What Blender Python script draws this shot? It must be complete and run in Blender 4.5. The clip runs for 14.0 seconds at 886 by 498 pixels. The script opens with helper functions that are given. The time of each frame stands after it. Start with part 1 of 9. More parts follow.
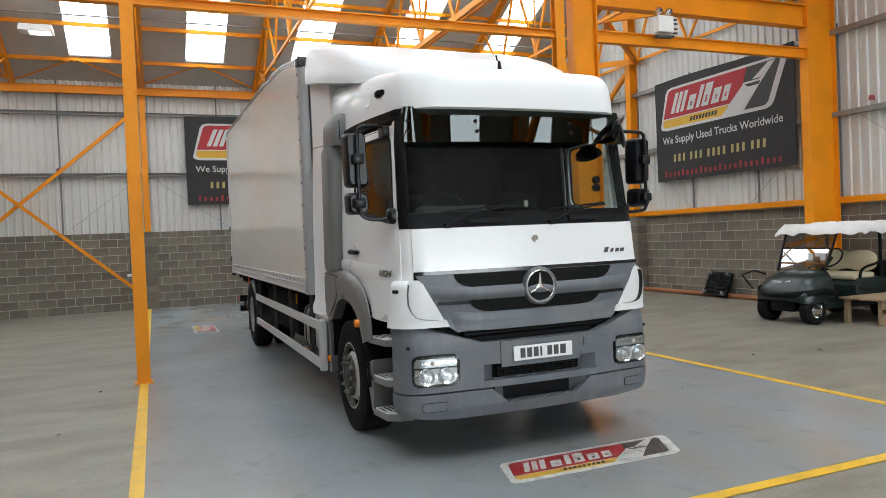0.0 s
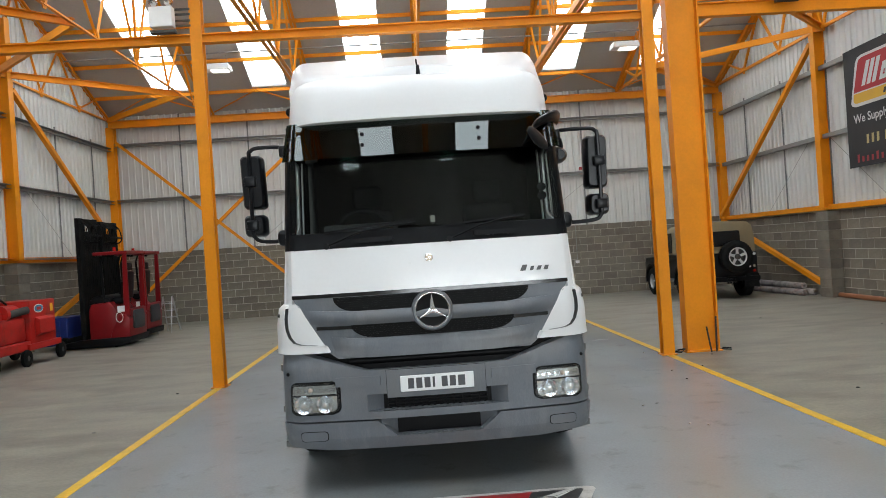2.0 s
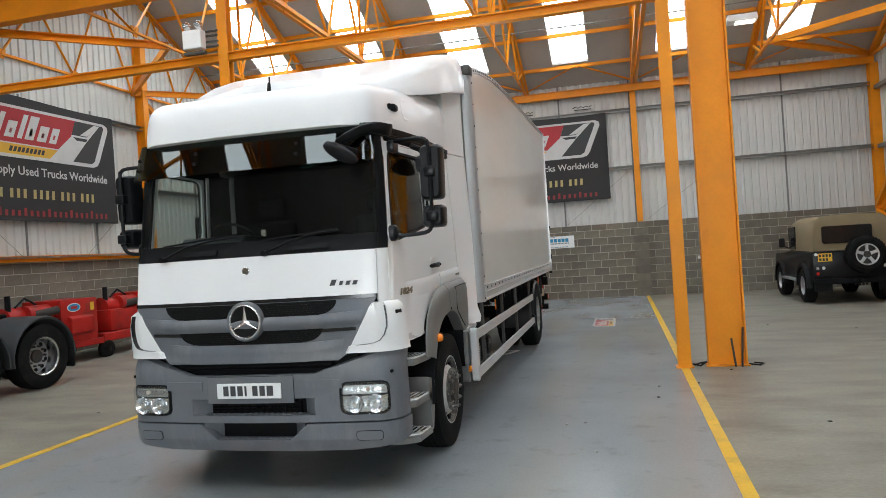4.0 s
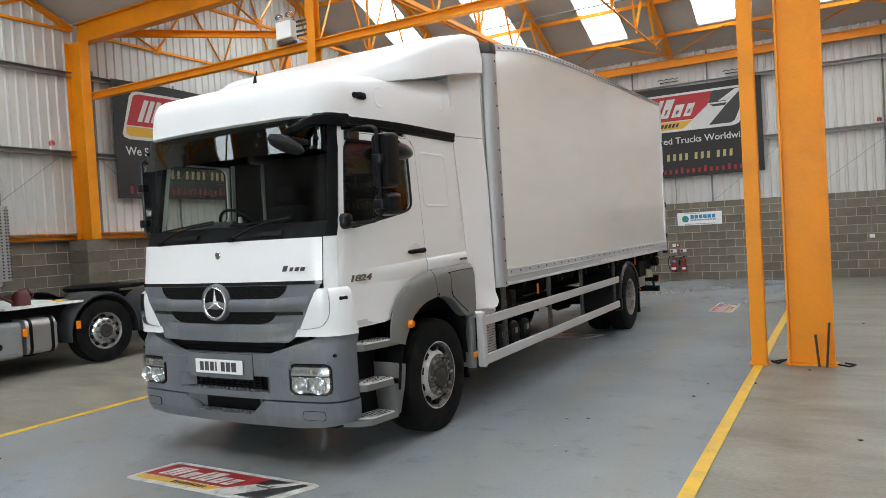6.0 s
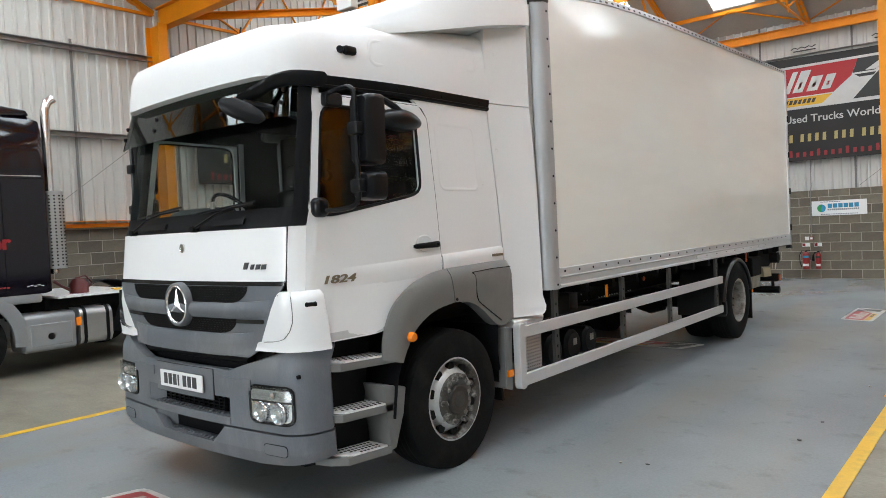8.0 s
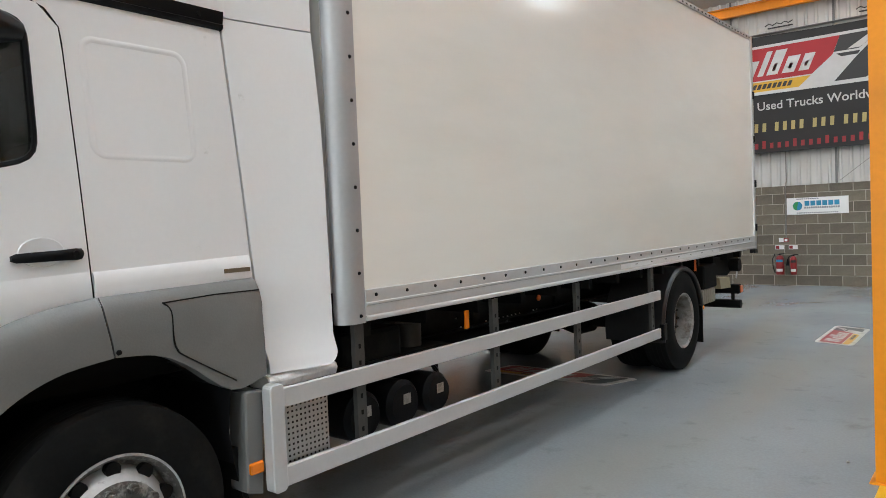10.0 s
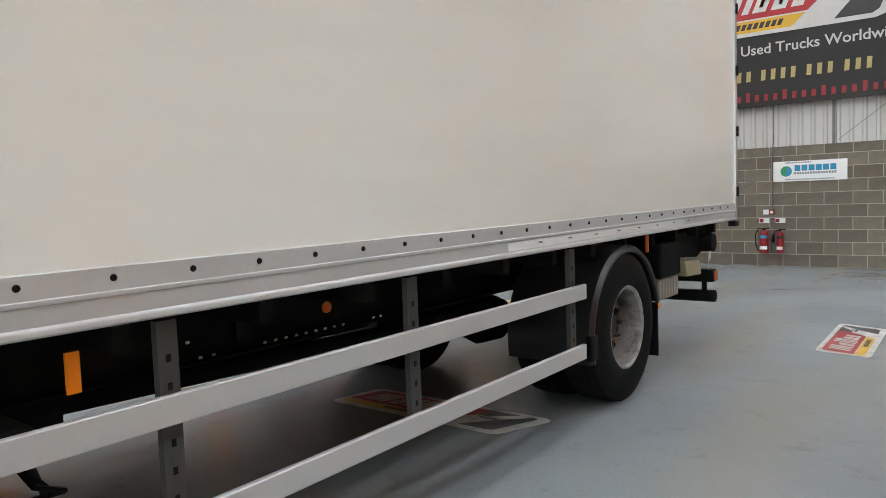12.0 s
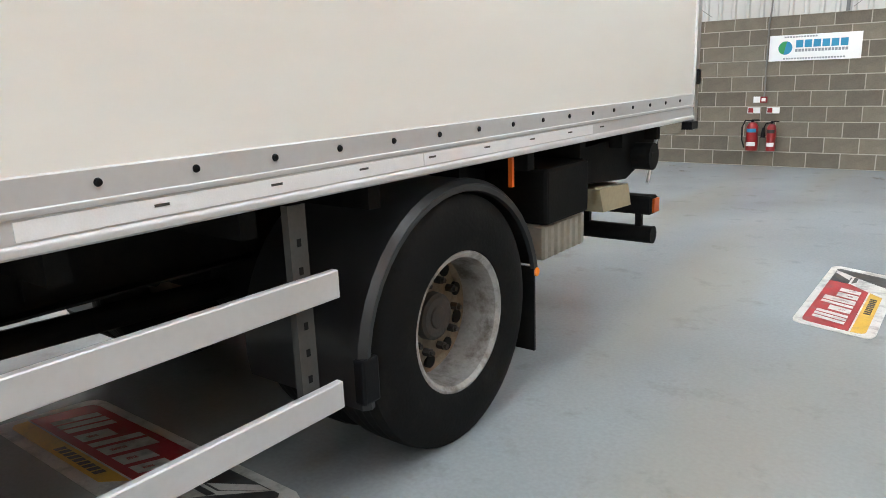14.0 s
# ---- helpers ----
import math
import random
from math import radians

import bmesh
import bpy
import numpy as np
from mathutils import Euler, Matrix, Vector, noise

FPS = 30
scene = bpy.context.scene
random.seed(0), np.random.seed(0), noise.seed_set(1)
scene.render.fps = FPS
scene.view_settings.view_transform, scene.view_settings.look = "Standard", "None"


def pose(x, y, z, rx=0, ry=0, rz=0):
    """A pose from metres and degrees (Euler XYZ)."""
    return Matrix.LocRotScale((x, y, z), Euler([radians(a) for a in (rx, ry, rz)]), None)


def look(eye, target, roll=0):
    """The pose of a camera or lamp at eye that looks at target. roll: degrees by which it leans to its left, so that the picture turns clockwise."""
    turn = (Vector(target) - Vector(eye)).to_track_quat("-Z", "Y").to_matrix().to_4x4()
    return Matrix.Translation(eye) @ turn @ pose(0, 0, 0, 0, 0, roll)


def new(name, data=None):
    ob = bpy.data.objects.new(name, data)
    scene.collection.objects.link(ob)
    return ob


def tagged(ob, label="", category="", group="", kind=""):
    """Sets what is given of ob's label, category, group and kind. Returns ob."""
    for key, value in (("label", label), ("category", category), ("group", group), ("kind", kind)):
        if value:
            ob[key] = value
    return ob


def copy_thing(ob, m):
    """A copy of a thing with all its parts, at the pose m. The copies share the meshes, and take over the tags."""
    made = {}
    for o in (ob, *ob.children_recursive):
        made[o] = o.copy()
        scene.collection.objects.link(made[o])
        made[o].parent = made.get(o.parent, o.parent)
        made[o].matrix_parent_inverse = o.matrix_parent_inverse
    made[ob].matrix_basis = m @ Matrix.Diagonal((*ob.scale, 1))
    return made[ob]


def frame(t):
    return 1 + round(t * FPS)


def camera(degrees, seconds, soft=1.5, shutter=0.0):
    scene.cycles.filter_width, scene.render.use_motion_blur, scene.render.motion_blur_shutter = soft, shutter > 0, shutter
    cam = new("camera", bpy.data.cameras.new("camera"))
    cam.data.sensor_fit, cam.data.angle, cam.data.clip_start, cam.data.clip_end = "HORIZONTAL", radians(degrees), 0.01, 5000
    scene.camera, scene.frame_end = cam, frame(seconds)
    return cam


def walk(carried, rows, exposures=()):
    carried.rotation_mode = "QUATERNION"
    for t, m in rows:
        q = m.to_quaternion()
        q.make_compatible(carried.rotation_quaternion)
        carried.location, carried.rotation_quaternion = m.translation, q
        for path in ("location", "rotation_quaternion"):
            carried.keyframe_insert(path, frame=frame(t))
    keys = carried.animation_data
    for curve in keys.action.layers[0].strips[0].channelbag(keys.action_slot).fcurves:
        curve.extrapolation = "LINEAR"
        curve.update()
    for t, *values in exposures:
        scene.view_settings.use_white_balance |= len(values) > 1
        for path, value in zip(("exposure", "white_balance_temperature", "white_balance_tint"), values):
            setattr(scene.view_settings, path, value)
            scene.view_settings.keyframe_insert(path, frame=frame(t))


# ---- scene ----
cam = camera(64.3, 14.0, soft=0.9)
PATH = [
    (0, (0.19, 0.303, 1.718), (0.948, 2.153, 1.683), -2.4),
    (0.5, (0.79, 0.18, 1.716), (1.442, 2.071, 1.724), -3.2),
    (1, (1.442, 0.136, 1.731), (1.94, 2.072, 1.739), -3.4),
    (1.5, (2.134, 0.087, 1.73), (2.411, 2.067, 1.738), -3.6),
    (2, (2.869, 0.109, 1.729), (2.945, 2.107, 1.729), -3.8),
    (4.5, (6.193, 0.606, 1.742), (5.56, 2.504, 1.738), -3.6),
    (5, (6.639, 0.823, 1.739), (5.848, 2.659, 1.723), -3.5),
    (5.5, (7.019, 1.0, 1.753), (6.112, 2.782, 1.719), -3.4),
    (6, (7.321, 1.145, 1.762), (6.328, 2.88, 1.715), -3.3),
    (6.5, (7.391, 1.279, 1.762), (6.301, 2.955, 1.708), -3.1),
    (7, (7.317, 1.598, 1.757), (6.081, 3.169, 1.696), -2.8),
    (7.5, (7.35, 2.086, 1.751), (6.079, 3.629, 1.683), -2.7),
    (8, (7.317, 2.637, 1.735), (6.037, 4.172, 1.673), -2.8),
    (8.5, (7.236, 3.25, 1.746), (5.958, 4.787, 1.675), -2.5),
    (9, (7.2, 3.862, 1.741), (5.934, 5.409, 1.676), -2.4),
    (11.5, (6.341, 7.284, 1.535), (5.116, 8.861, 1.418), -2.1),
    (12, (6.197, 7.957, 1.499), (4.986, 9.541, 1.353), -2.1),
    (12.5, (6.058, 8.595, 1.469), (4.859, 10.181, 1.252), -2.2),
    (13, (5.893, 9.23, 1.437), (4.71, 10.8, 1.07), -2.0),
    (13.5, (5.835, 9.84, 1.48), (4.66, 11.393, 1.026), -2.1),
    (14, (5.829, 10.481, 1.51), (4.643, 12.02, 1.036), -2.1),
]
EXPOSURES = [(0, 0.16), (2.2, 0.02), (5, 0.12), (7, 0.30), (9, 0.36), (11.5, 0.41), (12.5, 0.57), (13.2, 0.80), (14, 0.95)]
walk(cam, [(t, look(eye, target, roll)) for t, eye, target, roll in PATH], EXPOSURES)

# ---------------------------------------------------------------- light
world = bpy.data.worlds.new("overcast_sky")
scene.world = world
world.use_nodes = True
_wn = world.node_tree.nodes
_sky = _wn.new("ShaderNodeTexSky")
_sky.sky_type = "NISHITA"
_sky.sun_disc = False
_sky.sun_elevation = radians(48)
_sky.sun_rotation = radians(150)
world.node_tree.links.new(_sky.outputs[0], _wn["Background"].inputs[0])
_wn["Background"].inputs[1].default_value = 0.1
_sun = new("sun", bpy.data.lights.new("sun", "SUN"))
_sun.data.energy, _sun.data.angle, _sun.data.color = 1.0, radians(12), (1.0, 0.95, 0.88)
_sun.matrix_world = look((0, -20, 40), (3, 5, 0))

# unseen opening assumed behind the camera, with a fill lamp added to brighten fronts
FILL_X0, FILL_X1, FILL_H = 1.0, 11.6, 5.0
_fill = new("added_front_fill", bpy.data.lights.new("added_front_fill", "AREA"))
_fill.data.shape, _fill.data.size, _fill.data.size_y = "RECTANGLE", FILL_X1 - FILL_X0 - 0.2, FILL_H - 2.4
_fill.data.energy, _fill.data.color = 1120.0, (0.88, 0.95, 1.0)
_fill.matrix_world = look(((FILL_X0 + FILL_X1) / 2, -13.75, FILL_H / 2 + 1.1), ((FILL_X0 + FILL_X1) / 2, 0.0, FILL_H / 2))

# the hall: three gabled bays, valley lines along x
XL, XR, YB, YF = -6.3, 12.75, 22.1, -13.6
VALLEYS = [22.1, 10.2, -1.7, -13.6]
EAVE, SLOPE, RUN = 6.42, 0.455, 5.95
SKY_X = [-4.0 + 2.87 * k for k in range(6)]
SKY_W, SKY_D0, SKY_D1 = 1.0, 1.0, 5.35          # skylight: width, start and end measured from the eave
SKY_GLOW = 7.2                                   # daylight coming through the translucent sheets


def roof_z(d):
    """Height of the roof's underside at a distance d from its eave."""
    return EAVE + SLOPE * d


# ---------------------------------------------------------------- materials
def nodes_of(name):
    m = bpy.data.materials.new(name)
    m.use_nodes = True
    return m, m.node_tree.nodes, m.node_tree.links, m.node_tree.nodes["Principled BSDF"]


def mat(name, rgb, rough=0.5, metal=0.0, var=0.10, scale=2.0, fine=40.0, bump=0.05, island=0.0, dirt=None, dirt_amt=0.0,
        dirt_scale=1.5, coat=0.0, stretch=(1, 1, 1), spec=0.5, rvar=0.15, obj=0.0, dirt_lo=0.48, dirt_hi=0.72, detail=5, tint=None):
    """Paint, plastic, metal, stone: a base colour with variation at two scales, stains and a fine relief."""
    m, n, l, b = nodes_of(name)
    tc = n.new("ShaderNodeTexCoord")
    mp = n.new("ShaderNodeMapping")
    mp.inputs["Scale"].default_value = stretch
    l.new(tc.outputs["Object"], mp.inputs[0])
    big = n.new("ShaderNodeTexNoise")
    big.inputs["Scale"].default_value, big.inputs["Detail"].default_value = scale, detail
    small = n.new("ShaderNodeTexNoise")
    small.inputs["Scale"].default_value, small.inputs["Detail"].default_value = fine, 4
    l.new(mp.outputs[0], big.inputs["Vector"])
    l.new(mp.outputs[0], small.inputs["Vector"])
    add = n.new("ShaderNodeMath")
    add.operation = "MULTIPLY_ADD"
    add.inputs[1].default_value = 0.6
    l.new(big.outputs[0], add.inputs[0])
    sm = n.new("ShaderNodeMath")
    sm.operation = "MULTIPLY"
    sm.inputs[1].default_value = 0.4
    l.new(small.outputs[0], sm.inputs[0])
    l.new(sm.outputs[0], add.inputs[2])
    mr = n.new("ShaderNodeMapRange")
    mr.clamp = False
    mr.inputs["From Min"].default_value, mr.inputs["From Max"].default_value = 0.3, 0.7
    mr.inputs["To Min"].default_value, mr.inputs["To Max"].default_value = 1 - var, 1 + var
    l.new(add.outputs[0], mr.inputs[0])
    val = mr.outputs[0]
    if island or obj:
        src = n.new("ShaderNodeNewGeometry").outputs["Random Per Island"] if island else n.new("ShaderNodeObjectInfo").outputs["Random"]
        r2 = n.new("ShaderNodeMapRange")
        k = island or obj
        r2.inputs["To Min"].default_value, r2.inputs["To Max"].default_value = 1 - k, 1 + k
        l.new(src, r2.inputs[0])
        mu = n.new("ShaderNodeMath")
        mu.operation = "MULTIPLY"
        l.new(val, mu.inputs[0])
        l.new(r2.outputs[0], mu.inputs[1])
        val = mu.outputs[0]
    col = n.new("ShaderNodeMix")
    col.data_type, col.blend_type = "RGBA", "MULTIPLY"
    col.inputs["Factor"].default_value = 1
    col.inputs["A"].default_value = (*rgb, 1)
    l.new(val, col.inputs["B"])
    out = col.outputs["Result"]
    if tint is not None:
        # broad, soft patches of dust: colour, strength, scale, and how they are drawn out
        tp = n.new("ShaderNodeMapping")
        tp.inputs["Scale"].default_value = tint[3] if len(tint) > 3 else (1, 1, 1)
        l.new(tc.outputs["Object"], tp.inputs[0])
        tn = n.new("ShaderNodeTexNoise")
        tn.inputs["Scale"].default_value, tn.inputs["Detail"].default_value = tint[2], 1.0
        l.new(tp.outputs[0], tn.inputs["Vector"])
        tm = n.new("ShaderNodeMapRange")
        tm.interpolation_type = "SMOOTHSTEP"
        tm.inputs["From Min"].default_value, tm.inputs["From Max"].default_value, tm.inputs["To Max"].default_value = 0.40, 0.75, tint[1]
        l.new(tn.outputs[0], tm.inputs[0])
        tx = n.new("ShaderNodeMix")
        tx.data_type = "RGBA"
        l.new(tm.outputs[0], tx.inputs["Factor"])
        l.new(out, tx.inputs["A"])
        tx.inputs["B"].default_value = (*tint[0], 1)
        out = tx.outputs["Result"]
    if dirt is not None:
        dn = n.new("ShaderNodeTexNoise")
        dn.inputs["Scale"].default_value, dn.inputs["Detail"].default_value, dn.inputs["Roughness"].default_value = dirt_scale, 8, 0.65
        l.new(mp.outputs[0], dn.inputs["Vector"])
        dr = n.new("ShaderNodeMapRange")
        dr.inputs["From Min"].default_value, dr.inputs["From Max"].default_value = dirt_lo, dirt_hi
        dr.inputs["To Max"].default_value = dirt_amt
        l.new(dn.outputs[0], dr.inputs[0])
        mx = n.new("ShaderNodeMix")
        mx.data_type = "RGBA"
        l.new(dr.outputs[0], mx.inputs["Factor"])
        l.new(out, mx.inputs["A"])
        mx.inputs["B"].default_value = (*dirt, 1)
        out = mx.outputs["Result"]
    l.new(out, b.inputs["Base Color"])
    rr = n.new("ShaderNodeMapRange")
    rr.inputs["To Min"].default_value, rr.inputs["To Max"].default_value = max(0.02, rough * (1 - rvar)), min(1, rough * (1 + rvar))
    l.new(big.outputs[0], rr.inputs[0])
    l.new(rr.outputs[0], b.inputs["Roughness"])
    b.inputs["Metallic"].default_value = metal
    b.inputs["Coat Weight"].default_value = coat
    b.inputs["Coat Roughness"].default_value = 0.06
    b.inputs["Specular IOR Level"].default_value = spec
    if bump:
        bp = n.new("ShaderNodeBump")
        bp.inputs["Strength"].default_value, bp.inputs["Distance"].default_value = bump, 0.01
        l.new(small.outputs[0], bp.inputs["Height"])
        l.new(bp.outputs[0], b.inputs["Normal"])
    return m


def glass(name, tint, gloss=1.0):
    """A thin pane: tinted and clear, with a mirror gloss that rises towards grazing angles."""
    m, n, l, b = nodes_of(name)
    n.remove(b)
    tr = n.new("ShaderNodeBsdfTransparent")
    tr.inputs[0].default_value = (*tint, 1)
    gl = n.new("ShaderNodeBsdfGlossy")
    gl.inputs["Roughness"].default_value = 0.01
    lw = n.new("ShaderNodeLayerWeight")
    lw.inputs[0].default_value = 0.5
    pw = n.new("ShaderNodeMath")
    pw.operation = "POWER"
    pw.inputs[1].default_value = 4.5
    l.new(lw.outputs["Facing"], pw.inputs[0])
    k = n.new("ShaderNodeMath")
    k.operation, k.use_clamp = "MULTIPLY_ADD", True
    k.inputs[1].default_value, k.inputs[2].default_value = 0.55 * gloss, 0.06 * gloss
    l.new(pw.outputs[0], k.inputs[0])
    mx = n.new("ShaderNodeMixShader")
    l.new(k.outputs[0], mx.inputs[0])
    l.new(tr.outputs[0], mx.inputs[1])
    l.new(gl.outputs[0], mx.inputs[2])
    l.new(mx.outputs[0], n["Material Output"].inputs[0])
    return m


def glow(name, rgb, strength):
    m, n, l, b = nodes_of(name)
    b.inputs["Base Color"].default_value = (*rgb, 1)
    b.inputs["Emission Color"].default_value = (*rgb, 1)
    b.inputs["Emission Strength"].default_value = strength
    return m


M_CONC = mat("worn_concrete", (0.218, 0.201, 0.163), 0.46, var=0.36, scale=1.6, fine=34, bump=0.14, dirt=(0.105, 0.092, 0.070), dirt_amt=0.8, dirt_scale=1.1, stretch=(0.7, 1.6, 1))
M_LANE = mat("grey_blue_floor_paint", (0.238, 0.259, 0.272), 0.235, var=0.14, scale=0.7, detail=3, fine=55, bump=0.03, dirt=(0.10, 0.095, 0.085), dirt_amt=0.55, dirt_scale=3.4, dirt_lo=0.57, dirt_hi=0.80, rvar=0.3, tint=((0.26, 0.235, 0.185), 0.6, 1.1, (1, 0.16, 1)))
M_YLINE = mat("yellow_line_paint", (0.72, 0.42, 0.02), 0.45, var=0.12, scale=3, fine=50, bump=0.05, dirt=(0.3, 0.22, 0.08), dirt_amt=0.5, dirt_scale=5)
M_MORTAR = mat("mortar", (0.40, 0.37, 0.315), 0.95, var=0.1, scale=4, fine=60, bump=0.3)
M_BLOCK = mat("concrete_block", (0.158, 0.137, 0.107), 0.95, var=0.26, scale=5, fine=70, bump=0.6, obj=0.20)
M_BLOCKS = mat("concrete_block_rows", (0.158, 0.137, 0.107), 0.95, var=0.26, scale=5, fine=70, bump=0.6, island=0.20)
M_CLAD = mat("white_wall_sheeting", (0.535, 0.53, 0.505), 0.5, var=0.05, scale=0.8, fine=14, bump=0.02, dirt=(0.45, 0.43, 0.38), dirt_amt=0.25, dirt_scale=0.6, stretch=(1, 1, 0.3))
M_ROOF = mat("grey_roof_lining", (0.44, 0.43, 0.405), 0.8, var=0.08, scale=0.8, fine=20, bump=0.03, dirt=(0.3, 0.28, 0.25), dirt_amt=0.3, dirt_scale=0.5)
M_ORANGE = mat("orange_steel_paint", (0.74, 0.255, 0.008), 0.42, spec=0.22, var=0.08, scale=1.5, fine=30, bump=0.03, dirt=(0.42, 0.16, 0.02), dirt_amt=0.35, dirt_scale=1.6)
M_GALV = mat("galvanised_girt", (0.28, 0.275, 0.26), 0.5, metal=0.6, var=0.15, scale=3, fine=40, bump=0.05)
M_JOINT = mat("grey_sheet_joint", (0.16, 0.16, 0.155), 0.6, var=0.1)
M_DARK = mat("dark_shadow_metal", (0.03, 0.03, 0.03), 0.6, var=0.2)
M_SKYPANE = glow("translucent_skylight_sheet", (0.82, 0.93, 1.0), SKY_GLOW)

# ---------------------------------------------------------------- mesh helpers
def part(name, bm, material, parent=None, label="", smooth=False, angle=35):
    me = bpy.data.meshes.new(name)
    bmesh.ops.recalc_face_normals(bm, faces=bm.faces)
    if smooth:
        lim = radians(angle)
        for f in bm.faces:
            f.smooth = True
        for e in bm.edges:
            if len(e.link_faces) == 2 and e.calc_face_angle(0) > lim:
                e.smooth = False
    bm.to_mesh(me)
    bm.free()
    for mt in (material if isinstance(material, (list, tuple)) else [material]):
        me.materials.append(mt)
    ob = new(name, me)
    if parent:
        ob.parent = parent
    if label:
        ob["label"] = label
    return ob


def thing(name, loc, label, category, group="", kind="", rz=0.0):
    ob = new(name)
    ob.empty_display_size = 0.2
    ob.matrix_basis = pose(*loc, 0, 0, rz)
    return tagged(ob, label, category, group, kind)


def solo(name, bm, material, label, category, group="", kind="", smooth=False, loc=(0, 0, 0), rz=0.0):
    ob = part(name, bm, material, None, "", smooth)
    ob.matrix_basis = pose(*loc, 0, 0, rz)
    return tagged(ob, label, category, group, kind)


def quad_verts(bm, pts):
    return [bm.verts.new(p) for p in pts]


def box(bm, x0, x1, y0, y1, z0, z1, bevel=0.0, seg=2, mi=0, m=None):
    vs = [bm.verts.new(((x0, x1)[i & 1], (y0, y1)[i >> 1 & 1], (z0, z1)[i >> 2 & 1])) for i in range(8)]
    fs = [bm.faces.new([vs[i] for i in q]) for q in ((0, 2, 3, 1), (4, 5, 7, 6), (0, 1, 5, 4), (2, 6, 7, 3), (0, 4, 6, 2), (1, 3, 7, 5))]
    for f in fs:
        f.material_index = mi
    if bevel:
        es = list({e for f in fs for e in f.edges})
        r = bmesh.ops.bevel(bm, geom=es, offset=bevel, segments=seg, profile=0.5, affect="EDGES")
        vs = list({v for v in vs if v.is_valid} | set(r["verts"]))
        for f in r["faces"]:
            f.material_index = mi
    if m is not None:
        bmesh.ops.transform(bm, matrix=m, verts=[v for v in vs if v.is_valid])
    return vs


def loft(bm, rings, closed=True, caps=True, mi=0):
    """Skin over rings of points; every ring has as many points."""
    vr = [[bm.verts.new(p) for p in r] for r in rings]
    n = len(vr[0])
    for a, b in zip(vr[:-1], vr[1:]):
        for i in range(n if closed else n - 1):
            j = (i + 1) % n
            f = bm.faces.new((a[i], a[j], b[j], b[i]))
            f.material_index = mi
    if caps and closed:
        for r in (vr[0][::-1], vr[-1]):
            f = bm.faces.new(r)
            f.material_index = mi
    return vr


def axes_of(way):
    w = Vector(way).normalized()
    u = w.orthogonal().normalized()
    return u, w.cross(u), w


def cyl(bm, p0, p1, r, seg=16, r1=None, caps=True, mi=0):
    p0, p1 = Vector(p0), Vector(p1)
    u, v, w = axes_of(p1 - p0)
    r1 = r if r1 is None else r1
    rings = [[p + q * (u * math.cos(2 * math.pi * i / seg) + v * math.sin(2 * math.pi * i / seg)) for i in range(seg)] for p, q in ((p0, r), (p1, r1))]
    return loft(bm, rings, True, caps, mi)


def tube(bm, pts, r, seg=8, closed=False, mi=0):
    pts = [Vector(p) for p in pts]
    rings, u = [], None
    for i, p in enumerate(pts):
        a = pts[i - 1] if i or closed else p
        b = pts[(i + 1) % len(pts)] if i + 1 < len(pts) or closed else p
        w = (b - a).normalized()
        u = w.orthogonal().normalized() if u is None else (u - w * u.dot(w)).normalized()
        v = w.cross(u)
        rings.append([p + r * (u * math.cos(2 * math.pi * k / seg) + v * math.sin(2 * math.pi * k / seg)) for k in range(seg)])
    if closed:
        rings.append(rings[0])
    return loft(bm, rings, True, not closed, mi)


def revolve(bm, profile, centre, axis="x", seg=32, mi=0, closed=False):
    """profile: rows of (distance along the axis, radius)."""
    c = Vector(centre)
    rings = []
    for k in range(seg):
        a = 2 * math.pi * k / seg
        ca, sa = math.cos(a), math.sin(a)
        if axis == "x":
            rings.append([c + Vector((d, r * ca, r * sa)) for d, r in profile])
        elif axis == "y":
            rings.append([c + Vector((r * ca, d, r * sa)) for d, r in profile])
        else:
            rings.append([c + Vector((r * ca, r * sa, d)) for d, r in profile])
    rings.append(rings[0])
    vr = [[bm.verts.new(p) for p in r] for r in rings[:-1]]
    vr.append(vr[0])
    n = len(profile)
    for a, b in zip(vr[:-1], vr[1:]):
        for i in range(n if closed else n - 1):
            j = (i + 1) % n
            f = bm.faces.new((a[i], a[j], b[j], b[i]))
            f.material_index = mi


def prism(bm, pts2, axis, a0, a1, mi=0, bevel=0.0, seg=2):
    """A flat outline pushed along an axis. pts2: the two other coordinates in x, y, z order."""
    def p3(p, a):
        return {"x": (a, p[0], p[1]), "y": (p[0], a, p[1]), "z": (p[0], p[1], a)}[axis]
    vr = loft(bm, [[p3(p, a0) for p in pts2], [p3(p, a1) for p in pts2]], True, True, mi)
    if bevel:
        es = list({e for r in vr for v in r for e in v.link_edges})
        r = bmesh.ops.bevel(bm, geom=es, offset=bevel, segments=seg, profile=0.5, affect="EDGES")
        for f in r["faces"]:
            f.material_index = mi
    return vr


def rrect(w, h, r, seg=4, cx=0.0, cy=0.0):
    out = []
    for sx, sy, a0 in ((1, 1, 0), (-1, 1, 90), (-1, -1, 180), (1, -1, 270)):
        for k in range(seg + 1):
            a = radians(a0 + 90 * k / seg)
            out.append((cx + sx * (w / 2 - r) + r * math.cos(a), cy + sy * (h / 2 - r) + r * math.sin(a)))
    return out


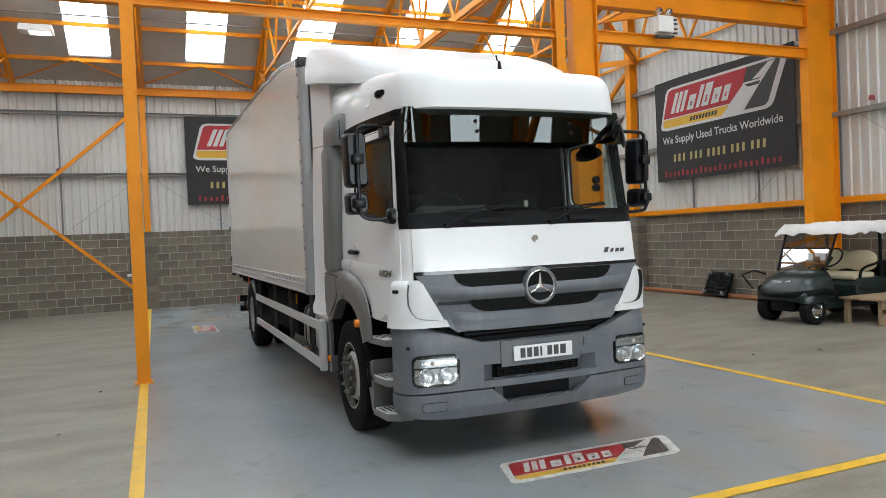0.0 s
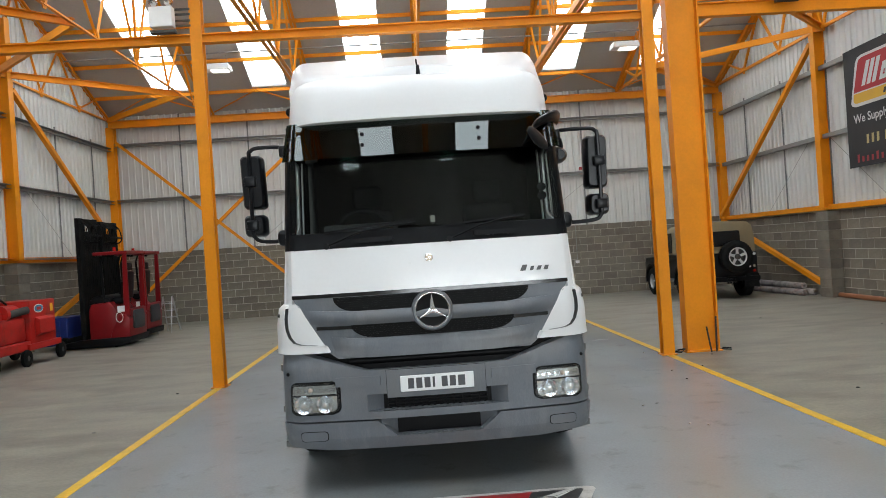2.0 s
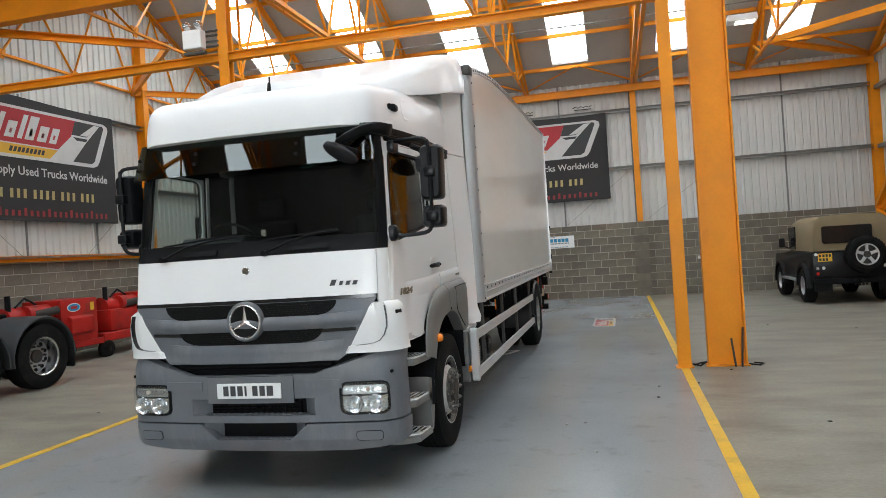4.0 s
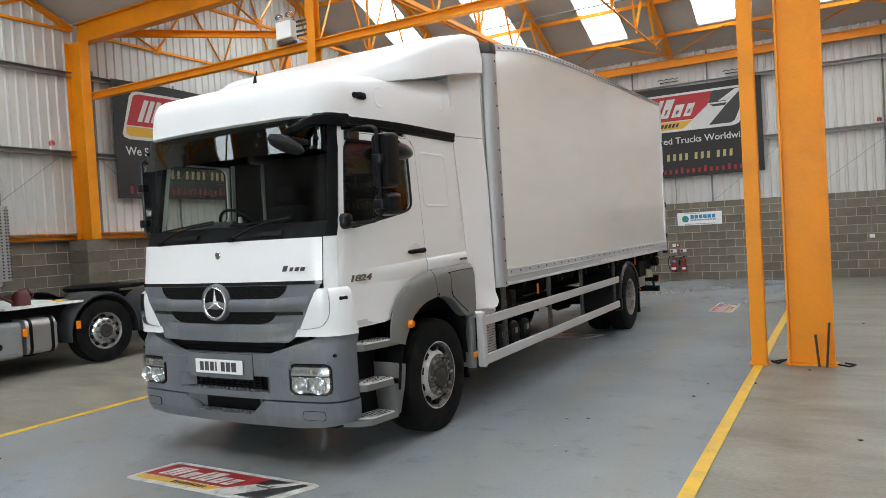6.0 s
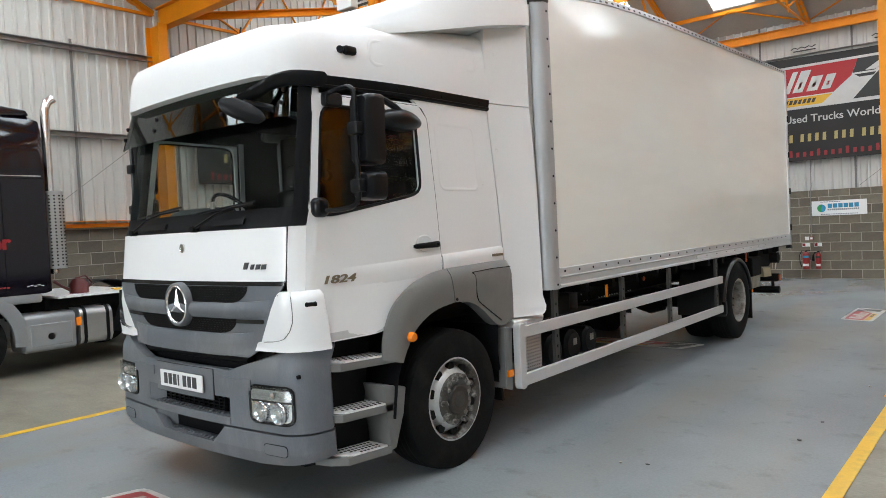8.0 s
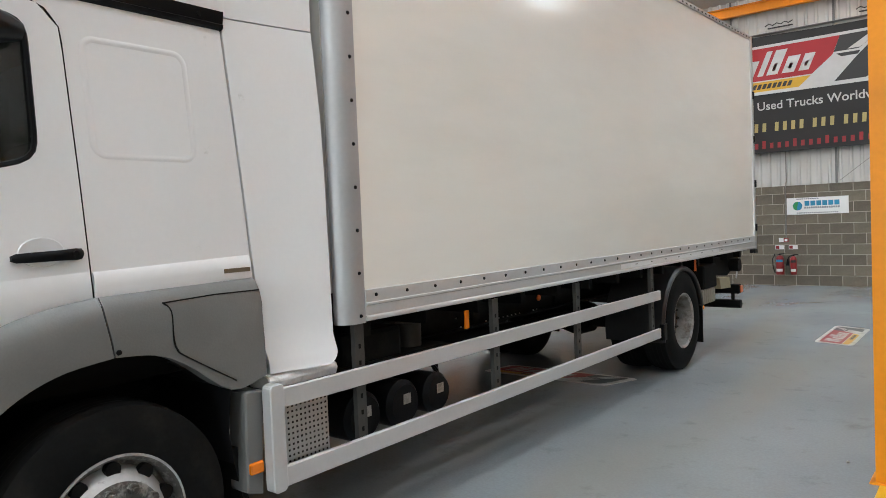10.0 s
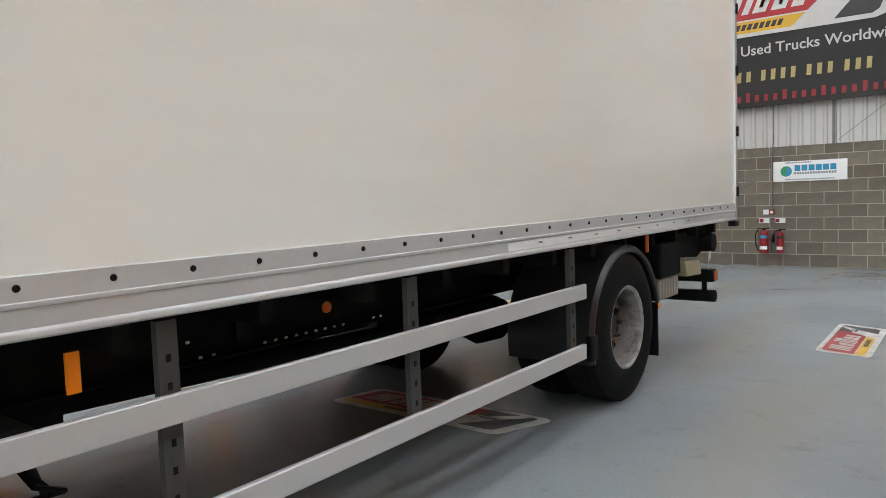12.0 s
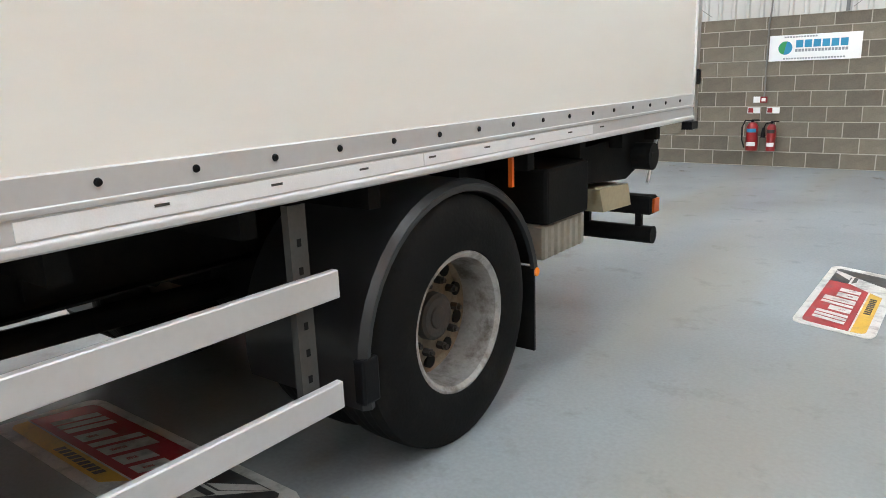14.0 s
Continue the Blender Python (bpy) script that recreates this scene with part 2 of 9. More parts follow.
def beam(bm, p0, p1, depth, width, up=(0, 0, 1), tf=0.018, tw=0.012, kind="I"):
    """A rolled steel section from p0 to p1; depth lies along up."""
    p0, p1 = Vector(p0), Vector(p1)
    w = (p1 - p0).normalized()
    d = Vector(up)
    d = (d - w * d.dot(w)).normalized()
    s = w.cross(d)
    h, b = depth / 2, width / 2
    if kind == "I":
        o = [(-b, -h), (b, -h), (b, -h + tf), (tw / 2, -h + tf), (tw / 2, h - tf), (b, h - tf), (b, h), (-b, h), (-b, h - tf), (-tw / 2, h - tf), (-tw / 2, -h + tf), (-b, -h + tf)]
    elif kind == "C":
        o = [(-b, -h), (b, -h), (b, -h + tf), (-b + tw, -h + tf), (-b + tw, h - tf), (b, h - tf), (b, h), (-b, h)]
    elif kind == "L":
        o = [(-b, -h), (b, -h), (b, -h + tf), (-b + tf, -h + tf), (-b + tf, h), (-b, h)]
    else:
        o = [(-b, -h), (b, -h), (b, h), (-b, h)]
    loft(bm, [[p + s * q[0] + d * q[1] for q in o] for p in (p0, p1)])


def text_bm(body, size, depth=0.002, width=1.0, shear=0.0, spacing=1.0, bold=0.0):
    """Raised lettering in the x-z plane, its left foot at the origin, facing -y."""
    cu = bpy.data.curves.new("lettering", "FONT")
    cu.body, cu.size, cu.extrude, cu.shear, cu.space_character = body, size, depth / 2, shear, spacing
    cu.resolution_u = 3
    cu.offset = bold
    ob = bpy.data.objects.new("lettering", cu)
    scene.collection.objects.link(ob)
    me = bpy.data.meshes.new_from_object(ob.evaluated_get(bpy.context.evaluated_depsgraph_get()))
    bm = bmesh.new()
    bm.from_mesh(me)
    bpy.data.objects.remove(ob)
    bpy.data.curves.remove(cu)
    bpy.data.meshes.remove(me)
    xs = [v.co.x for v in bm.verts] or [0]
    x0 = min(xs)
    span = max(xs) - x0
    for v in bm.verts:
        v.co = Vector(((v.co.x - x0) * width, -v.co.z, v.co.y))
    return bm, span * width

# ---------------------------------------------------------------- hall: floor, walls, roof
def slab(name, x0, x1, y0, y1, z0, z1, material, label, cat):
    bm = bmesh.new()
    box(bm, x0, x1, y0, y1, z0, z1)
    return solo(name, bm, material, label, cat, kind="structure")


LX0, LX1, LY0 = 0.0, 6.38, 3.78                    # the painted bay
slab("floor", XL - 0.3, XR + 0.3, YF - 0.3, YB + 0.3, -0.2, 0.0, M_CONC, "worn beige-grey concrete warehouse floor with stains", "floor")
slab("floor_paint", LX0, LX1, LY0, YB - 0.02, 0.0, 0.004, M_LANE, "glossy grey-blue painted parking lane, scuffed", "floor paint")
for nm, a in (("floor_line", (LX0 - 0.05, LX0 + 0.05, LY0 - 0.05, YB - 0.1)), ("floor_line", (LX1 - 0.05, LX1 + 0.05, LY0 - 0.05, YB - 0.1)), ("floor_line", (LX0 + 0.05, LX1 - 0.05, LY0 - 0.05, LY0 + 0.05))):
    slab(nm, *a, 0.004, 0.008, M_YLINE, "scuffed yellow painted line on the floor", "floor line")

SILL_SIDE, SILL_BACK = 2.06, 2.2


def corrugated(bm, u0, u1, z_of, z0, place, pitch=0.2, depth=0.03):
    """Trapezoidal sheeting standing on z0; z_of(u) is its upper edge."""
    prof = [(0, 0), (0.06, 0), (0.08, 1), (0.12, 1), (0.14, 0)]
    pts, u = [], u0
    while u < u1:
        for a, d in prof:
            if u + a <= u1:
                pts.append((u + a, d * depth))
        u += pitch
    pts.append((u1, 0))
    low = [bm.verts.new(place(a, d, z0)) for a, d in pts]
    top = [bm.verts.new(place(a, d, z_of(a))) for a, d in pts]
    for i in range(len(pts) - 1):
        bm.faces.new((low[i], low[i + 1], top[i + 1], top[i]))


def gable_z(y):
    for v0, v1 in zip(VALLEYS[:-1], VALLEYS[1:]):
        if v1 <= y <= v0:
            return EAVE + 0.1 + SLOPE * min(v0 - y, y - v1)
    return EAVE


def wall_upper(name, side):
    """The sheeted upper wall: sheets, backing and their dark joints."""
    bm = bmesh.new()
    if side in "LR":
        x = XL if side == "L" else XR
        s = 1 if side == "L" else -1
        ys = sorted(set([YF, YB] + VALLEYS + [(a + b) / 2 for a, b in zip(VALLEYS[:-1], VALLEYS[1:])]))
        for a, b in zip(ys[:-1], ys[1:]):
            corrugated(bm, a, b, gable_z, SILL_SIDE + 0.06, lambda u, d, z: (x + s * d, u, z))
            f = quad_verts(bm, [(x - s * 0.15, a, SILL_SIDE), (x - s * 0.15, b, SILL_SIDE), (x - s * 0.15, b, gable_z(b)), (x - s * 0.15, a, gable_z(a))])
            bm.faces.new(f)
    else:
        y, s = (YB, -1) if side == "B" else (YF, 1)
        # the south wall leaves out the assumed opening of the added fill lamp
        spans = [(XL, XR, SILL_BACK)] if side == "B" else [(XL, FILL_X0, SILL_BACK), (FILL_X0, FILL_X1, FILL_H), (FILL_X1, XR, SILL_BACK)]
        for a, b, z0 in spans:
            corrugated(bm, a, b, lambda u: EAVE + 0.1, z0, lambda u, d, z: (u, y + s * d, z))
            bm.faces.new(quad_verts(bm, [(a, y - s * 0.15, z0), (b, y - s * 0.15, z0), (b, y - s * 0.15, EAVE + 0.1), (a, y - s * 0.15, EAVE + 0.1)]))
    return solo(name, bm, M_CLAD, "white ribbed steel wall sheeting above the block wall", "wall", kind="structure")


WALLS = {s: wall_upper("wall_" + n, s) for s, n in (("L", "west"), ("R", "east"), ("B", "north"), ("F", "south"))}

# girts, sheet joints, bracing wires and the sill rails of the walls
for s, w in WALLS.items():
    if s == "F":
        continue
    for z in ((3.82, 5.52) if s == "B" else (3.78, 5.38)):
        bm = bmesh.new()
        if s == "B":
            beam(bm, (XL + 0.1, YB - 0.10, z), (XR - 0.1, YB - 0.10, z), 0.10, 0.12, kind="C", tf=0.008, tw=0.008)
        else:
            x = XL + 0.10 if s == "L" else XR - 0.10
            beam(bm, (x, YF, z), (x, YB - 0.1, z), 0.10, 0.12, kind="C", tf=0.008, tw=0.008)
        part("girt", bm, M_GALV, w, "grey galvanised horizontal wall rail")
    us = [XL + 2.15 + 2.07 * k for k in range(8)] if s == "B" else [YB - (3.4 if s == "L" else 3.79) - 2.05 * k for k in range(-1, 15)]
    for u in us:
        bm = bmesh.new()
        if s == "B":
            box(bm, u - 0.022, u + 0.022, YB - 0.052, YB - 0.034, SILL_BACK, EAVE)
        else:
            x0, x1 = (XL + 0.034, XL + 0.052) if s == "L" else (XR - 0.052, XR - 0.034)
            box(bm, x0, x1, u - 0.022, u + 0.022, SILL_SIDE + 0.1, min(gable_z(u), 5.6) - 0.05)
        part("sheet_joint", bm, M_JOINT, w)
    bm = bmesh.new()
    if s == "B":
        for a, b in ((-2.0, 0.0), (2.3, 0.1), (6.5, 8.7), (4.2, 6.2)):
            cyl(bm, (a, YB - 0.07, 2.25), (b, YB - 0.07, 3.82), 0.006, 6)
    else:
        x = XL + 0.08 if s == "L" else XR - 0.08
        for a, b in ((9.8, 7.6), (10.4, 12.4), (17.0, 19.2), (16.3, 14.2)):
            cyl(bm, (x, a, 3.82), (x, b, 2.15), 0.006, 6)
    part("bracing_wire", bm, M_GALV, w, "thin steel bracing wires")
    if s != "B":
        bm = bmesh.new()
        x = XL + 0.06 if s == "L" else XR - 0.06
        beam(bm, (x, YF, SILL_SIDE + 0.05), (x, YB - 0.15, SILL_SIDE + 0.05), 0.12, 0.16, kind="C", tf=0.01, tw=0.01)
        part("sill_rail", bm, M_ORANGE, w, "orange painted sill rail")


def has_skylight(edge, sgn, i):
    """The two bays over the lorry are glazed; the bay at the hall's far end has a dark roof but for two sheets."""
    return edge > 0 or edge > -2.0 and (sgn > 0 or i in (1, 4)) or edge < -10 and i in (1, 3)


def ceiling():
    """Roof lining of the three bays, with the skylight openings left out."""
    bm = bmesh.new()
    cuts = [XL - 0.2]
    for x in SKY_X:
        cuts += [x - SKY_W / 2, x + SKY_W / 2]
    cuts.append(XR + 0.2)
    for v0, v1 in zip(VALLEYS[:-1], VALLEYS[1:]):
        for edge, sgn in ((v0, -1), (v1, 1)):
            for i, (a, b) in enumerate(zip(cuts[:-1], cuts[1:])):
                lit = has_skylight(edge, sgn, i // 2)
                spans = [(0, SKY_D0 if edge > -10 else 4.6), (SKY_D1, RUN)] if i % 2 and lit else [(0, RUN)]
                for d0, d1 in spans:
                    ring = []
                    for d in (d0, d1):
                        ring.append([(x, edge + sgn * d, roof_z(d) + h) for x, h in ((a, 0), (b, 0), (b, 0.09), (a, 0.09))])
                    loft(bm, ring)
    ob = solo("ceiling", bm, M_ROOF, "grey lined pitched roof of the warehouse", "ceiling", kind="structure")
    for v0, v1 in zip(VALLEYS[:-1], VALLEYS[1:]):
        for edge, sgn in ((v0, -1), (v1, 1)):
            for i, x in enumerate(SKY_X):
                if not has_skylight(edge, sgn, i):
                    continue
                bm = bmesh.new()
                ring = [[(xx, edge + sgn * d, roof_z(d) + h) for xx, h in ((x - 0.5, 0.06), (x + 0.5, 0.06), (x + 0.5, 0.075), (x - 0.5, 0.075))] for d in (SKY_D0 if edge > -10 else 4.6, SKY_D1)]
                loft(bm, ring)
                solo("skylight", bm, M_SKYPANE, "translucent white skylight sheet glowing with daylight", "skylight", "skylights", "structure")
    return ob


ceiling()


# ---------------------------------------------------------------- steel frame
def steel(name, label, cat="steel beam"):
    return thing(name, (0, 0, 0), label, cat, "orange steel frame", "structure")


frame_purlins = steel("purlin_row", "thin orange purlins under the roof lining", "purlin")
for v0, v1 in zip(VALLEYS[:2], VALLEYS[1:3]):
    for edge, sgn in ((v0, -1), (v1, 1)):
        for d in (0.92, 2.18, 3.45, 4.72, 5.8):
            bm = bmesh.new()
            beam(bm, (XL, edge + sgn * d, roof_z(d) - 0.05), (XR, edge + sgn * d, roof_z(d) - 0.05), 0.10, 0.05, kind="box")
            part("purlin", bm, M_ORANGE, frame_purlins)

TRUSS_X = [XL + 0.06 + k * (XR - XL - 0.16) / 6 for k in range(7)]
CHORD = 6.3
for n, x in enumerate(TRUSS_X):
    heavy = n in (2, 4)
    for v0, v1 in zip(VALLEYS[:2], VALLEYS[1:3]):
        tr = steel("roof_truss", "orange steel roof truss with angle-iron web members", "roof truss")
        nodes = [v1 + (v0 - v1) * k / 6 for k in range(7)]
        tz = lambda y: EAVE - 0.14 + SLOPE * min(v0 - y, y - v1)
        for y0, y1 in ((v1 + 0.1, (v0 + v1) / 2), ((v0 + v1) / 2, v0 - 0.1)):
            bm = bmesh.new()
            for dx in (-0.045, 0.045):
                beam(bm, (x + dx, y0, tz(y0)), (x + dx, y1, tz(y1)), 0.12, 0.07, kind="L", tf=0.012)
            part("rafter", bm, M_ORANGE, tr)
        bm = bmesh.new()
        d, w = (0.13, 0.08) if heavy else (0.07, 0.06)
        for dx in ((-0.06, 0.06) if heavy else (0.0,)):
            beam(bm, (x + dx, v1 + 0.15, CHORD), (x + dx, v0 - 0.15, CHORD), d, w, kind="L", tf=0.012)
        part("tie", bm, M_ORANGE, tr)
        for k in range(1, 6):
            y = nodes[k]
            for t in (-1, 1):
                top = y + t * (v0 - v1) / 12
                bm = bmesh.new()
                beam(bm, (x, y, CHORD), (x, top, tz(top)), 0.055, 0.05, kind="L", tf=0.01, up=(1, 0, 0))
                part("web", bm, M_ORANGE, tr)
            bm = bmesh.new()
            prism(bm, [(y - 0.12, CHORD + 0.10), (y + 0.12, CHORD + 0.10), (y + 0.05, CHORD - 0.10), (y - 0.05, CHORD - 0.10)], "x", x - 0.008, x + 0.008)
            part("gusset", bm, M_ORANGE, tr)
hb = steel("plan_bracing", "orange horizontal bracing at the trusses' feet", "bracing")
for x0, x1 in ((TRUSS_X[0], TRUSS_X[1]), (TRUSS_X[6], TRUSS_X[5])):
    for pts in (((x0, 10.3), (x1, 13.2)), ((x1, 13.2), (x0, 16.2)), ((x0, 16.2), (x1, 19.1)), ((x1, 19.1), (x0, 21.95))):
        bm = bmesh.new()
        beam(bm, (*pts[0], CHORD), (*pts[1], CHORD), 0.15, 0.075, kind="C", tf=0.01, tw=0.01)
        part("brace", bm, M_ORANGE, hb)
for x in TRUSS_X[1:6]:
    bm = bmesh.new()
    beam(bm, (x, 16.15, 9.0), (x, 16.15, CHORD), 0.05, 0.05, kind="L", tf=0.01, up=(1, 0, 0))
    part("hanger", bm, M_ORANGE, hb)
# short braces in the roof's slope, fanning out from the rafters' feet
for x in TRUSS_X:
    for t in (-1, 1):
        if XL < x + t * 1.55 < XR:
            bm = bmesh.new()
            beam(bm, (x + t * 0.05, YB - 0.12, roof_z(0.12) - 0.09), (x + t * 1.55, YB - 1.0, roof_z(1.0) - 0.09), 0.04, 0.04, kind="L", tf=0.008)
            part("slope_brace", bm, M_ORANGE, hb)

# eaves beam and valley beams
bm = bmesh.new()
beam(bm, (XL + 0.1, YB - 0.25, 6.14), (XR - 0.1, YB - 0.25, 6.14), 0.22, 0.14)
part("eaves_beam", bm, M_ORANGE, steel("eaves_steel", "orange eaves beam along the rear wall"))
vb = steel("valley_steel", "deep orange valley beam carried by columns")
bm = bmesh.new()
beam(bm, (XL + 0.1, 10.2, 6.22), (6.9, 10.2, 6.22), 0.42, 0.2)
part("valley_beam", bm, M_ORANGE, vb)
bm = bmesh.new()
beam(bm, (6.9, 10.2, 6.22), (XR - 0.1, 10.2, 6.22), 0.42, 0.2)
part("valley_beam", bm, M_ORANGE, vb)
bm = bmesh.new()
beam(bm, (7.16, 10.2, 5.64), (11.9, 10.2, 5.64), 0.42, 0.2)
part("portal_beam", bm, M_ORANGE, vb)
bm = bmesh.new()
beam(bm, (7.16, 10.2, 4.94), (11.9, 10.2, 4.94), 0.2, 0.12, kind="I")
part("tie_beam", bm, M_ORANGE, vb)


def column(name, x, y, depth, width, top, axis, label, foot=0.0):
    ob = steel(name, label, "steel column")
    bm = bmesh.new()
    beam(bm, (x, y, foot), (x, y, top), depth, width, up=axis, tf=0.022, tw=0.014)
    part("shaft", bm, M_ORANGE, ob)
    if foot < 0.1:
        bm = bmesh.new()
        dx, dy = (depth, width) if axis[0] else (width, depth)
        box(bm, x - dx / 2 - 0.03, x + dx / 2 + 0.03, y - dy / 2 - 0.03, y + dy / 2 + 0.03, 0.0, 0.016, 0.003, 1)
        part("base_plate", bm, M_ORANGE, ob)
    return ob


column("column", 6.925, 10.25, 0.475, 0.2, 6.01, (1, 0, 0), "broad orange steel column standing on the floor")
column("column", 12.27, 10.2, 0.74, 0.2, 6.01, (1, 0, 0), "broad orange steel column beside the side wall")
column("column", -5.97, 10.0, 0.49, 0.2, 6.01, (1, 0, 0), "orange steel column standing on a block pier", foot=2.03)
for x, nm in ((0.0, "column"), (6.385, "column")):
    column("slim_column", x, 10.14, 0.16, 0.16, 6.01, (0, 1, 0), "slim orange steel post on the yellow line")
for x in (0.06, 6.3):
    column("wall_post", x, YB - 0.14, 0.2, 0.16, 6.06, (0, 1, 0), "slim orange post against the rear wall", foot=2.2)
for x in (XL + 0.12, XR - 0.12):
    column("corner_column", x, YB - 0.16, 0.24, 0.24, 6.06, (0, 1, 0), "orange corner column above the block wall", foot=2.1)
for x in (XL + 0.14, XR - 0.14):
    column("wall_column", x, 16.37, 0.28, 0.2, 7.6, (1, 0, 0), "orange gable column above the block wall", foot=2.1)

bm = bmesh.new()
beam(bm, (-5.73, 10.14, 4.9), (6.32, 10.14, 4.9), 0.13, 0.13)
part("cross_bar", bm, M_ORANGE, steel("gantry_bar", "long orange cross bar between the posts"))

# X-bracing of the rear wall's left bay and diagonal struts of the side walls
br = steel("wall_bracing", "orange diagonal wall bracing", "bracing")
for p0, p1 in (((-6.0, 0.45), (-0.15, 5.6)), ((-6.0, 5.6), (-0.15, 0.45))):
    bm = bmesh.new()
    yy = YB - 0.18 if p0[1] < 1 else YB - 0.27
    beam(bm, (p0[0], yy, p0[1]), (p1[0], yy, p1[1]), 0.09, 0.09, up=(0, 1, 0), kind="L", tf=0.012)
    part("brace", bm, M_ORANGE, br)
for x in (XL + 0.22, XR - 0.22):
    bm = bmesh.new()
    beam(bm, (x, 16.5, 6.0), (x, 21.9, 2.2), 0.11, 0.11, kind="box")
    part("brace", bm, M_ORANGE, br)
    bm = bmesh.new()
    beam(bm, (x, 21.9, 2.05), (x, 16.6, 0.3), 0.11, 0.11, kind="box")
    part("brace", bm, M_ORANGE, br)

# ---------------------------------------------------------------- the white box lorry
M_WHITE = mat("white_cab_paint", (0.80, 0.80, 0.805), 0.30, var=0.02, scale=1.5, detail=4, fine=40, bump=0.003, coat=0.22, dirt=(0.35, 0.33, 0.29), dirt_amt=0.35, dirt_scale=7, dirt_lo=0.68, dirt_hi=0.75, rvar=0.05)
M_BOX = mat("cream_box_panel", (0.86, 0.85, 0.80), 0.2, var=0.035, scale=0.5, fine=3, bump=0.004, dirt=(0.55, 0.53, 0.47), dirt_amt=0.14, dirt_scale=0.8, stretch=(1, 0.5, 2.2), coat=0.4)
M_GREYP = mat("grey_bumper_plastic", (0.122, 0.134, 0.152), 0.44, var=0.14, scale=4, fine=150, bump=0.16, dirt=(0.27, 0.275, 0.28), dirt_amt=0.32, dirt_scale=7, dirt_lo=0.52, dirt_hi=0.74, stretch=(1, 1, 0.35), tint=((0.19, 0.185, 0.18), 0.5, 2.5))
M_GREYF = mat("grey_fender_plastic", (0.155, 0.155, 0.15), 0.36, var=0.10, scale=3, fine=120, bump=0.08, dirt=(0.27, 0.26, 0.24), dirt_amt=0.3, dirt_scale=2)
M_BLACKP = mat("black_plastic", (0.006, 0.006, 0.007), 0.42, spec=0.12, var=0.2, scale=4, fine=120, bump=0.08, dirt=(0.03, 0.032, 0.033), dirt_amt=0.15, dirt_scale=3)
M_GLOSSP = mat("satin_black_mirror_plastic", (0.006, 0.0065, 0.008), 0.30, spec=0.25, var=0.15, scale=5, fine=160, bump=0.05, dirt=(0.03, 0.03, 0.032), dirt_amt=0.15, dirt_scale=4)
M_GLOSSB = mat("gloss_black_trim", (0.012, 0.012, 0.013), 0.16, var=0.1, bump=0.0)
M_GUARD = mat("satin_black_mudguard", (0.010, 0.010, 0.011), 0.32, var=0.15, scale=4, fine=120, bump=0.04, dirt=(0.04, 0.038, 0.034), dirt_amt=0.3, dirt_scale=4)
M_RUBBER = mat("tyre_rubber", (0.008, 0.008, 0.008), 0.75, spec=0.10, var=0.3, scale=5, fine=60, bump=0.15, dirt=(0.04, 0.036, 0.030), dirt_amt=0.3, dirt_scale=5, dirt_lo=0.5, dirt_hi=0.75)
M_RIM = mat("worn_silver_rim", (0.50, 0.50, 0.495), 0.42, metal=0.35, var=0.12, scale=6, fine=60, bump=0.1, dirt=(0.10, 0.085, 0.07), dirt_amt=0.75, dirt_scale=11, dirt_lo=0.57, dirt_hi=0.68)
M_RIMR = mat("dusty_steel_rim", (0.36, 0.355, 0.34), 0.42, metal=0.5, var=0.2, scale=7, fine=60, bump=0.12, dirt=(0.09, 0.07, 0.05), dirt_amt=0.8, dirt_scale=8, dirt_lo=0.48, dirt_hi=0.66)
M_RUST = mat("brown_rusted_rim", (0.20, 0.155, 0.105), 0.8, var=0.25, scale=9, fine=70, bump=0.2, dirt=(0.07, 0.045, 0.028), dirt_amt=0.7, dirt_scale=9)
# grime of the wheel centre; also colours in the shade of the rim's well
M_DISC = mat("grimy_disc_shaded_well", (0.075, 0.07, 0.062), 0.7, var=0.3, scale=9, fine=70, bump=0.2, dirt=(0.32, 0.31, 0.29), dirt_amt=0.7, dirt_scale=14, dirt_lo=0.5, dirt_hi=0.62)
M_NUT = mat("chipped_nut_cap", (0.06, 0.052, 0.045), 0.6, var=0.3, scale=12, fine=70, bump=0.15, dirt=(0.36, 0.34, 0.31), dirt_amt=0.6, dirt_scale=22, dirt_lo=0.48, dirt_hi=0.58)
M_HUB = mat("rusty_hub", (0.035, 0.031, 0.028), 0.8, var=0.3, scale=8, fine=60, bump=0.25, dirt=(0.07, 0.045, 0.03), dirt_amt=0.6, dirt_scale=10)
M_ALU = mat("brushed_aluminium", (0.50, 0.505, 0.51), 0.34, metal=0.85, var=0.08, scale=3, fine=40, bump=0.03, stretch=(1, 0.15, 1))
M_POST = mat("dull_aluminium_post", (0.42, 0.425, 0.43), 0.5, metal=0.45, var=0.06, scale=2, fine=40, bump=0.02)
M_RAIL = mat("silver_painted_rail", (0.56, 0.56, 0.56), 0.42, metal=0.25, var=0.05, scale=2, fine=40, bump=0.02)
M_CHROME = mat("chrome", (0.78, 0.78, 0.78), 0.10, metal=1.0, var=0.03, bump=0.0)
M_STAR = mat("satin_chrome", (0.88, 0.88, 0.88), 0.24, metal=0.8, var=0.03, bump=0.0)
M_TREAD = mat("tread_plate", (0.80, 0.80, 0.79), 0.42, metal=0.1, var=0.12, scale=12, fine=80, bump=0.08, dirt=(0.22, 0.21, 0.19), dirt_amt=0.5, dirt_scale=14)
M_CHASSIS = mat("black_chassis_steel", (0.009, 0.009, 0.009), 0.7, spec=0.08, var=0.25, scale=3, fine=60, bump=0.1, dirt=(0.03, 0.026, 0.021), dirt_amt=0.5, dirt_scale=3)
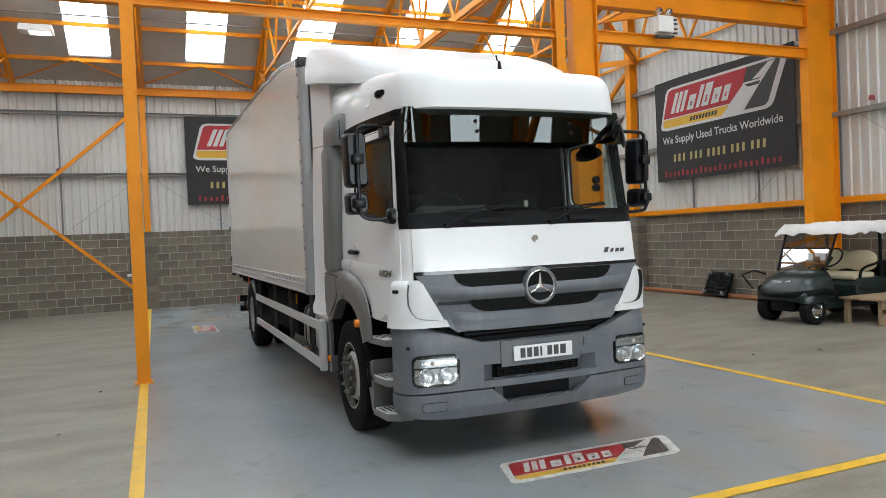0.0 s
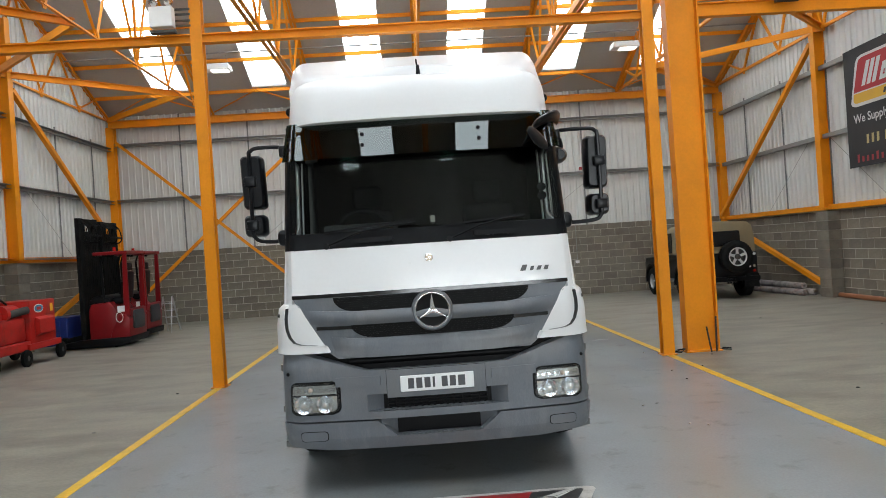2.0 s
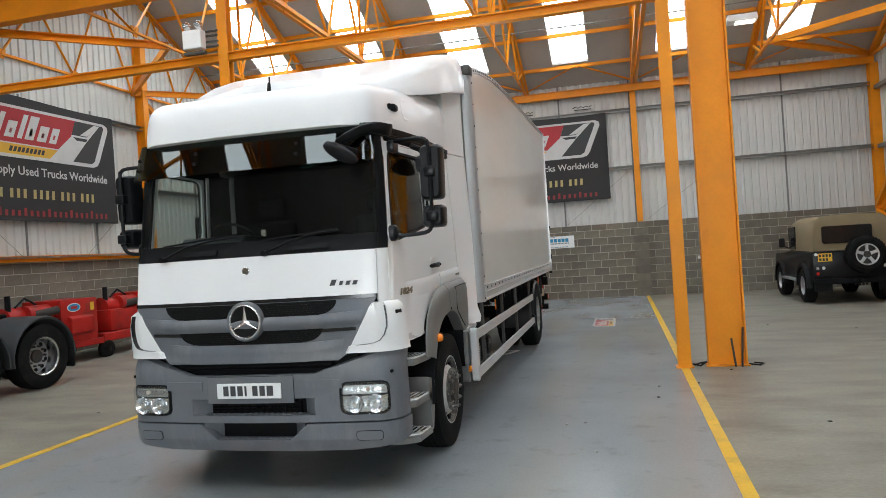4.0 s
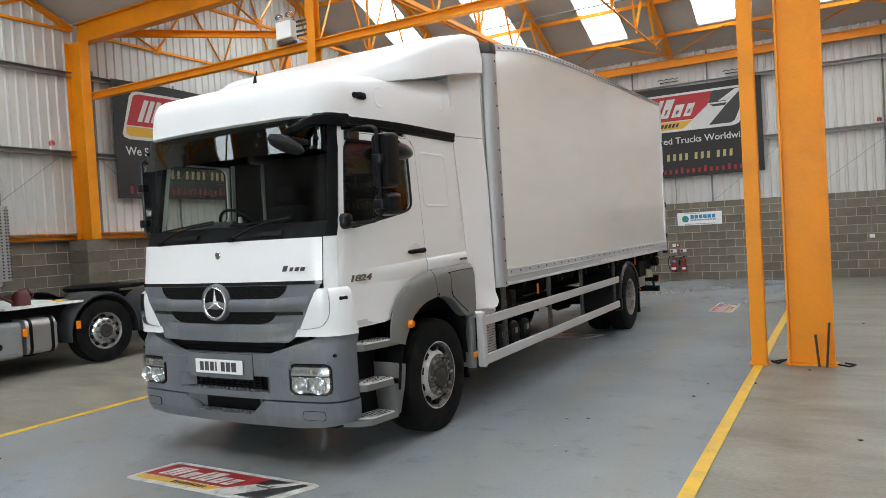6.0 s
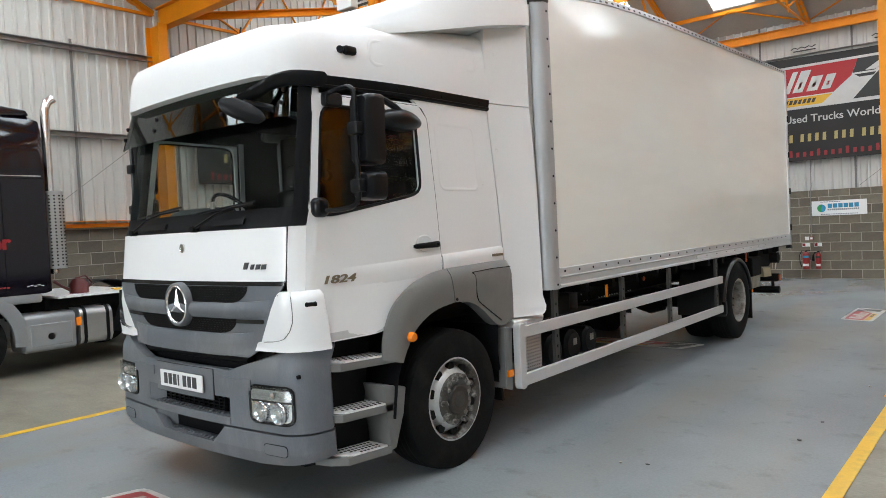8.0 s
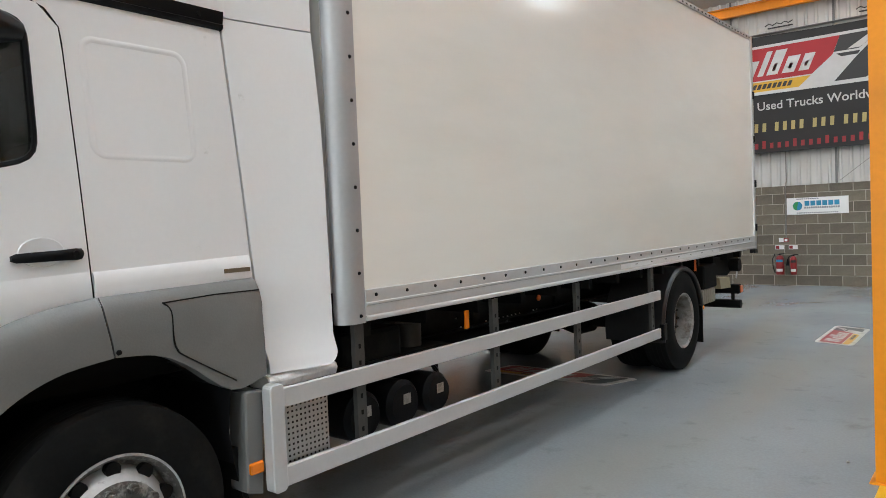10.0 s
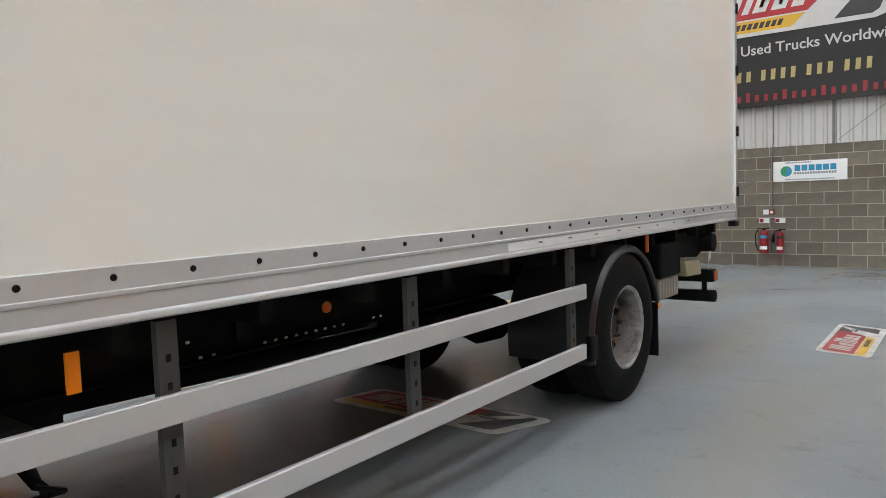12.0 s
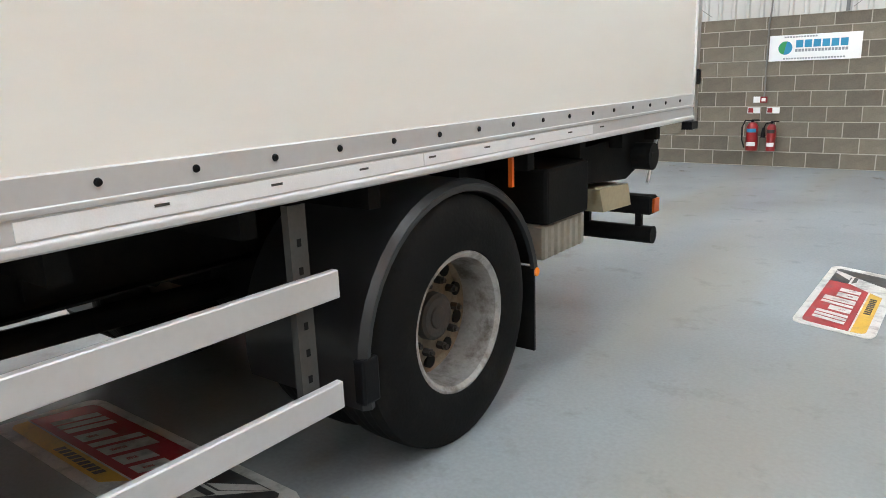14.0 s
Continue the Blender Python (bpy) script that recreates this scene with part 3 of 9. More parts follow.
M_STEEL = mat("dull_steel_bracket", (0.055, 0.053, 0.049), 0.6, metal=0.2, var=0.2, scale=4, fine=50, bump=0.1)
M_AMBERD = mat("dull_amber_lens", (0.50, 0.09, 0.008), 0.35, var=0.08, bump=0.0)
M_AMBER = mat("amber_lens", (0.85, 0.22, 0.01), 0.25, var=0.05, bump=0.0)
M_BULB = mat("faint_amber_bulb", (0.45, 0.36, 0.30), 0.3, var=0.05, bump=0.0)
M_REDL = mat("red_lens", (0.45, 0.015, 0.01), 0.25, var=0.05, bump=0.0)
M_LENS = glass("clear_lamp_lens", (0.93, 0.95, 0.96), 1.0)
M_REFL = mat("lamp_reflector", (0.80, 0.81, 0.82), 0.20, metal=0.9, var=0.05, bump=0.0)
M_SCREEN = glass("windscreen_glass", (0.88, 0.92, 0.90), 0.31)
M_SIDEGL = glass("side_window_glass", (0.80, 0.83, 0.82), 0.8)
M_VISOR = glass("smoked_sun_visor", (0.16, 0.25, 0.21), 0.95)
M_PLATE = mat("white_number_plate", (0.82, 0.83, 0.83), 0.3, var=0.02, bump=0.0)
M_STICK = mat("grubby_paper_sticker", (0.30, 0.28, 0.25), 0.6, var=0.2, scale=20, fine=90, bump=0.0, dirt=(0.08, 0.07, 0.06), dirt_amt=0.7, dirt_scale=25)
M_TAPE = mat("white_reflective_tape", (0.85, 0.86, 0.87), 0.25, var=0.04, scale=20, fine=200, bump=0.05)
# lining colour taken near black to hold the shade inside the cab
M_INT = mat("shade_black_cab_lining", (0.005, 0.0045, 0.0045), 0.85, spec=0.1, var=0.15, scale=3, fine=14, bump=0.0)
M_DASH = mat("charcoal_dashboard", (0.028, 0.029, 0.031), 0.6, var=0.15, scale=4, fine=120, bump=0.1)
# curtain colour likewise blackened for the cab's inner shade
M_CURT = mat("shade_black_curtain", (0.004, 0.003, 0.0028), 0.95, spec=0.05, var=0.15, scale=2, fine=12, bump=0.0)
M_MIRROR = mat("mirror_glass", (0.85, 0.86, 0.87), 0.02, metal=1.0, var=0.0, bump=0.0)
M_NAVY = mat("dark_grey_lettering", (0.06, 0.06, 0.065), 0.4, var=0.05, bump=0.0)
M_BRONZE = mat("dull_bronze_lettering", (0.20, 0.16, 0.11), 0.4, metal=0.5, var=0.1, bump=0.0)

truck = thing("box_lorry", (2.955, 5.05, 0.0), "white box lorry with grey bumper parked on the grey-blue lane", "lorry")


def lerp_table(tab, z):
    for (z0, a), (z1, b) in zip(tab[:-1], tab[1:]):
        if z <= z1:
            return a + (b - a) * max(0.0, (z - z0) / (z1 - z0))
    return tab[-1][1]


CAB_F = [(0.3, 0.11), (0.42, 0.06), (0.56, 0.05), (0.95, 0.05), (1.05, 0.10), (1.30, 0.075), (1.46, 0.085), (1.79, 0.12), (1.86, 0.15), (2.7, 0.27)]
CAB_W = [(0.3, 1.13), (0.5, 1.16), (1.04, 1.16), (1.1, 1.13), (1.9, 1.118), (2.7, 1.09)]
CAB_K = [(0.3, 0.03), (1.04, 0.042), (1.1, 0.018), (1.25, 0.022), (1.42, 0.05), (1.9, 0.063), (2.5, 0.07), (2.7, 0.095)]


def half_width(y, z):
    """Half the cab's width: it tapers towards the front, more so higher up."""
    d = max(0.0, min(1.0, (y - lerp_table(CAB_F, z) - 0.26) / 0.75))
    return lerp_table(CAB_W, z) - lerp_table(CAB_K, z) * (1 - d) ** 1.5


def cab_pt(a, z, out=0.0):
    """A point of the cab's skin: a runs round from the middle of the front to either side, in metres."""
    f, hw, s, m = lerp_table(CAB_F, z), lerp_table(CAB_W, z) - lerp_table(CAB_K, z), (1 if a >= 0 else -1), abs(a)
    if m <= 0.92:
        x, y = m, f + 0.06 * (m / 0.92) ** 2
        nx, ny = 0.13 * m, -1
    elif m <= 1.28:
        t = (m - 0.92) / 0.36 * math.pi / 2
        x, y = 0.92 + (hw - 0.92) * math.sin(t), f + 0.06 + 0.20 * (1 - math.cos(t))
        nx, ny = math.sin(t), -math.cos(t) - 0.02
    else:
        y = f + 0.26 + (m - 1.28)
        x = half_width(y, z)
        nx, ny = 1, 0
    k = out / math.hypot(nx, ny)
    return Vector((s * (x + k * nx), y + k * ny, z))


def side_pt(s, y, z, out=0.0):
    """A point of the cab's side at a given distance from the bumper; s is -1 or 1."""
    f = lerp_table(CAB_F, z)
    if y >= f + 0.26:
        return Vector((s * (half_width(y, z) + out), y, z))
    t = math.acos(max(-1.0, min(1.0, 1 - (y - f - 0.06) / 0.20)))
    return cab_pt(s * (0.92 + 0.36 * t / (math.pi / 2)), z, out)


def shell(bm, grid, off, mi=0):
    """A curved panel with thickness: outer points grid[i][j] and the same moved by the vector function off."""
    n, m = len(grid), len(grid[0])
    o = [[bm.verts.new(p) for p in r] for r in grid]
    q = [[bm.verts.new(Vector(p) + off(Vector(p))) for p in r] for r in grid]
    fs = []
    for i in range(n - 1):
        for j in range(m - 1):
            fs.append((o[i][j], o[i][j + 1], o[i + 1][j + 1], o[i + 1][j]))
            fs.append((q[i][j], q[i + 1][j], q[i + 1][j + 1], q[i][j + 1]))
    for i in range(n - 1):
        fs.append((o[i][0], o[i + 1][0], q[i + 1][0], q[i][0]))
        fs.append((o[i][-1], q[i][-1], q[i + 1][-1], o[i + 1][-1]))
    for j in range(m - 1):
        fs.append((o[0][j], q[0][j], q[0][j + 1], o[0][j + 1]))
        fs.append((o[-1][j], o[-1][j + 1], q[-1][j + 1], q[-1][j]))
    for f in fs:
        try:
            bm.faces.new(f).material_index = mi
        except ValueError:
            pass


def inward(d):
    return lambda p: Vector((-d * p.x / 1.2, d * (0.9 if p.y < 0.5 else 0.0), 0))


def frange(a, b, n):
    return [a + (b - a) * k / n for k in range(n + 1)]


def front_patch(name, material, z0, z1, a_of, out=0.0, thick=0.025, nz=6, na=28, parent=truck, label="", crown=None):
    """A panel on the cab's front between z0 and z1; a_of(z) gives its two ends round the front."""
    bm = bmesh.new()
    grid = []
    for z in frange(z0, z1, nz):
        a0, a1 = a_of(z)
        grid.append([cab_pt(a, z + (crown(a, z) if crown else 0), out) for a in frange(a0, a1, na)])
    shell(bm, grid, inward(thick))
    return part(name, bm, material, parent, label, smooth=True)


def rounded(a0, a1, z0, z1, r):
    """Ends of a panel with rounded corners, for front_patch."""
    sg = 1 if a1 > a0 else -1
    def ends(z):
        d = max(0.0, r - min(z - z0, z1 - z))
        cut = r - math.sqrt(max(0.0, r * r - d * d))
        return a0 + sg * cut, a1 - sg * cut
    return ends


def glide(pts, n=4):
    """Points of a smooth line through the ones given."""
    v = [Vector(p) for p in pts]
    out = []
    for i in range(len(v) - 1):
        p0, p1, p2, p3 = v[max(0, i - 1)], v[i], v[i + 1], v[min(len(v) - 1, i + 2)]
        for k in range(n):
            t = k / n
            out.append(0.5 * (2 * p1 + (p2 - p0) * t + (2 * p0 - 5 * p1 + 4 * p2 - p3) * t * t + (3 * p1 - p0 - 3 * p2 + p3) * t ** 3))
    return out + [v[-1]]


# --- cab body
cab = part("cab_body", (lambda b: (box(b, -1.07, 1.07, 2.14, 2.20, 0.95, 2.72), box(b, -1.07, 1.07, 2.145, 2.18, 2.70, 3.26), b)[2])(bmesh.new()), M_WHITE, truck, "white steel sleeper cab body")
front_patch("front_panel", M_WHITE, 1.462, 1.782, lambda z: (-1.035, 1.035), 0.008, parent=cab, label="glossy white front flap")
for s in (-1, 1):
    bm = bmesh.new()
    shell(bm, [[cab_pt(s * a, z) for a in frange(1.043, 1.28, 6)] + [side_pt(s, y, z) for y in (lerp_table(CAB_F, z) + 0.28,)] for z in frange(1.06, 1.80, 6)], inward(0.02))
    part("corner_panel", bm, M_WHITE, cab, smooth=True)
    # cowl round the bumper's shoulder: a proud outer lip and a deeper inner blank, black between them
    COWL_A = [(1.045, 0.752), (1.36, 0.935), (1.385, 0.955), (1.40, 0.985)]
    SLOT_A = [(1.096, 0.80), (1.102, 0.90), (1.110, 0.96), (1.125, 1.005), (1.165, 1.045), (1.22, 1.07), (1.30, 1.082), (1.40, 1.078)]
    bm = bmesh.new()
    grid = []
    for z in (1.045, 1.065, 1.085, 1.095, 1.0965, 1.102, 1.110, 1.125, 1.145, 1.165, 1.19, 1.22, 1.26, 1.30, 1.34, 1.37, 1.39, 1.40):
        a0 = lerp_table(COWL_A, z)
        mid, deep = (a0 + 0.012, 0.042) if z < 1.096 else (lerp_table(SLOT_A, z), 0.012)
        proud = 0.042 - 0.03 * max(0.0, (z - 1.375) / 0.025)
        grid.append([cab_pt(s * (a0 + (mid - a0) * k / 6), z, min(deep, proud)) for k in range(7)] + [cab_pt(s * (mid + 0.0015 + (1.275 - mid) * k / 8), z, proud) for k in range(9)])
    shell(bm, grid, inward(0.05))
    part("cowl", bm, M_WHITE, cab, smooth=True, angle=45)
    bm = bmesh.new()
    shell(bm, [[cab_pt(s * (lerp_table(SLOT_A, z) - 0.003), z + 0.002, o) for o in (0.010, 0.0405)] for z in (1.098, 1.103, 1.110, 1.125, 1.145, 1.165, 1.19, 1.22, 1.26, 1.30, 1.34, 1.372)], lambda p: Vector((s * 0.002, 0, -0.001)))
    part("cowl_slot", bm, M_GLOSSB, cab)

# --- grille
GRILLE_W = [(0.985, 0.66), (1.02, 0.735), (1.36, 0.935), (1.40, 1.0), (1.458, 1.03)]
grille = front_patch("grille", M_GREYP, 0.998, 1.458, lambda z: (-lerp_table(GRILLE_W, z), lerp_table(GRILLE_W, z)), 0.012, 0.05, 12, 30, truck, "dark grey plastic radiator grille")
front_patch("grille_band", M_GLOSSB, 1.436, 1.462, lambda z: (-1.03, 1.03), 0.016, 0.02, 1, 30, grille)
M_MESH = mat("black_grille_mesh", (0.008, 0.008, 0.008), 0.6, spec=0.12, var=0.1, bump=0.0)
for z0, z1, w0, w1 in ((1.325, 1.432, 0.52, 0.70), (1.135, 1.235, 0.41, 0.585)):
    slot_w = lambda z: w0 + (w1 - w0) * math.sqrt(max(0.0, 1 - (1 - (z - z0) / (z1 - z0)) ** 2))
    slot = front_patch("grille_slot", M_MESH, z0, z1, lambda z: (-slot_w(z), slot_w(z)), 0.015, 0.02, 8, 26, grille, "black honeycomb mesh")
    bm = bmesh.new()
    for r in range(7):
        z = z0 + 0.008 + (z1 - z0 - 0.016) * r / 6
        w = slot_w(z) - 0.02
        k = int(w * 2 / 0.03)
        for i in range(k):
            a = -w + 2 * w * i / max(1, k - 1) + (0.007 if r % 2 else -0.007)
            p = cab_pt(a, z, 0.017)
            box(bm, p.x - 0.009, p.x + 0.009, p.y - 0.002, p.y + 0.004, p.z - 0.0025, p.z + 0.0025)
    tiny = part("mesh", bm, M_BLACKP, slot)
    tiny["kind"] = "stuff"
for z0, z1, w in ((1.232, 1.33, 0.90), (0.998, 1.130, 0.735)):
    # the proud grey bars, sweeping up towards their ends
    bm = bmesh.new()
    grid = []
    for k, z in enumerate(frange(z0, z1, 6)):
        o = 0.02 + 0.028 * math.sin(math.pi * (k + 0.5) / 7)
        flush = lambda a: 0.013 + (o - 0.013) * (1 - max(0.0, min(1.0, (abs(a) / w - 0.72) / 0.25)) ** 2)
        grid.append([cab_pt(a, z + 0.055 * max(0, abs(a) / w - 0.62), flush(a)) for a in frange(-w * (0.96 + 0.04 * k / 6), w * (0.96 + 0.04 * k / 6), 30)])
    shell(bm, grid, inward(0.04))
    part("grille_bar", bm, M_GREYP, grille, smooth=True)
for s in (-1, 1):
    bm = bmesh.new()
    shell(bm, [[cab_pt(s * a, z + 0.02 * (a - 0.6), 0.0165) for a in frange(0.58, 0.83, 6)] for z in (1.203, 1.228)], inward(0.02))
    part("grille_slit", bm, M_GLOSSB, grille)

emblem = part("emblem", (lambda b: (revolve(b, [(0.0, 0.0), (-0.012, 0.115), (0.0, 0.118), (0.03, 0.118)], (0.0, 0.045, 1.307), "y", 40), b)[1])(bmesh.new()), M_MESH, truck, "chrome ring badge on the grille", smooth=True)
bm = bmesh.new()
revolve(bm, [(-0.016, 0.128), (-0.024, 0.133), (-0.020, 0.141), (-0.002, 0.147), (0.03, 0.148)], (0.0, 0.045, 1.307), "y", 48)
part("collar", bm, M_GREYP, emblem, "grey outer collar", smooth=True)
bm = bmesh.new()
revolve(bm, [(-0.004, 0.112), (-0.016, 0.114), (-0.024, 0.120), (-0.018, 0.128), (-0.002, 0.129)], (0.0, 0.045, 1.307), "y", 48)
part("ring", bm, M_STAR, emblem, "thin chrome ring", smooth=True)
bm = bmesh.new()
c = Vector((0, 0.038, 1.307))
tip = bm.verts.new(c + Vector((0, -0.022, 0)))
pts = []
for k in range(6):
    a = radians(90 + 60 * k)
    r = 0.119 if k % 2 == 0 else 0.021
    pts.append(bm.verts.new(c + Vector((r * math.cos(a), -0.004, r * math.sin(a)))))
for k in range(6):
    bm.faces.new((tip, pts[k], pts[(k + 1) % 6]))
bm.faces.new(pts[::-1])
part("star", bm, M_STAR, emblem)
bm = bmesh.new()
revolve(bm, [(0.01, 0.030), (-0.006, 0.030), (-0.008, 0.026), (-0.004, 0.024), (-0.004, 0.0)], (0.0, 0.097, 1.678), "y", 24)
part("badge", bm, M_CHROME, truck, "small round chrome badge", smooth=True)
bm = bmesh.new()
p = cab_pt(0.78, 1.545, 0.012)
for k, (dx, w, h) in enumerate(((0, 0.055, 0.042), (0.07, 0.035, 0.030), (0.12, 0.04, 0.030), (0.172, 0.04, 0.030))):
    prism(bm, [(p.x - 0.13 + dx, 1.535), (p.x - 0.13 + dx + w * 0.7, 1.535), (p.x - 0.13 + dx + w, 1.535 + h), (p.x - 0.13 + dx + w * 0.35, 1.535 + h)], "y", p.y - 0.006 - 0.006 * (1 - dx / 0.2), p.y + 0.012)
part("model_badge", bm, M_NAVY, truck, "row of small dark badge shapes")

# --- bumper
def bump_grid(z0, z1, a0, a1, out=0.0, nz=4, na=20):
    return [[cab_pt(a, z, out) for a in frange(a0, a1, na)] for z in frange(z0, z1, nz)]


bm = bmesh.new()
AE = 1.33
# left and right wings, then the centre beams round two intakes
for s in (-1, 1):
    g = []
    for z in frange(0.56, 1.06, 10):
        g.append([cab_pt(s * a, min(z, 0.905 + max(0, (a - 0.5)) * 0.29) if z > 0.905 else z) for a in frange(0.50, AE, 16)])
    shell(bm, g, inward(0.06))
shell(bm, bump_grid(0.735, 0.908, -0.50, 0.50, 0.0, 5, 16), inward(0.06))
shell(bm, bump_grid(0.56, 0.612, -0.50, 0.50, 0.004, 2, 16), inward(0.10))
bumper = part("bumper", bm, M_GREYP, truck, "scuffed grey plastic front bumper", smooth=True)
bm = bmesh.new()
for s in (-1, 1):
    shell(bm, [[cab_pt(s * a, 0.548 + (z - 0.548) * (1.0 - 0.25 * max(0, (a - 0.75) / 0.55)), 0.006) for a in frange(0.46 if z < 0.432 else 0.30 + 0.14 * (z - 0.432) / 0.116, AE, 16)] for z in (0.345, 0.40, 0.4315, 0.4325, 0.46, 0.49, 0.52, 0.548)], inward(0.06))
shell(bm, bump_grid(0.345, 0.432, -0.46, 0.46, 0.006, 2, 16), inward(0.12))
part("bumper_skirt", bm, M_GREYP, bumper, smooth=True)
bm = bmesh.new()
box(bm, -0.54, 0.54, 0.16, 0.20, 0.40, 0.98)
part("intake_back", bm, M_BLACKP, bumper)
bm = bmesh.new()
for k in range(5):
    box(bm, -0.36, 0.36, 0.12, 0.14, 0.625 + 0.022 * k, 0.632 + 0.022 * k)
for k in range(13):
    box(bm, -0.36 + 0.06 * k - 0.003, -0.36 + 0.06 * k + 0.003, 0.118, 0.142, 0.62, 0.73)
part("intake_louvre", bm, M_BLACKP, bumper)
for s in (-1, 1):
    for z0, z1, xa in ((0.614, 0.733, 0.50), (0.434, 0.556, 0.41)):
        bm = bmesh.new()
        prism(bm, [(s * xa, 0.07), (s * (xa - 0.11), 0.16), (s * xa, 0.17)], "z", z0, z1)
        part("intake_cheek", bm, M_GREYP, bumper)
bm = bmesh.new()
for z, w in ((0.612, 0.42), (0.432, 0.38)):
    for r in range(3):
        for k in range(int(w * 2 / 0.045)):
            x = -w + 0.045 * k + (0.02 if r % 2 else 0)
            box(bm, x, x + 0.028, 0.062 + r * 0.022, 0.074 + r * 0.022, z + 0.0045, z + 0.009)
tiny = part("step_stud", bm, M_GREYP, bumper)
tiny["kind"] = "stuff"
front_patch("plate_seam", M_BLACKP, 0.7015, 0.9035, lambda z: (-0.3585, 0.3485), 0.002, 0.012, 2, 12, bumper)
plate_panel = front_patch("plate_panel", M_GREYP, 0.705, 0.90, lambda z: (-0.355, 0.345), 0.006, 0.02, 2, 12, bumper)
for s, x0, x1 in ((-1, -0.72, -0.40), (1, 0.39, 0.71)):
    front_patch("raised_pad", M_GREYP, 0.80, 0.865, lambda z: (x0, x1), 0.008, 0.02, 2, 6, bumper)
plate = part("number_plate", (lambda b: (box(b, -0.26, 0.26, 0.024, 0.036, 0.744, 0.856, 0.004, 1), b)[1])(bmesh.new()), M_PLATE, bumper, "white number plate with dark bars")
for x, w in ((-0.205, 0.042), (-0.147, 0.042), (-0.089, 0.042), (-0.031, 0.016), (0.032, 0.042), (0.09, 0.042), (0.148, 0.05)):
    bm = bmesh.new()
    box(bm, x, x + w, 0.0215, 0.0245, 0.765, 0.838)
    part("plate_bar", bm, M_NAVY, plate)
bm = bmesh.new()
cyl(bm, (-0.62, 0.155, 0.965), (0.62, 0.155, 0.965), 0.026, 12)
part("cross_tube", bm, M_BLACKP, bumper, smooth=True)
bm = bmesh.new()
box(bm, -0.8, 0.8, 0.20, 0.24, 0.86, 1.10)
part("gap_back", bm, M_MESH, bumper)
for s in (-1, 1):
    front_patch("fog_seam", M_BLACKP, 0.419, 0.491, rounded(s * 0.793, s * 0.997, 0.419, 0.491, 0.024), 0.0095, 0.01, 10, 6, bumper)
    front_patch("fog_blank", M_GREYP, 0.423, 0.487, rounded(s * 0.797, s * 0.993, 0.423, 0.487, 0.022), 0.012, 0.01, 10, 6, bumper)
    bm = bmesh.new()
    p = cab_pt(s * 1.10, 0.90, 0.002)
    revolve(bm, [(-0.006, 0.0), (-0.006, 0.012), (0.01, 0.014)], p, "y", 12)
    part("plug", bm, M_BLACKP, bumper)
    # headlamp
    lamp = front_patch("headlamp", M_BLACKP, 0.608, 0.845, rounded(s * 0.690, s * 1.072, 0.608, 0.845, 0.055), 0.007, 0.015, 16, 10, bumper, "clear headlamp in a black bezel")
    for z0, z1 in ((0.628, 0.742), (0.755, 0.818)):
        bm = bmesh.new()
        ends = rounded(0.715, 1.048, 0.628, 0.825, 0.04)
        shell(bm, [[cab_pt(s * a, z, 0.010 + 0.0003 * math.sin(a * 140) + 0.002 * math.sin(z * 60)) for a in frange(*ends(z), 40)] for z in frange(z0, z1, 10)], inward(0.02))
        part("reflector", bm, M_REFL, lamp, "ribbed bright lamp reflector", smooth=True)
    for a, r in ((0.80, 0.062), (0.955, 0.066)):
        bm = bmesh.new()
        p = cab_pt(s * a, 0.685, 0.011)
        revolve(bm, [(-0.006, r * 1.02), (-0.016, r * 0.96), (-0.004, r * 0.7), (0.006, r * 0.4), (-0.012, r * 0.3), (-0.014, 0.0)], p, "y", 20)
        part("lamp_bowl", bm, M_REFL, lamp, smooth=True)
    bm = bmesh.new()
    p = cab_pt(s * 0.90, 0.787, 0.014)
    revolve(bm, [(0.0, 0.018), (-0.01, 0.009), (-0.012, 0.0)], p, "y", 12)
    part("indicator_bulb", bm, M_BULB, lamp, smooth=True)
    gl = front_patch("lamp_glass", M_LENS, 0.614, 0.838, rounded(s * 0.697, s * 1.065, 0.614, 0.838, 0.05), 0.024, 0.004, 16, 10, lamp)
    gl.visible_shadow = False

# --- windscreen zone
surround = front_patch("windscreen_surround", M_BLACKP, 1.785, 1.90, lambda z: (-1.10, 1.10), 0.004, 0.03, 2, 30, cab, "black scuttle below the windscreen")
for s in (-1, 1):
    bm = bmesh.new()
    shell(bm, [[cab_pt(s * a, z, 0.004) for a in frange(1.062, 1.185, 6)] for z in frange(1.785, 2.70, 8)], inward(0.05))
    part("pillar_trim", bm, M_BLACKP, cab, smooth=True)
    bm = bmesh.new()
    shell(bm, [[cab_pt(s * a, z) for a in frange(1.188, 1.24, 3)] for z in frange(1.80, 2.70, 8)], inward(0.05))
    part("pillar", bm, M_WHITE, cab, smooth=True)
ws = front_patch("windscreen", M_SCREEN, 1.895, 2.70, lambda z: (-1.066, 1.066), 0.0, 0.005, 10, 36, cab, "curved windscreen glass")
ws.visible_shadow = False
bm = bmesh.new()
grid = []
for k, z in enumerate(frange(2.435, 2.715, 8)):
    grid.append([cab_pt(a, z, 0.09 - 0.04 * (k / 8)) for a in frange(-1.04, 1.04, 30)])
shell(bm, grid, inward(0.006))
visor = part("sun_visor", bm, M_VISOR, cab, "smoked glossy sun visor above the windscreen", smooth=True)
visor.visible_shadow = False
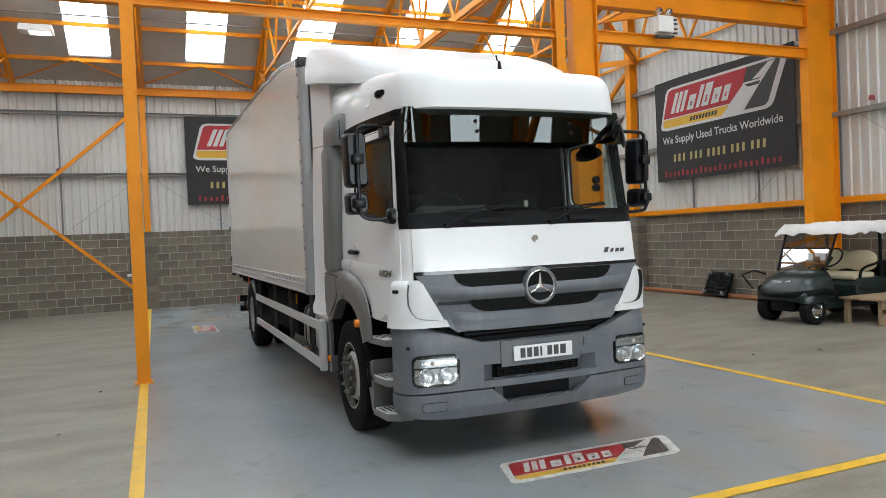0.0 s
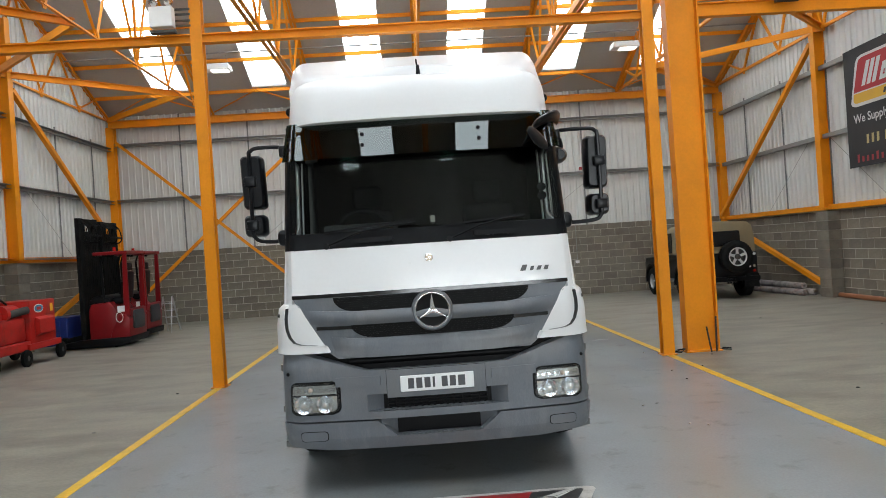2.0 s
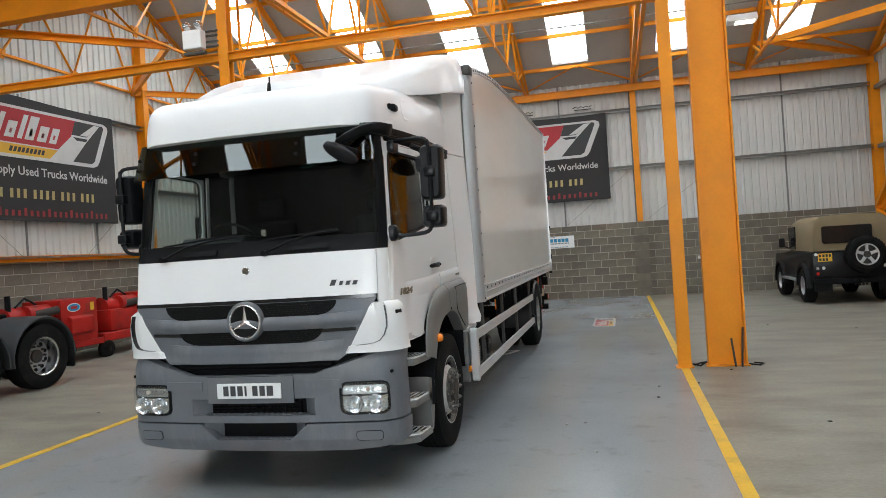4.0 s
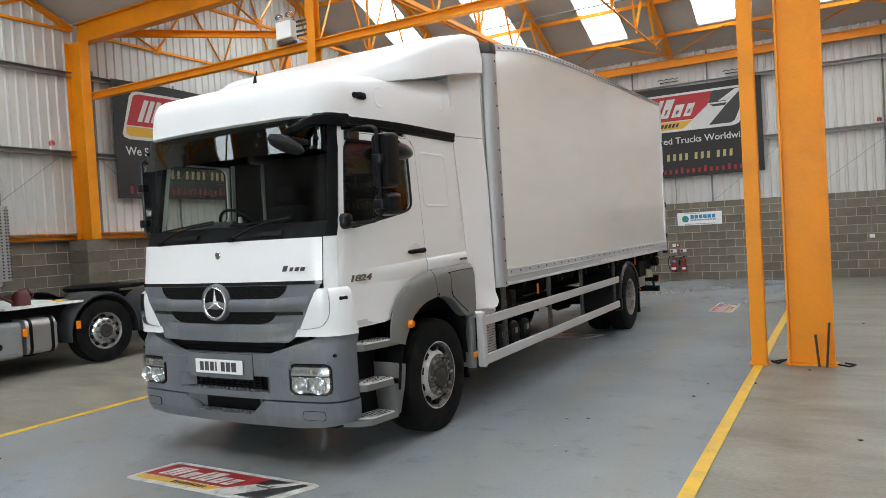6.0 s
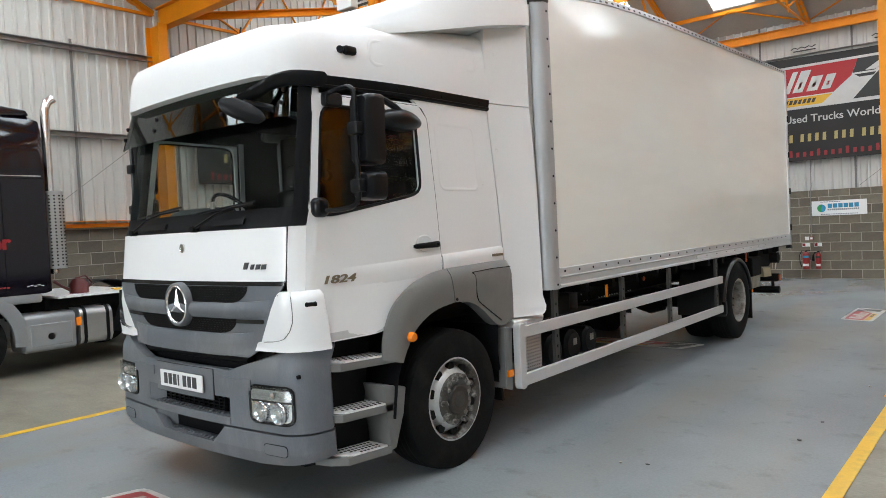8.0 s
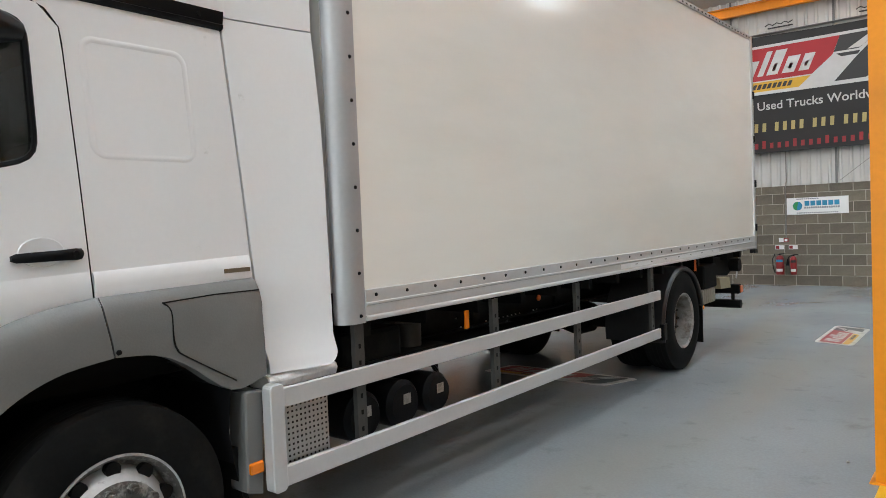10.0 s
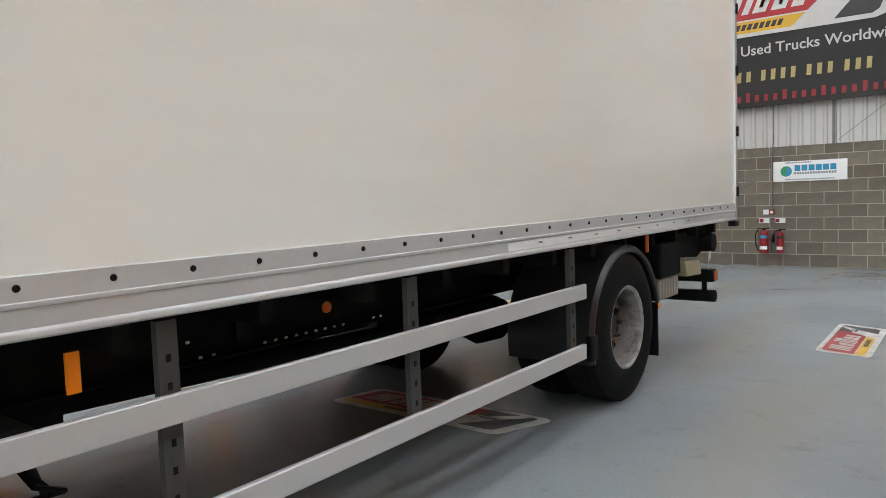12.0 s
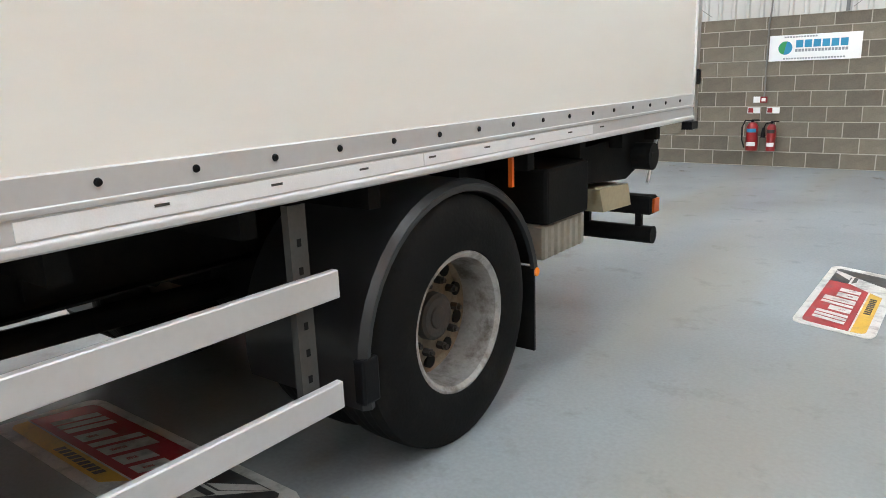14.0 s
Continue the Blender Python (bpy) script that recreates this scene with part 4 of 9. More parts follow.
for a in (-0.98, -0.42, 0.42, 0.98):
    for z in (2.52, 2.60):
        bm = bmesh.new()
        p = cab_pt(a, z, 0.093 - 0.04 * (z - 2.435) / 0.28)
        revolve(bm, [(0.01, 0.014), (-0.006, 0.014), (-0.008, 0.0)], p, "y", 12)
        part("visor_bolt", bm, M_BLACKP, visor)
    bm = bmesh.new()
    p, q = cab_pt(a, 2.56, 0.06), cab_pt(a, 2.46, 0.0)
    box(bm, p.x - 0.008, p.x + 0.008, p.y, q.y, 2.53, 2.58)
    part("visor_bracket", bm, M_BLACKP, visor)
# wipers
for x0, x1 in ((-0.72, -0.08), (0.16, 0.72)):
    bm = bmesh.new()
    a, b, c2 = cab_pt(x0, 1.80, 0.04), cab_pt(x0 + 0.22, 1.885, 0.05), cab_pt(x1, 1.935, 0.03)
    tube(bm, [a, b, (b + c2) / 2 + Vector((0, -0.01, 0.01)), c2], 0.009, 6)
    shell(bm, [[cab_pt(x, 1.895 + 0.05 * (x - x0) / 0.6 + h, 0.022) for x in frange(x0 - 0.02, x1, 8)] for h in (0, 0.014)], inward(0.01))
    cyl(bm, a + Vector((0, 0.03, 0)), a + Vector((0, -0.015, 0)), 0.022, 12)
    part("wiper", bm, M_BLACKP, cab, "black windscreen wiper", smooth=True)
for x0, x1 in ((-0.55, -0.25), (0.34, 0.64)):
    front_patch("scuttle_step", M_BLACKP, 1.812, 1.848, lambda z: (x0, x1), 0.022, 0.03, 2, 8, cab)

# --- doors and sides
def rounded(loop, times=5):
    """A closed loop with its corners rounded off."""
    for _ in range(times):
        loop = [(loop[i - 1] + loop[i] * 2 + loop[(i + 1) % len(loop)]) / 4 for i in range(len(loop))]
    return loop


def gap_y(z):
    """The door's rear edge: it leans forward towards the top and rounds into the door's head."""
    return 1.447 - 0.055 * max(0.0, z - 1.43) - 0.06 * max(0.0, (z - 2.48) / 0.10) ** 2


def seam_y(z):
    """The sleeper's rear edge."""
    return 2.215 - 0.08 * (z - 1.45)


def hole_loop(s, hole, out, n=16):
    pts = []
    for k in range(4):
        (ya, za), (yb, zb) = hole[k], hole[(k + 1) % 4]
        pts += [side_pt(s, ya + (yb - ya) * i / n, za + (zb - za) * i / n, out) for i in range(n)]
    return rounded(pts, 4)


ARCH_CUT = [(0.0, 1.0), (0.74, 1.0), (0.80, 1.08), (0.90, 1.20), (1.07, 1.31), (1.25, 1.36), (2.2, 1.39)]


def hole_panel(name, s, y0, y1, z0, z1, hole, material, label, front=None, thick=0.03, extra=0.0):
    """A side panel with a window hole. hole: its four corners (y, z) from low front, counter-clockwise seen from outside."""
    bm = bmesh.new()
    outer, inner = [], []
    n = 16
    corners = [(y0, z0), (y1, z0), (y1, z1), (y0, z1)]
    for k in range(4):
        a, b = corners[k], corners[(k + 1) % 4]
        ha, hb = hole[k], hole[(k + 1) % 4]
        for i in range(n):
            t = i / n
            yy, zz = a[0] + (b[0] - a[0]) * t, a[1] + (b[1] - a[1]) * t
            if front and k == 3:
                yy = front(zz)
            if front and yy < front(zz):
                yy = front(zz)
            zz = max(zz, lerp_table(ARCH_CUT, yy))
            yy = min(yy, gap_y(zz))
            outer.append(side_pt(s, yy, zz, extra))
            inner.append(side_pt(s, ha[0] + (hb[0] - ha[0]) * t, ha[1] + (hb[1] - ha[1]) * t, extra))
    inner = rounded(inner, 4)
    rings = [[o.lerp(i, f) for o, i in zip(outer, inner)] for f in (0, 0.5, 1.0)]
    for r in rings:
        for p in r:
            if p.y > 0.5:
                p.x = s * (half_width(p.y, p.z) + extra)
    rings.append([p + Vector((-s * thick, 0, 0)) for p in rings[-1]])
    rings.append([p + Vector((-s * thick, 0, 0)) for p in rings[0]])
    rings.append(rings[0])
    loft(bm, rings, True, False)
    bmesh.ops.remove_doubles(bm, verts=bm.verts, dist=1e-5)
    return part(name, bm, material, cab, label, smooth=True)


DOOR_F = lambda z: lerp_table(CAB_F, z) + 0.175
HOLE = [(0.385, 1.825), (1.272, 1.978), (1.262, 2.525), (0.48, 2.525)]
for s in (-1, 1):
    door = hole_panel("door", s, 0.30, 1.447, 1.075, 2.60, HOLE, M_WHITE, "white cab door with a black-framed window", DOOR_F, extra=0.004)
    # raised swage, window rubber, glass
    bm = bmesh.new()
    # a soft fold that begins behind the front corner and runs back to the sleeper
    shell(bm, [[side_pt(s, y, z + 0.035 * (y - 0.3), 0.0035 + o * min(1.0, max(0.0, y - 0.34) / 0.5)) for y in frange(0.34, 1.437, 16)] for z, o in ((1.365, 0.0), (1.39, 0.005), (1.44, 0.009), (1.478, 0.008), (1.505, 0.0))], inward(0.01))
    part("door_swage", bm, M_WHITE, door, smooth=True)
    bm = bmesh.new()
    tube(bm, hole_loop(s, HOLE, 0.001), 0.011, 6, closed=True)
    part("window_seal", bm, M_BLACKP, door, smooth=True)
    bm = bmesh.new()
    loft(bm, [hole_loop(s, HOLE, o) for o in (-0.012, -0.017)])
    gl = part("side_window", bm, M_SIDEGL, door, "dark tinted side window")
    gl.visible_shadow = False
    bm = bmesh.new()
    shell(bm, [[side_pt(s, y, z, 0.006) for y in frange(0.30, 0.83, 8)] for z in (1.083, 1.13)], inward(0.02))
    part("door_foot_strip", bm, M_RAIL, door)
    bm = bmesh.new()
    hx = half_width(1.28, 1.63)
    loft(bm, [[Vector((s * (hx + 0.006 + out + 0.014 * math.cos(a)), y, 1.612 + 0.006 * (y - 1.155) / 0.26 + h * math.sin(a))) for a in [2 * math.pi * k / 10 for k in range(10)]] for y, out, h in ((1.155, 0.004, 0.010), (1.17, 0.014, 0.018), (1.22, 0.026, 0.020), (1.32, 0.028, 0.021), (1.38, 0.022, 0.024), (1.405, 0.014, 0.022), (1.415, 0.004, 0.014))])
    cyl(bm, (s * (hx + 0.03), 1.375, 1.618), (s * (hx + 0.048), 1.375, 1.618), 0.012, 12)
    hd = part("door_handle", bm, M_BLACKP, door, "black door handle", smooth=True)
    bm = bmesh.new()
    loft(bm, [[Vector((s * (hx + o), 1.265 + 0.085 * k * math.cos(a), 1.630 + 0.058 * k * math.sin(a))) for a in [2 * math.pi * q / 20 for q in range(20)]] for k, o in ((1.0, 0.004), (0.95, 0.0085), (0.82, 0.0068), (0.55, 0.0045))])
    part("handle_dish", bm, M_WHITE, hd, "pressed white dish behind the handle", smooth=True)
    if s > 0:
        hook, w = text_bm("1824", 0.068, 0.006, 1.5, 0.25, bold=0.0016)
        for v in hook.verts:
            v.co = side_pt(1, 0.37 + v.co.x * 0.243 / w, 1.428 + v.co.z, 0.026 - v.co.y)
        part("model_number", hook, M_BRONZE, door, "bronze model number")
    else:
        hook, w = text_bm("1824", 0.068, 0.006, 1.5, 0.25, bold=0.0016)
        for v in hook.verts:
            v.co = side_pt(-1, 0.37 + (w - v.co.x) * 0.243 / w, 1.428 + v.co.z, 0.026 - v.co.y)
        part("model_number", hook, M_BRONZE, door, "bronze model number")
    # sleeper side with its pressed panel
    bm = bmesh.new()
    shell(bm, [[side_pt(s, y, z) for y in frange(gap_y(z) + 0.008, seam_y(z), 8)] for z in frange(1.40, 2.63, 16)], inward(0.03))
    sl = part("sleeper_side", bm, M_WHITE, cab, smooth=True)
    bm = bmesh.new()
    loops = [rrect(0.48 - 2 * d, 0.50 - 2 * d, 0.065 - d * 0.8, 6, 1.705, 2.245) for d in (0.0, 0.008, 0.018, 0.03)]
    loft(bm, [[Vector((s * (lerp_table(CAB_W, z) + h), y + 0.05 * (2.245 - z), z)) for y, z in r] for r, h in zip(loops, (-0.001, 0.0035, 0.0035, -0.001))], True, False)
    part("pressed_panel", bm, M_WHITE, sl, smooth=True, angle=60)
    bm = bmesh.new()
    shell(bm, [[side_pt(s, y, z + 0.035 * (y - 0.3), 0.001 + o) for y in frange(1.452, 2.20, 6)] for z, o in ((1.385, 0.0), (1.39, 0.010), (1.44, 0.013), (1.478, 0.012), (1.50, 0.0))], inward(0.01))
    part("side_swage", bm, M_WHITE, sl, smooth=True)
    bm = bmesh.new()
    box(bm, s * 1.13, s * 1.143, 2.05, 2.19, 1.488, 1.508)
    part("small_badge", bm, M_BRONZE, sl)
    # gaps drawn by a thin dark seal
    bm = bmesh.new()
    tube(bm, [side_pt(s, gap_y(z) + 0.004, z, -0.002) for z in frange(1.41, 2.57, 18)] + [side_pt(s, gap_y(2.58) - 0.03 - 0.1 * k, 2.588, 0.001) for k in range(8)], 0.0045, 4)
    part("door_gap", bm, M_MESH, cab)
    # gutter strip under the roof
    bm = bmesh.new()
    shell(bm, [[side_pt(s, y, z, o) for y in frange(0.30, 2.13, 14)] for z, o in ((2.628, 0.0), (2.636, 0.018), (2.652, 0.022), (2.656, 0.016), (2.690, 0.026), (2.712, 0.028))], inward(0.04))
    gut = part("gutter_strip", bm, M_BLACKP, cab, "black gutter strip below the roof", smooth=True)
    for y in (0.68, 1.1, 1.55, 2.0):
        bm = bmesh.new()
        revolve(bm, [(0.0, 0.012), (0.004 * s, 0.010), (0.005 * s, 0.0)], side_pt(s, y, 2.678, 0.026), "x", 10)
        part("gutter_bolt", bm, M_MESH, gut)
    bm = bmesh.new()
    p = side_pt(s, 0.22, 1.317, 0.02)
    tube(bm, [side_pt(s, 0.262 - 0.045, 1.317, 0.004), side_pt(s, 0.262 - 0.02, 1.317, 0.022), side_pt(s, 0.262 + 0.02, 1.317, 0.022), side_pt(s, 0.262 + 0.045, 1.317, 0.004)], 0.026, 10)
    part("side_marker", bm, M_BLACKP, cab, "black side marker lamp", smooth=True)

# --- high roof, roof spoiler, side deflectors
def roof_ring(y, z0, zt, hw, top, n=6):
    """A cross-section of the spoiler: upright sides, rounded shoulders."""
    r = 0.14
    pts = [(-hw, z0), (-hw, z0 + (zt - z0) * 0.35)]
    for k in range(n + 1):
        a = radians(180 - 90 * k / n)
        pts.append((-top + r + r * math.cos(a), zt - r + r * math.sin(a)))
    pts += [(-top * 0.5, zt + 0.008), (0.0, zt + 0.012)]
    pts = pts + [(-x, z) for x, z in pts[-2::-1]]
    return [Vector((x, y, z)) for x, z in pts]


def roof_x(y, yc=0.52):
    """Half the high roof's width, narrower towards the front."""
    return 1.10 - 0.11 * (1 - max(0.0, min(1.0, (y - yc) / 0.95))) ** 1.5


def roof_outline(e):
    """Half the roof's plan, from the middle of the front to its rear corner, drawn in by e."""
    pts = []
    for x in frange(0.0, 0.70, 6)[:-1]:
        pts.append((x, 0.145 + 0.035 * (x / 0.70) ** 2 + e))
    for k in range(11):
        t = math.pi / 2 * k / 10
        pts.append((0.70 + (0.29 - e * 0.9) * math.sin(t), 0.18 + e + (0.34 - e * 0.2) * (1 - math.cos(t))))
    yc = pts[-1][1]
    for k in range(1, 9):
        y = yc + (2.15 - yc) * k / 8
        pts.append((roof_x(y, yc) - e * 0.9, y))
    return pts


ROOF_E = [(2.695, 0.012), (2.70, 0.0), (2.78, 0.002), (2.85, 0.010), (2.91, 0.020), (2.96, 0.036), (2.998, 0.062), (3.022, 0.11), (3.036, 0.18), (3.046, 0.27), (3.052, 0.40)]


def roof_skin(s, y, z, h):
    """A point of the high roof's side, h outside its skin."""
    e = lerp_table(ROOF_E, 2.70 + (z - 2.70) / (1 + 0.34 * max(0.0, y - 0.25)))
    return Vector((s * (roof_x(y, 0.52 + 0.8 * e) - 0.9 * e + h), y, z))


bm = bmesh.new()
rings = []
for zl, e in ROOF_E:
    half = roof_outline(e)
    rise = lambda y: 2.70 + (zl - 2.70) * (1 + 0.34 * max(0.0, y - 0.25))
    rings.append([Vector((x, y, rise(y))) for x, y in half] + [Vector((-x, y, rise(y))) for x, y in half[:0:-1]])
loft(bm, rings, True, True)
roof = part("high_roof", bm, M_WHITE, cab, "white moulded high roof", smooth=True, angle=50)
for s in (-1, 1):
    bm = bmesh.new()
    loops = [rrect(1.12 - 2 * d, 0.20 - 2 * d, 0.07 - d, 6, 1.46, 2.955) for d in (0.0, 0.012, 0.024, 0.036)]
    loft(bm, [[roof_skin(s, y, z + (y - 1.42) * 0.09, h) for y, z in r] for r, h in zip(loops, (-0.002, 0.004, 0.004, -0.002))], True, False)
    part("roof_pressing", bm, M_WHITE, roof, smooth=True, angle=60)
    bm = bmesh.new()
    box(bm, s * 0.94, s * 1.05, 0.70, 0.80, 2.868, 2.925, 0.02, 3)
    tube(bm, [(s * 0.985, 0.71, 2.897), (s * 1.015, 0.675, 2.897)], 0.024, 10)
    part("roof_marker_lamp", bm, M_BLACKP, roof, "small black marker lamp", smooth=True)
bm = bmesh.new()
SP = [(0.62, 3.02, 3.09, 0.42), (0.80, 3.03, 3.165, 0.75), (1.05, 3.06, 3.27, 1.0), (1.5, 3.14, 3.45, 1.14), (2.0, 3.25, 3.63, 1.205), (2.45, 3.335, 3.745, 1.235), (2.575, 3.35, 3.76, 1.235)]
loft(bm, [roof_ring(y, z0, zt, hw, hw - 0.02, 6) if zt - z0 > 0.18 else [Vector((x, y, z)) for x, z in [(p.x, z0 + (p.z - z0)) for p in roof_ring(y, z0, z0 + 0.16, hw, hw - 0.02, 6)]] for y, z0, zt, hw in SP])
spoiler = part("roof_spoiler", bm, M_WHITE, cab, "white roof air deflector rising to the box", smooth=True, angle=50)
# grey strip put in for the shadow line of the gap at the spoiler's front
bm = bmesh.new()
prism(bm, [(0.74, 3.165), (0.88, 3.20), (0.88, 3.228), (0.74, 3.19)], "x", -0.36, 0.36)
part("spoiler_vent", bm, M_GREYF, spoiler)
bm = bmesh.new()
tube(bm, [(0.02, 0.62, 3.12), (0.01, 0.65, 3.245)], 0.007, 6)
cyl(bm, (0.02, 0.60, 3.05), (0.02, 0.62, 3.19), 0.024, 10, 0.012)
part("aerial", bm, M_BLACKP, roof, "short black aerial")
for s in (-1, 1):
    for z0, z1 in ((0.975, 2.690), (2.697, 3.40)):
        bm = bmesh.new()
        g = []
        for z in ([z0 + 0.07 * (1 - math.cos(math.pi / 2 * k / 6)) for k in range(6)] if z0 < 1 else []) + frange(z0 + (0.07 if z0 < 1 else 0.0), z1, 20):
            yr = min(2.635, 2.61 + 0.055 * (2.70 - min(z, 2.70)))
            low = max(0.0, 0.07 - (z - 0.975))
            yr -= 0.07 - math.sqrt(max(0.0, 0.0049 - low * low))
            yf = seam_y(min(z, 2.69)) + 0.012
            g.append([Vector((s * (lerp_table(CAB_W, min(z, 2.69)) + 0.002 + 0.085 * ((y - yf) / (yr - yf)) ** 1.3), y, z)) for y in frange(yf, yr, 8)])
        shell(bm, g, lambda p: Vector((-s * 0.025, 0, 0)))
        part("side_deflector", bm, M_WHITE, cab, "white side air deflector behind the cab", smooth=True)
# tall grey air intake on the driver's side
bm = bmesh.new()
loft(bm, [[Vector((x, y, z)) for x, y in rrect(0.20 + w, 0.36 + w, 0.06, 4, -1.13, 1.90 + dy)] for z, w, dy in ((1.44, -0.02, 0.06), (1.50, 0.0, 0.05), (2.0, 0.0, 0.02), (2.56, 0.0, -0.02), (2.60, -0.02, -0.02))])
loft(bm, [[Vector((x, y, z)) for x, y in rrect(0.22 + w, 0.50 + w, 0.07, 5, -1.10, 1.80 + dy)] for z, w, dy in ((2.595, -0.02, 0.0), (2.62, 0.0, 0.0), (2.80, 0.0, -0.02), (2.86, -0.04, -0.02), (2.885, -0.10, -0.02))])
stack = part("air_intake", bm, M_GREYF, cab, "tall dark grey air intake stack", smooth=True)
bm = bmesh.new()
prism(bm, rrect(0.15, 0.20, 0.03, 4, -1.10, 2.72), "y", 1.535, 1.548)
part("intake_mouth", bm, M_GREYP, stack, "recessed intake panel")
for x in (-1.16, -1.04):
    bm = bmesh.new()
    box(bm, x - 0.004, x + 0.004, 1.532, 1.546, 2.64, 2.81)
    part("intake_slot", bm, M_MESH, stack)

# --- mirrors
def housing(bm, cx, y0, y1, z0, z1, w, lean=0.0):
    """A mirror shell: flat-backed with a bulging front and rounded corners."""
    rows = []
    for y, k in ((y0, 0.62), (y0 + 0.012, 0.80), (y0 + 0.04, 0.94), (y0 + 0.08, 1.0), (y1 - 0.012, 1.0), (y1, 0.97)):
        rows.append([Vector((cx + a + lean * (c - (z0 + z1) / 2), y, c)) for a, c in rrect(w - 0.10 * (1 - k), (z1 - z0) - 0.10 * (1 - k), 0.035, 5, 0.0, (z0 + z1) / 2)])
    loft(bm, rows)


for s, MX in ((-1, 1.30), (1, 1.358)):
    ax = MX + 0.005
    bm = bmesh.new()
    tube(bm, glide([(s * 1.04, 0.575, 2.575), (s * 1.09, 0.50, 2.59), (s * (ax - 0.07), 0.45, 2.585), (s * (ax - 0.015), 0.445, 2.562), (s * ax, 0.445, 2.50), (s * ax, 0.445, 1.99), (s * (ax - 0.01), 0.44, 1.915), (s * (ax - 0.06), 0.435, 1.878), (s * 1.13, 0.42, 1.868), (s * 1.07, 0.40, 1.88)], 3), 0.0155, 8)
    mir = part("mirror_arm", bm, M_GLOSSP, cab, "black tubular mirror arm", smooth=True)
    for z0, z1, w, nm in ((2.125, 2.54, 0.17, "main_mirror"), (1.915, 2.085, 0.165, "wide_angle_mirror")):
        zc = (z0 + z1) / 2
        bm = bmesh.new()
        housing(bm, s * MX, 0.47, 0.61, z0, z1, w, 0.03 * s)
        body = part(nm, bm, M_GLOSSP, mir, "black mirror housing", smooth=True)
        bm = bmesh.new()
        box(bm, s * ax - 0.042, s * ax + 0.042, 0.412, 0.50, zc - 0.038, zc + 0.038, 0.012, 2)
        part("mirror_clamp", bm, M_GLOSSP, mir, smooth=True)
        bm = bmesh.new()
        prism(bm, rrect(w - 0.025, z1 - z0 - 0.025, 0.03, 4, s * MX, zc), "y", 0.609, 0.613)
        part("mirror_glass", bm, M_MIRROR, body)
    bm = bmesh.new()
    loft(bm, [[Vector((s * (1.045 + 0.05 * k), y, z)) for y, z in rrect(0.11 * q, 0.12 * q, 0.04 * q, 5, 0.395, 1.89)] for k, q in ((0.0, 1.0), (0.7, 1.0), (1.0, 0.9), (1.25, 0.6))])
    part("mirror_base", bm, M_GLOSSP, mir, "black lower mirror foot", smooth=True)
    bm = bmesh.new()
    prism(bm, rrect(0.14, 0.085, 0.02, 4, 0.545, 2.555), "x", s * 1.03, s * 1.085, bevel=0.012)
    part("mirror_bracket", bm, M_GLOSSP, mir, "black upper mirror bracket", smooth=True)
# the front mirror: a broad arm from the gutter, a thin stay from the pillar, a drop-shaped head
bm = bmesh.new()
path = glide([(1.075, 0.46, 2.668), (1.01, 0.30, 2.668), (0.93, 0.20, 2.64), (0.835, 0.138, 2.589), (0.79, 0.075, 2.54)], 4)
loft(bm, [[p + Vector((0.016 * math.sin(a), 0.045 * math.cos(a), (0.046 - 0.006 * k / len(path)) * math.sin(a))) for a in [2 * math.pi * q / 10 for q in range(10)]] for k, p in enumerate(path)])
fm = part("front_mirror_arm", bm, M_GLOSSP, cab, "thick black arm of the front mirror", smooth=True)
bm = bmesh.new()
tube(bm, [(1.0, 0.40, 2.445), (0.937, 0.36, 2.455), (0.87, 0.20, 2.50), (0.80, 0.08, 2.525)], 0.024, 10)
part("mirror_stay", bm, M_GLOSSP, fm, "thin black stay", smooth=True)
bm = bmesh.new()
path = [(0.745, -0.045, 2.515, 0.012), (0.765, -0.02, 2.51, 0.05), (0.80, 0.02, 2.49, 0.072), (0.85, 0.07, 2.46, 0.07), (0.89, 0.11, 2.437, 0.052), (0.915, 0.13, 2.425, 0.02)]
loft(bm, [[Vector((x + 0.25 * r * math.cos(a), y + 0.75 * r * math.cos(a), z + 0.85 * r * math.sin(a))) for a in [2 * math.pi * q / 14 for q in range(14)]] for x, y, z, r in path])
part("front_mirror", bm, M_GLOSSP, fm, "black drop-shaped front mirror", smooth=True)
# the kerb mirror's hood over the door
bm = bmesh.new()
rows = []
for k in range(9):
    t = k / 8
    y = 0.86 + 0.37 * t
    r = 0.075 * math.sin(math.pi * (0.12 + 0.80 * t)) ** 0.6
    rows.append([Vector((1.125 + 1.35 * r * max(0.0, math.sin(a)) + 0.02, y, 2.45 + r * math.cos(a) + 0.01 * math.sin(math.pi * t))) for a in [math.pi * q / 10 for q in range(11)]])
loft(bm, rows)
km = part("kerb_mirror", bm, M_GLOSSP, cab, "black kerb mirror over the door", smooth=True)
bm = bmesh.new()
tube(bm, [(1.11, 0.86, 2.60), (1.165, 0.90, 2.575), (1.19, 0.97, 2.535), (1.185, 1.04, 2.50)], 0.022, 8)
part("kerb_mirror_arm", bm, M_GLOSSP, km, "short black cranked arm", smooth=True)

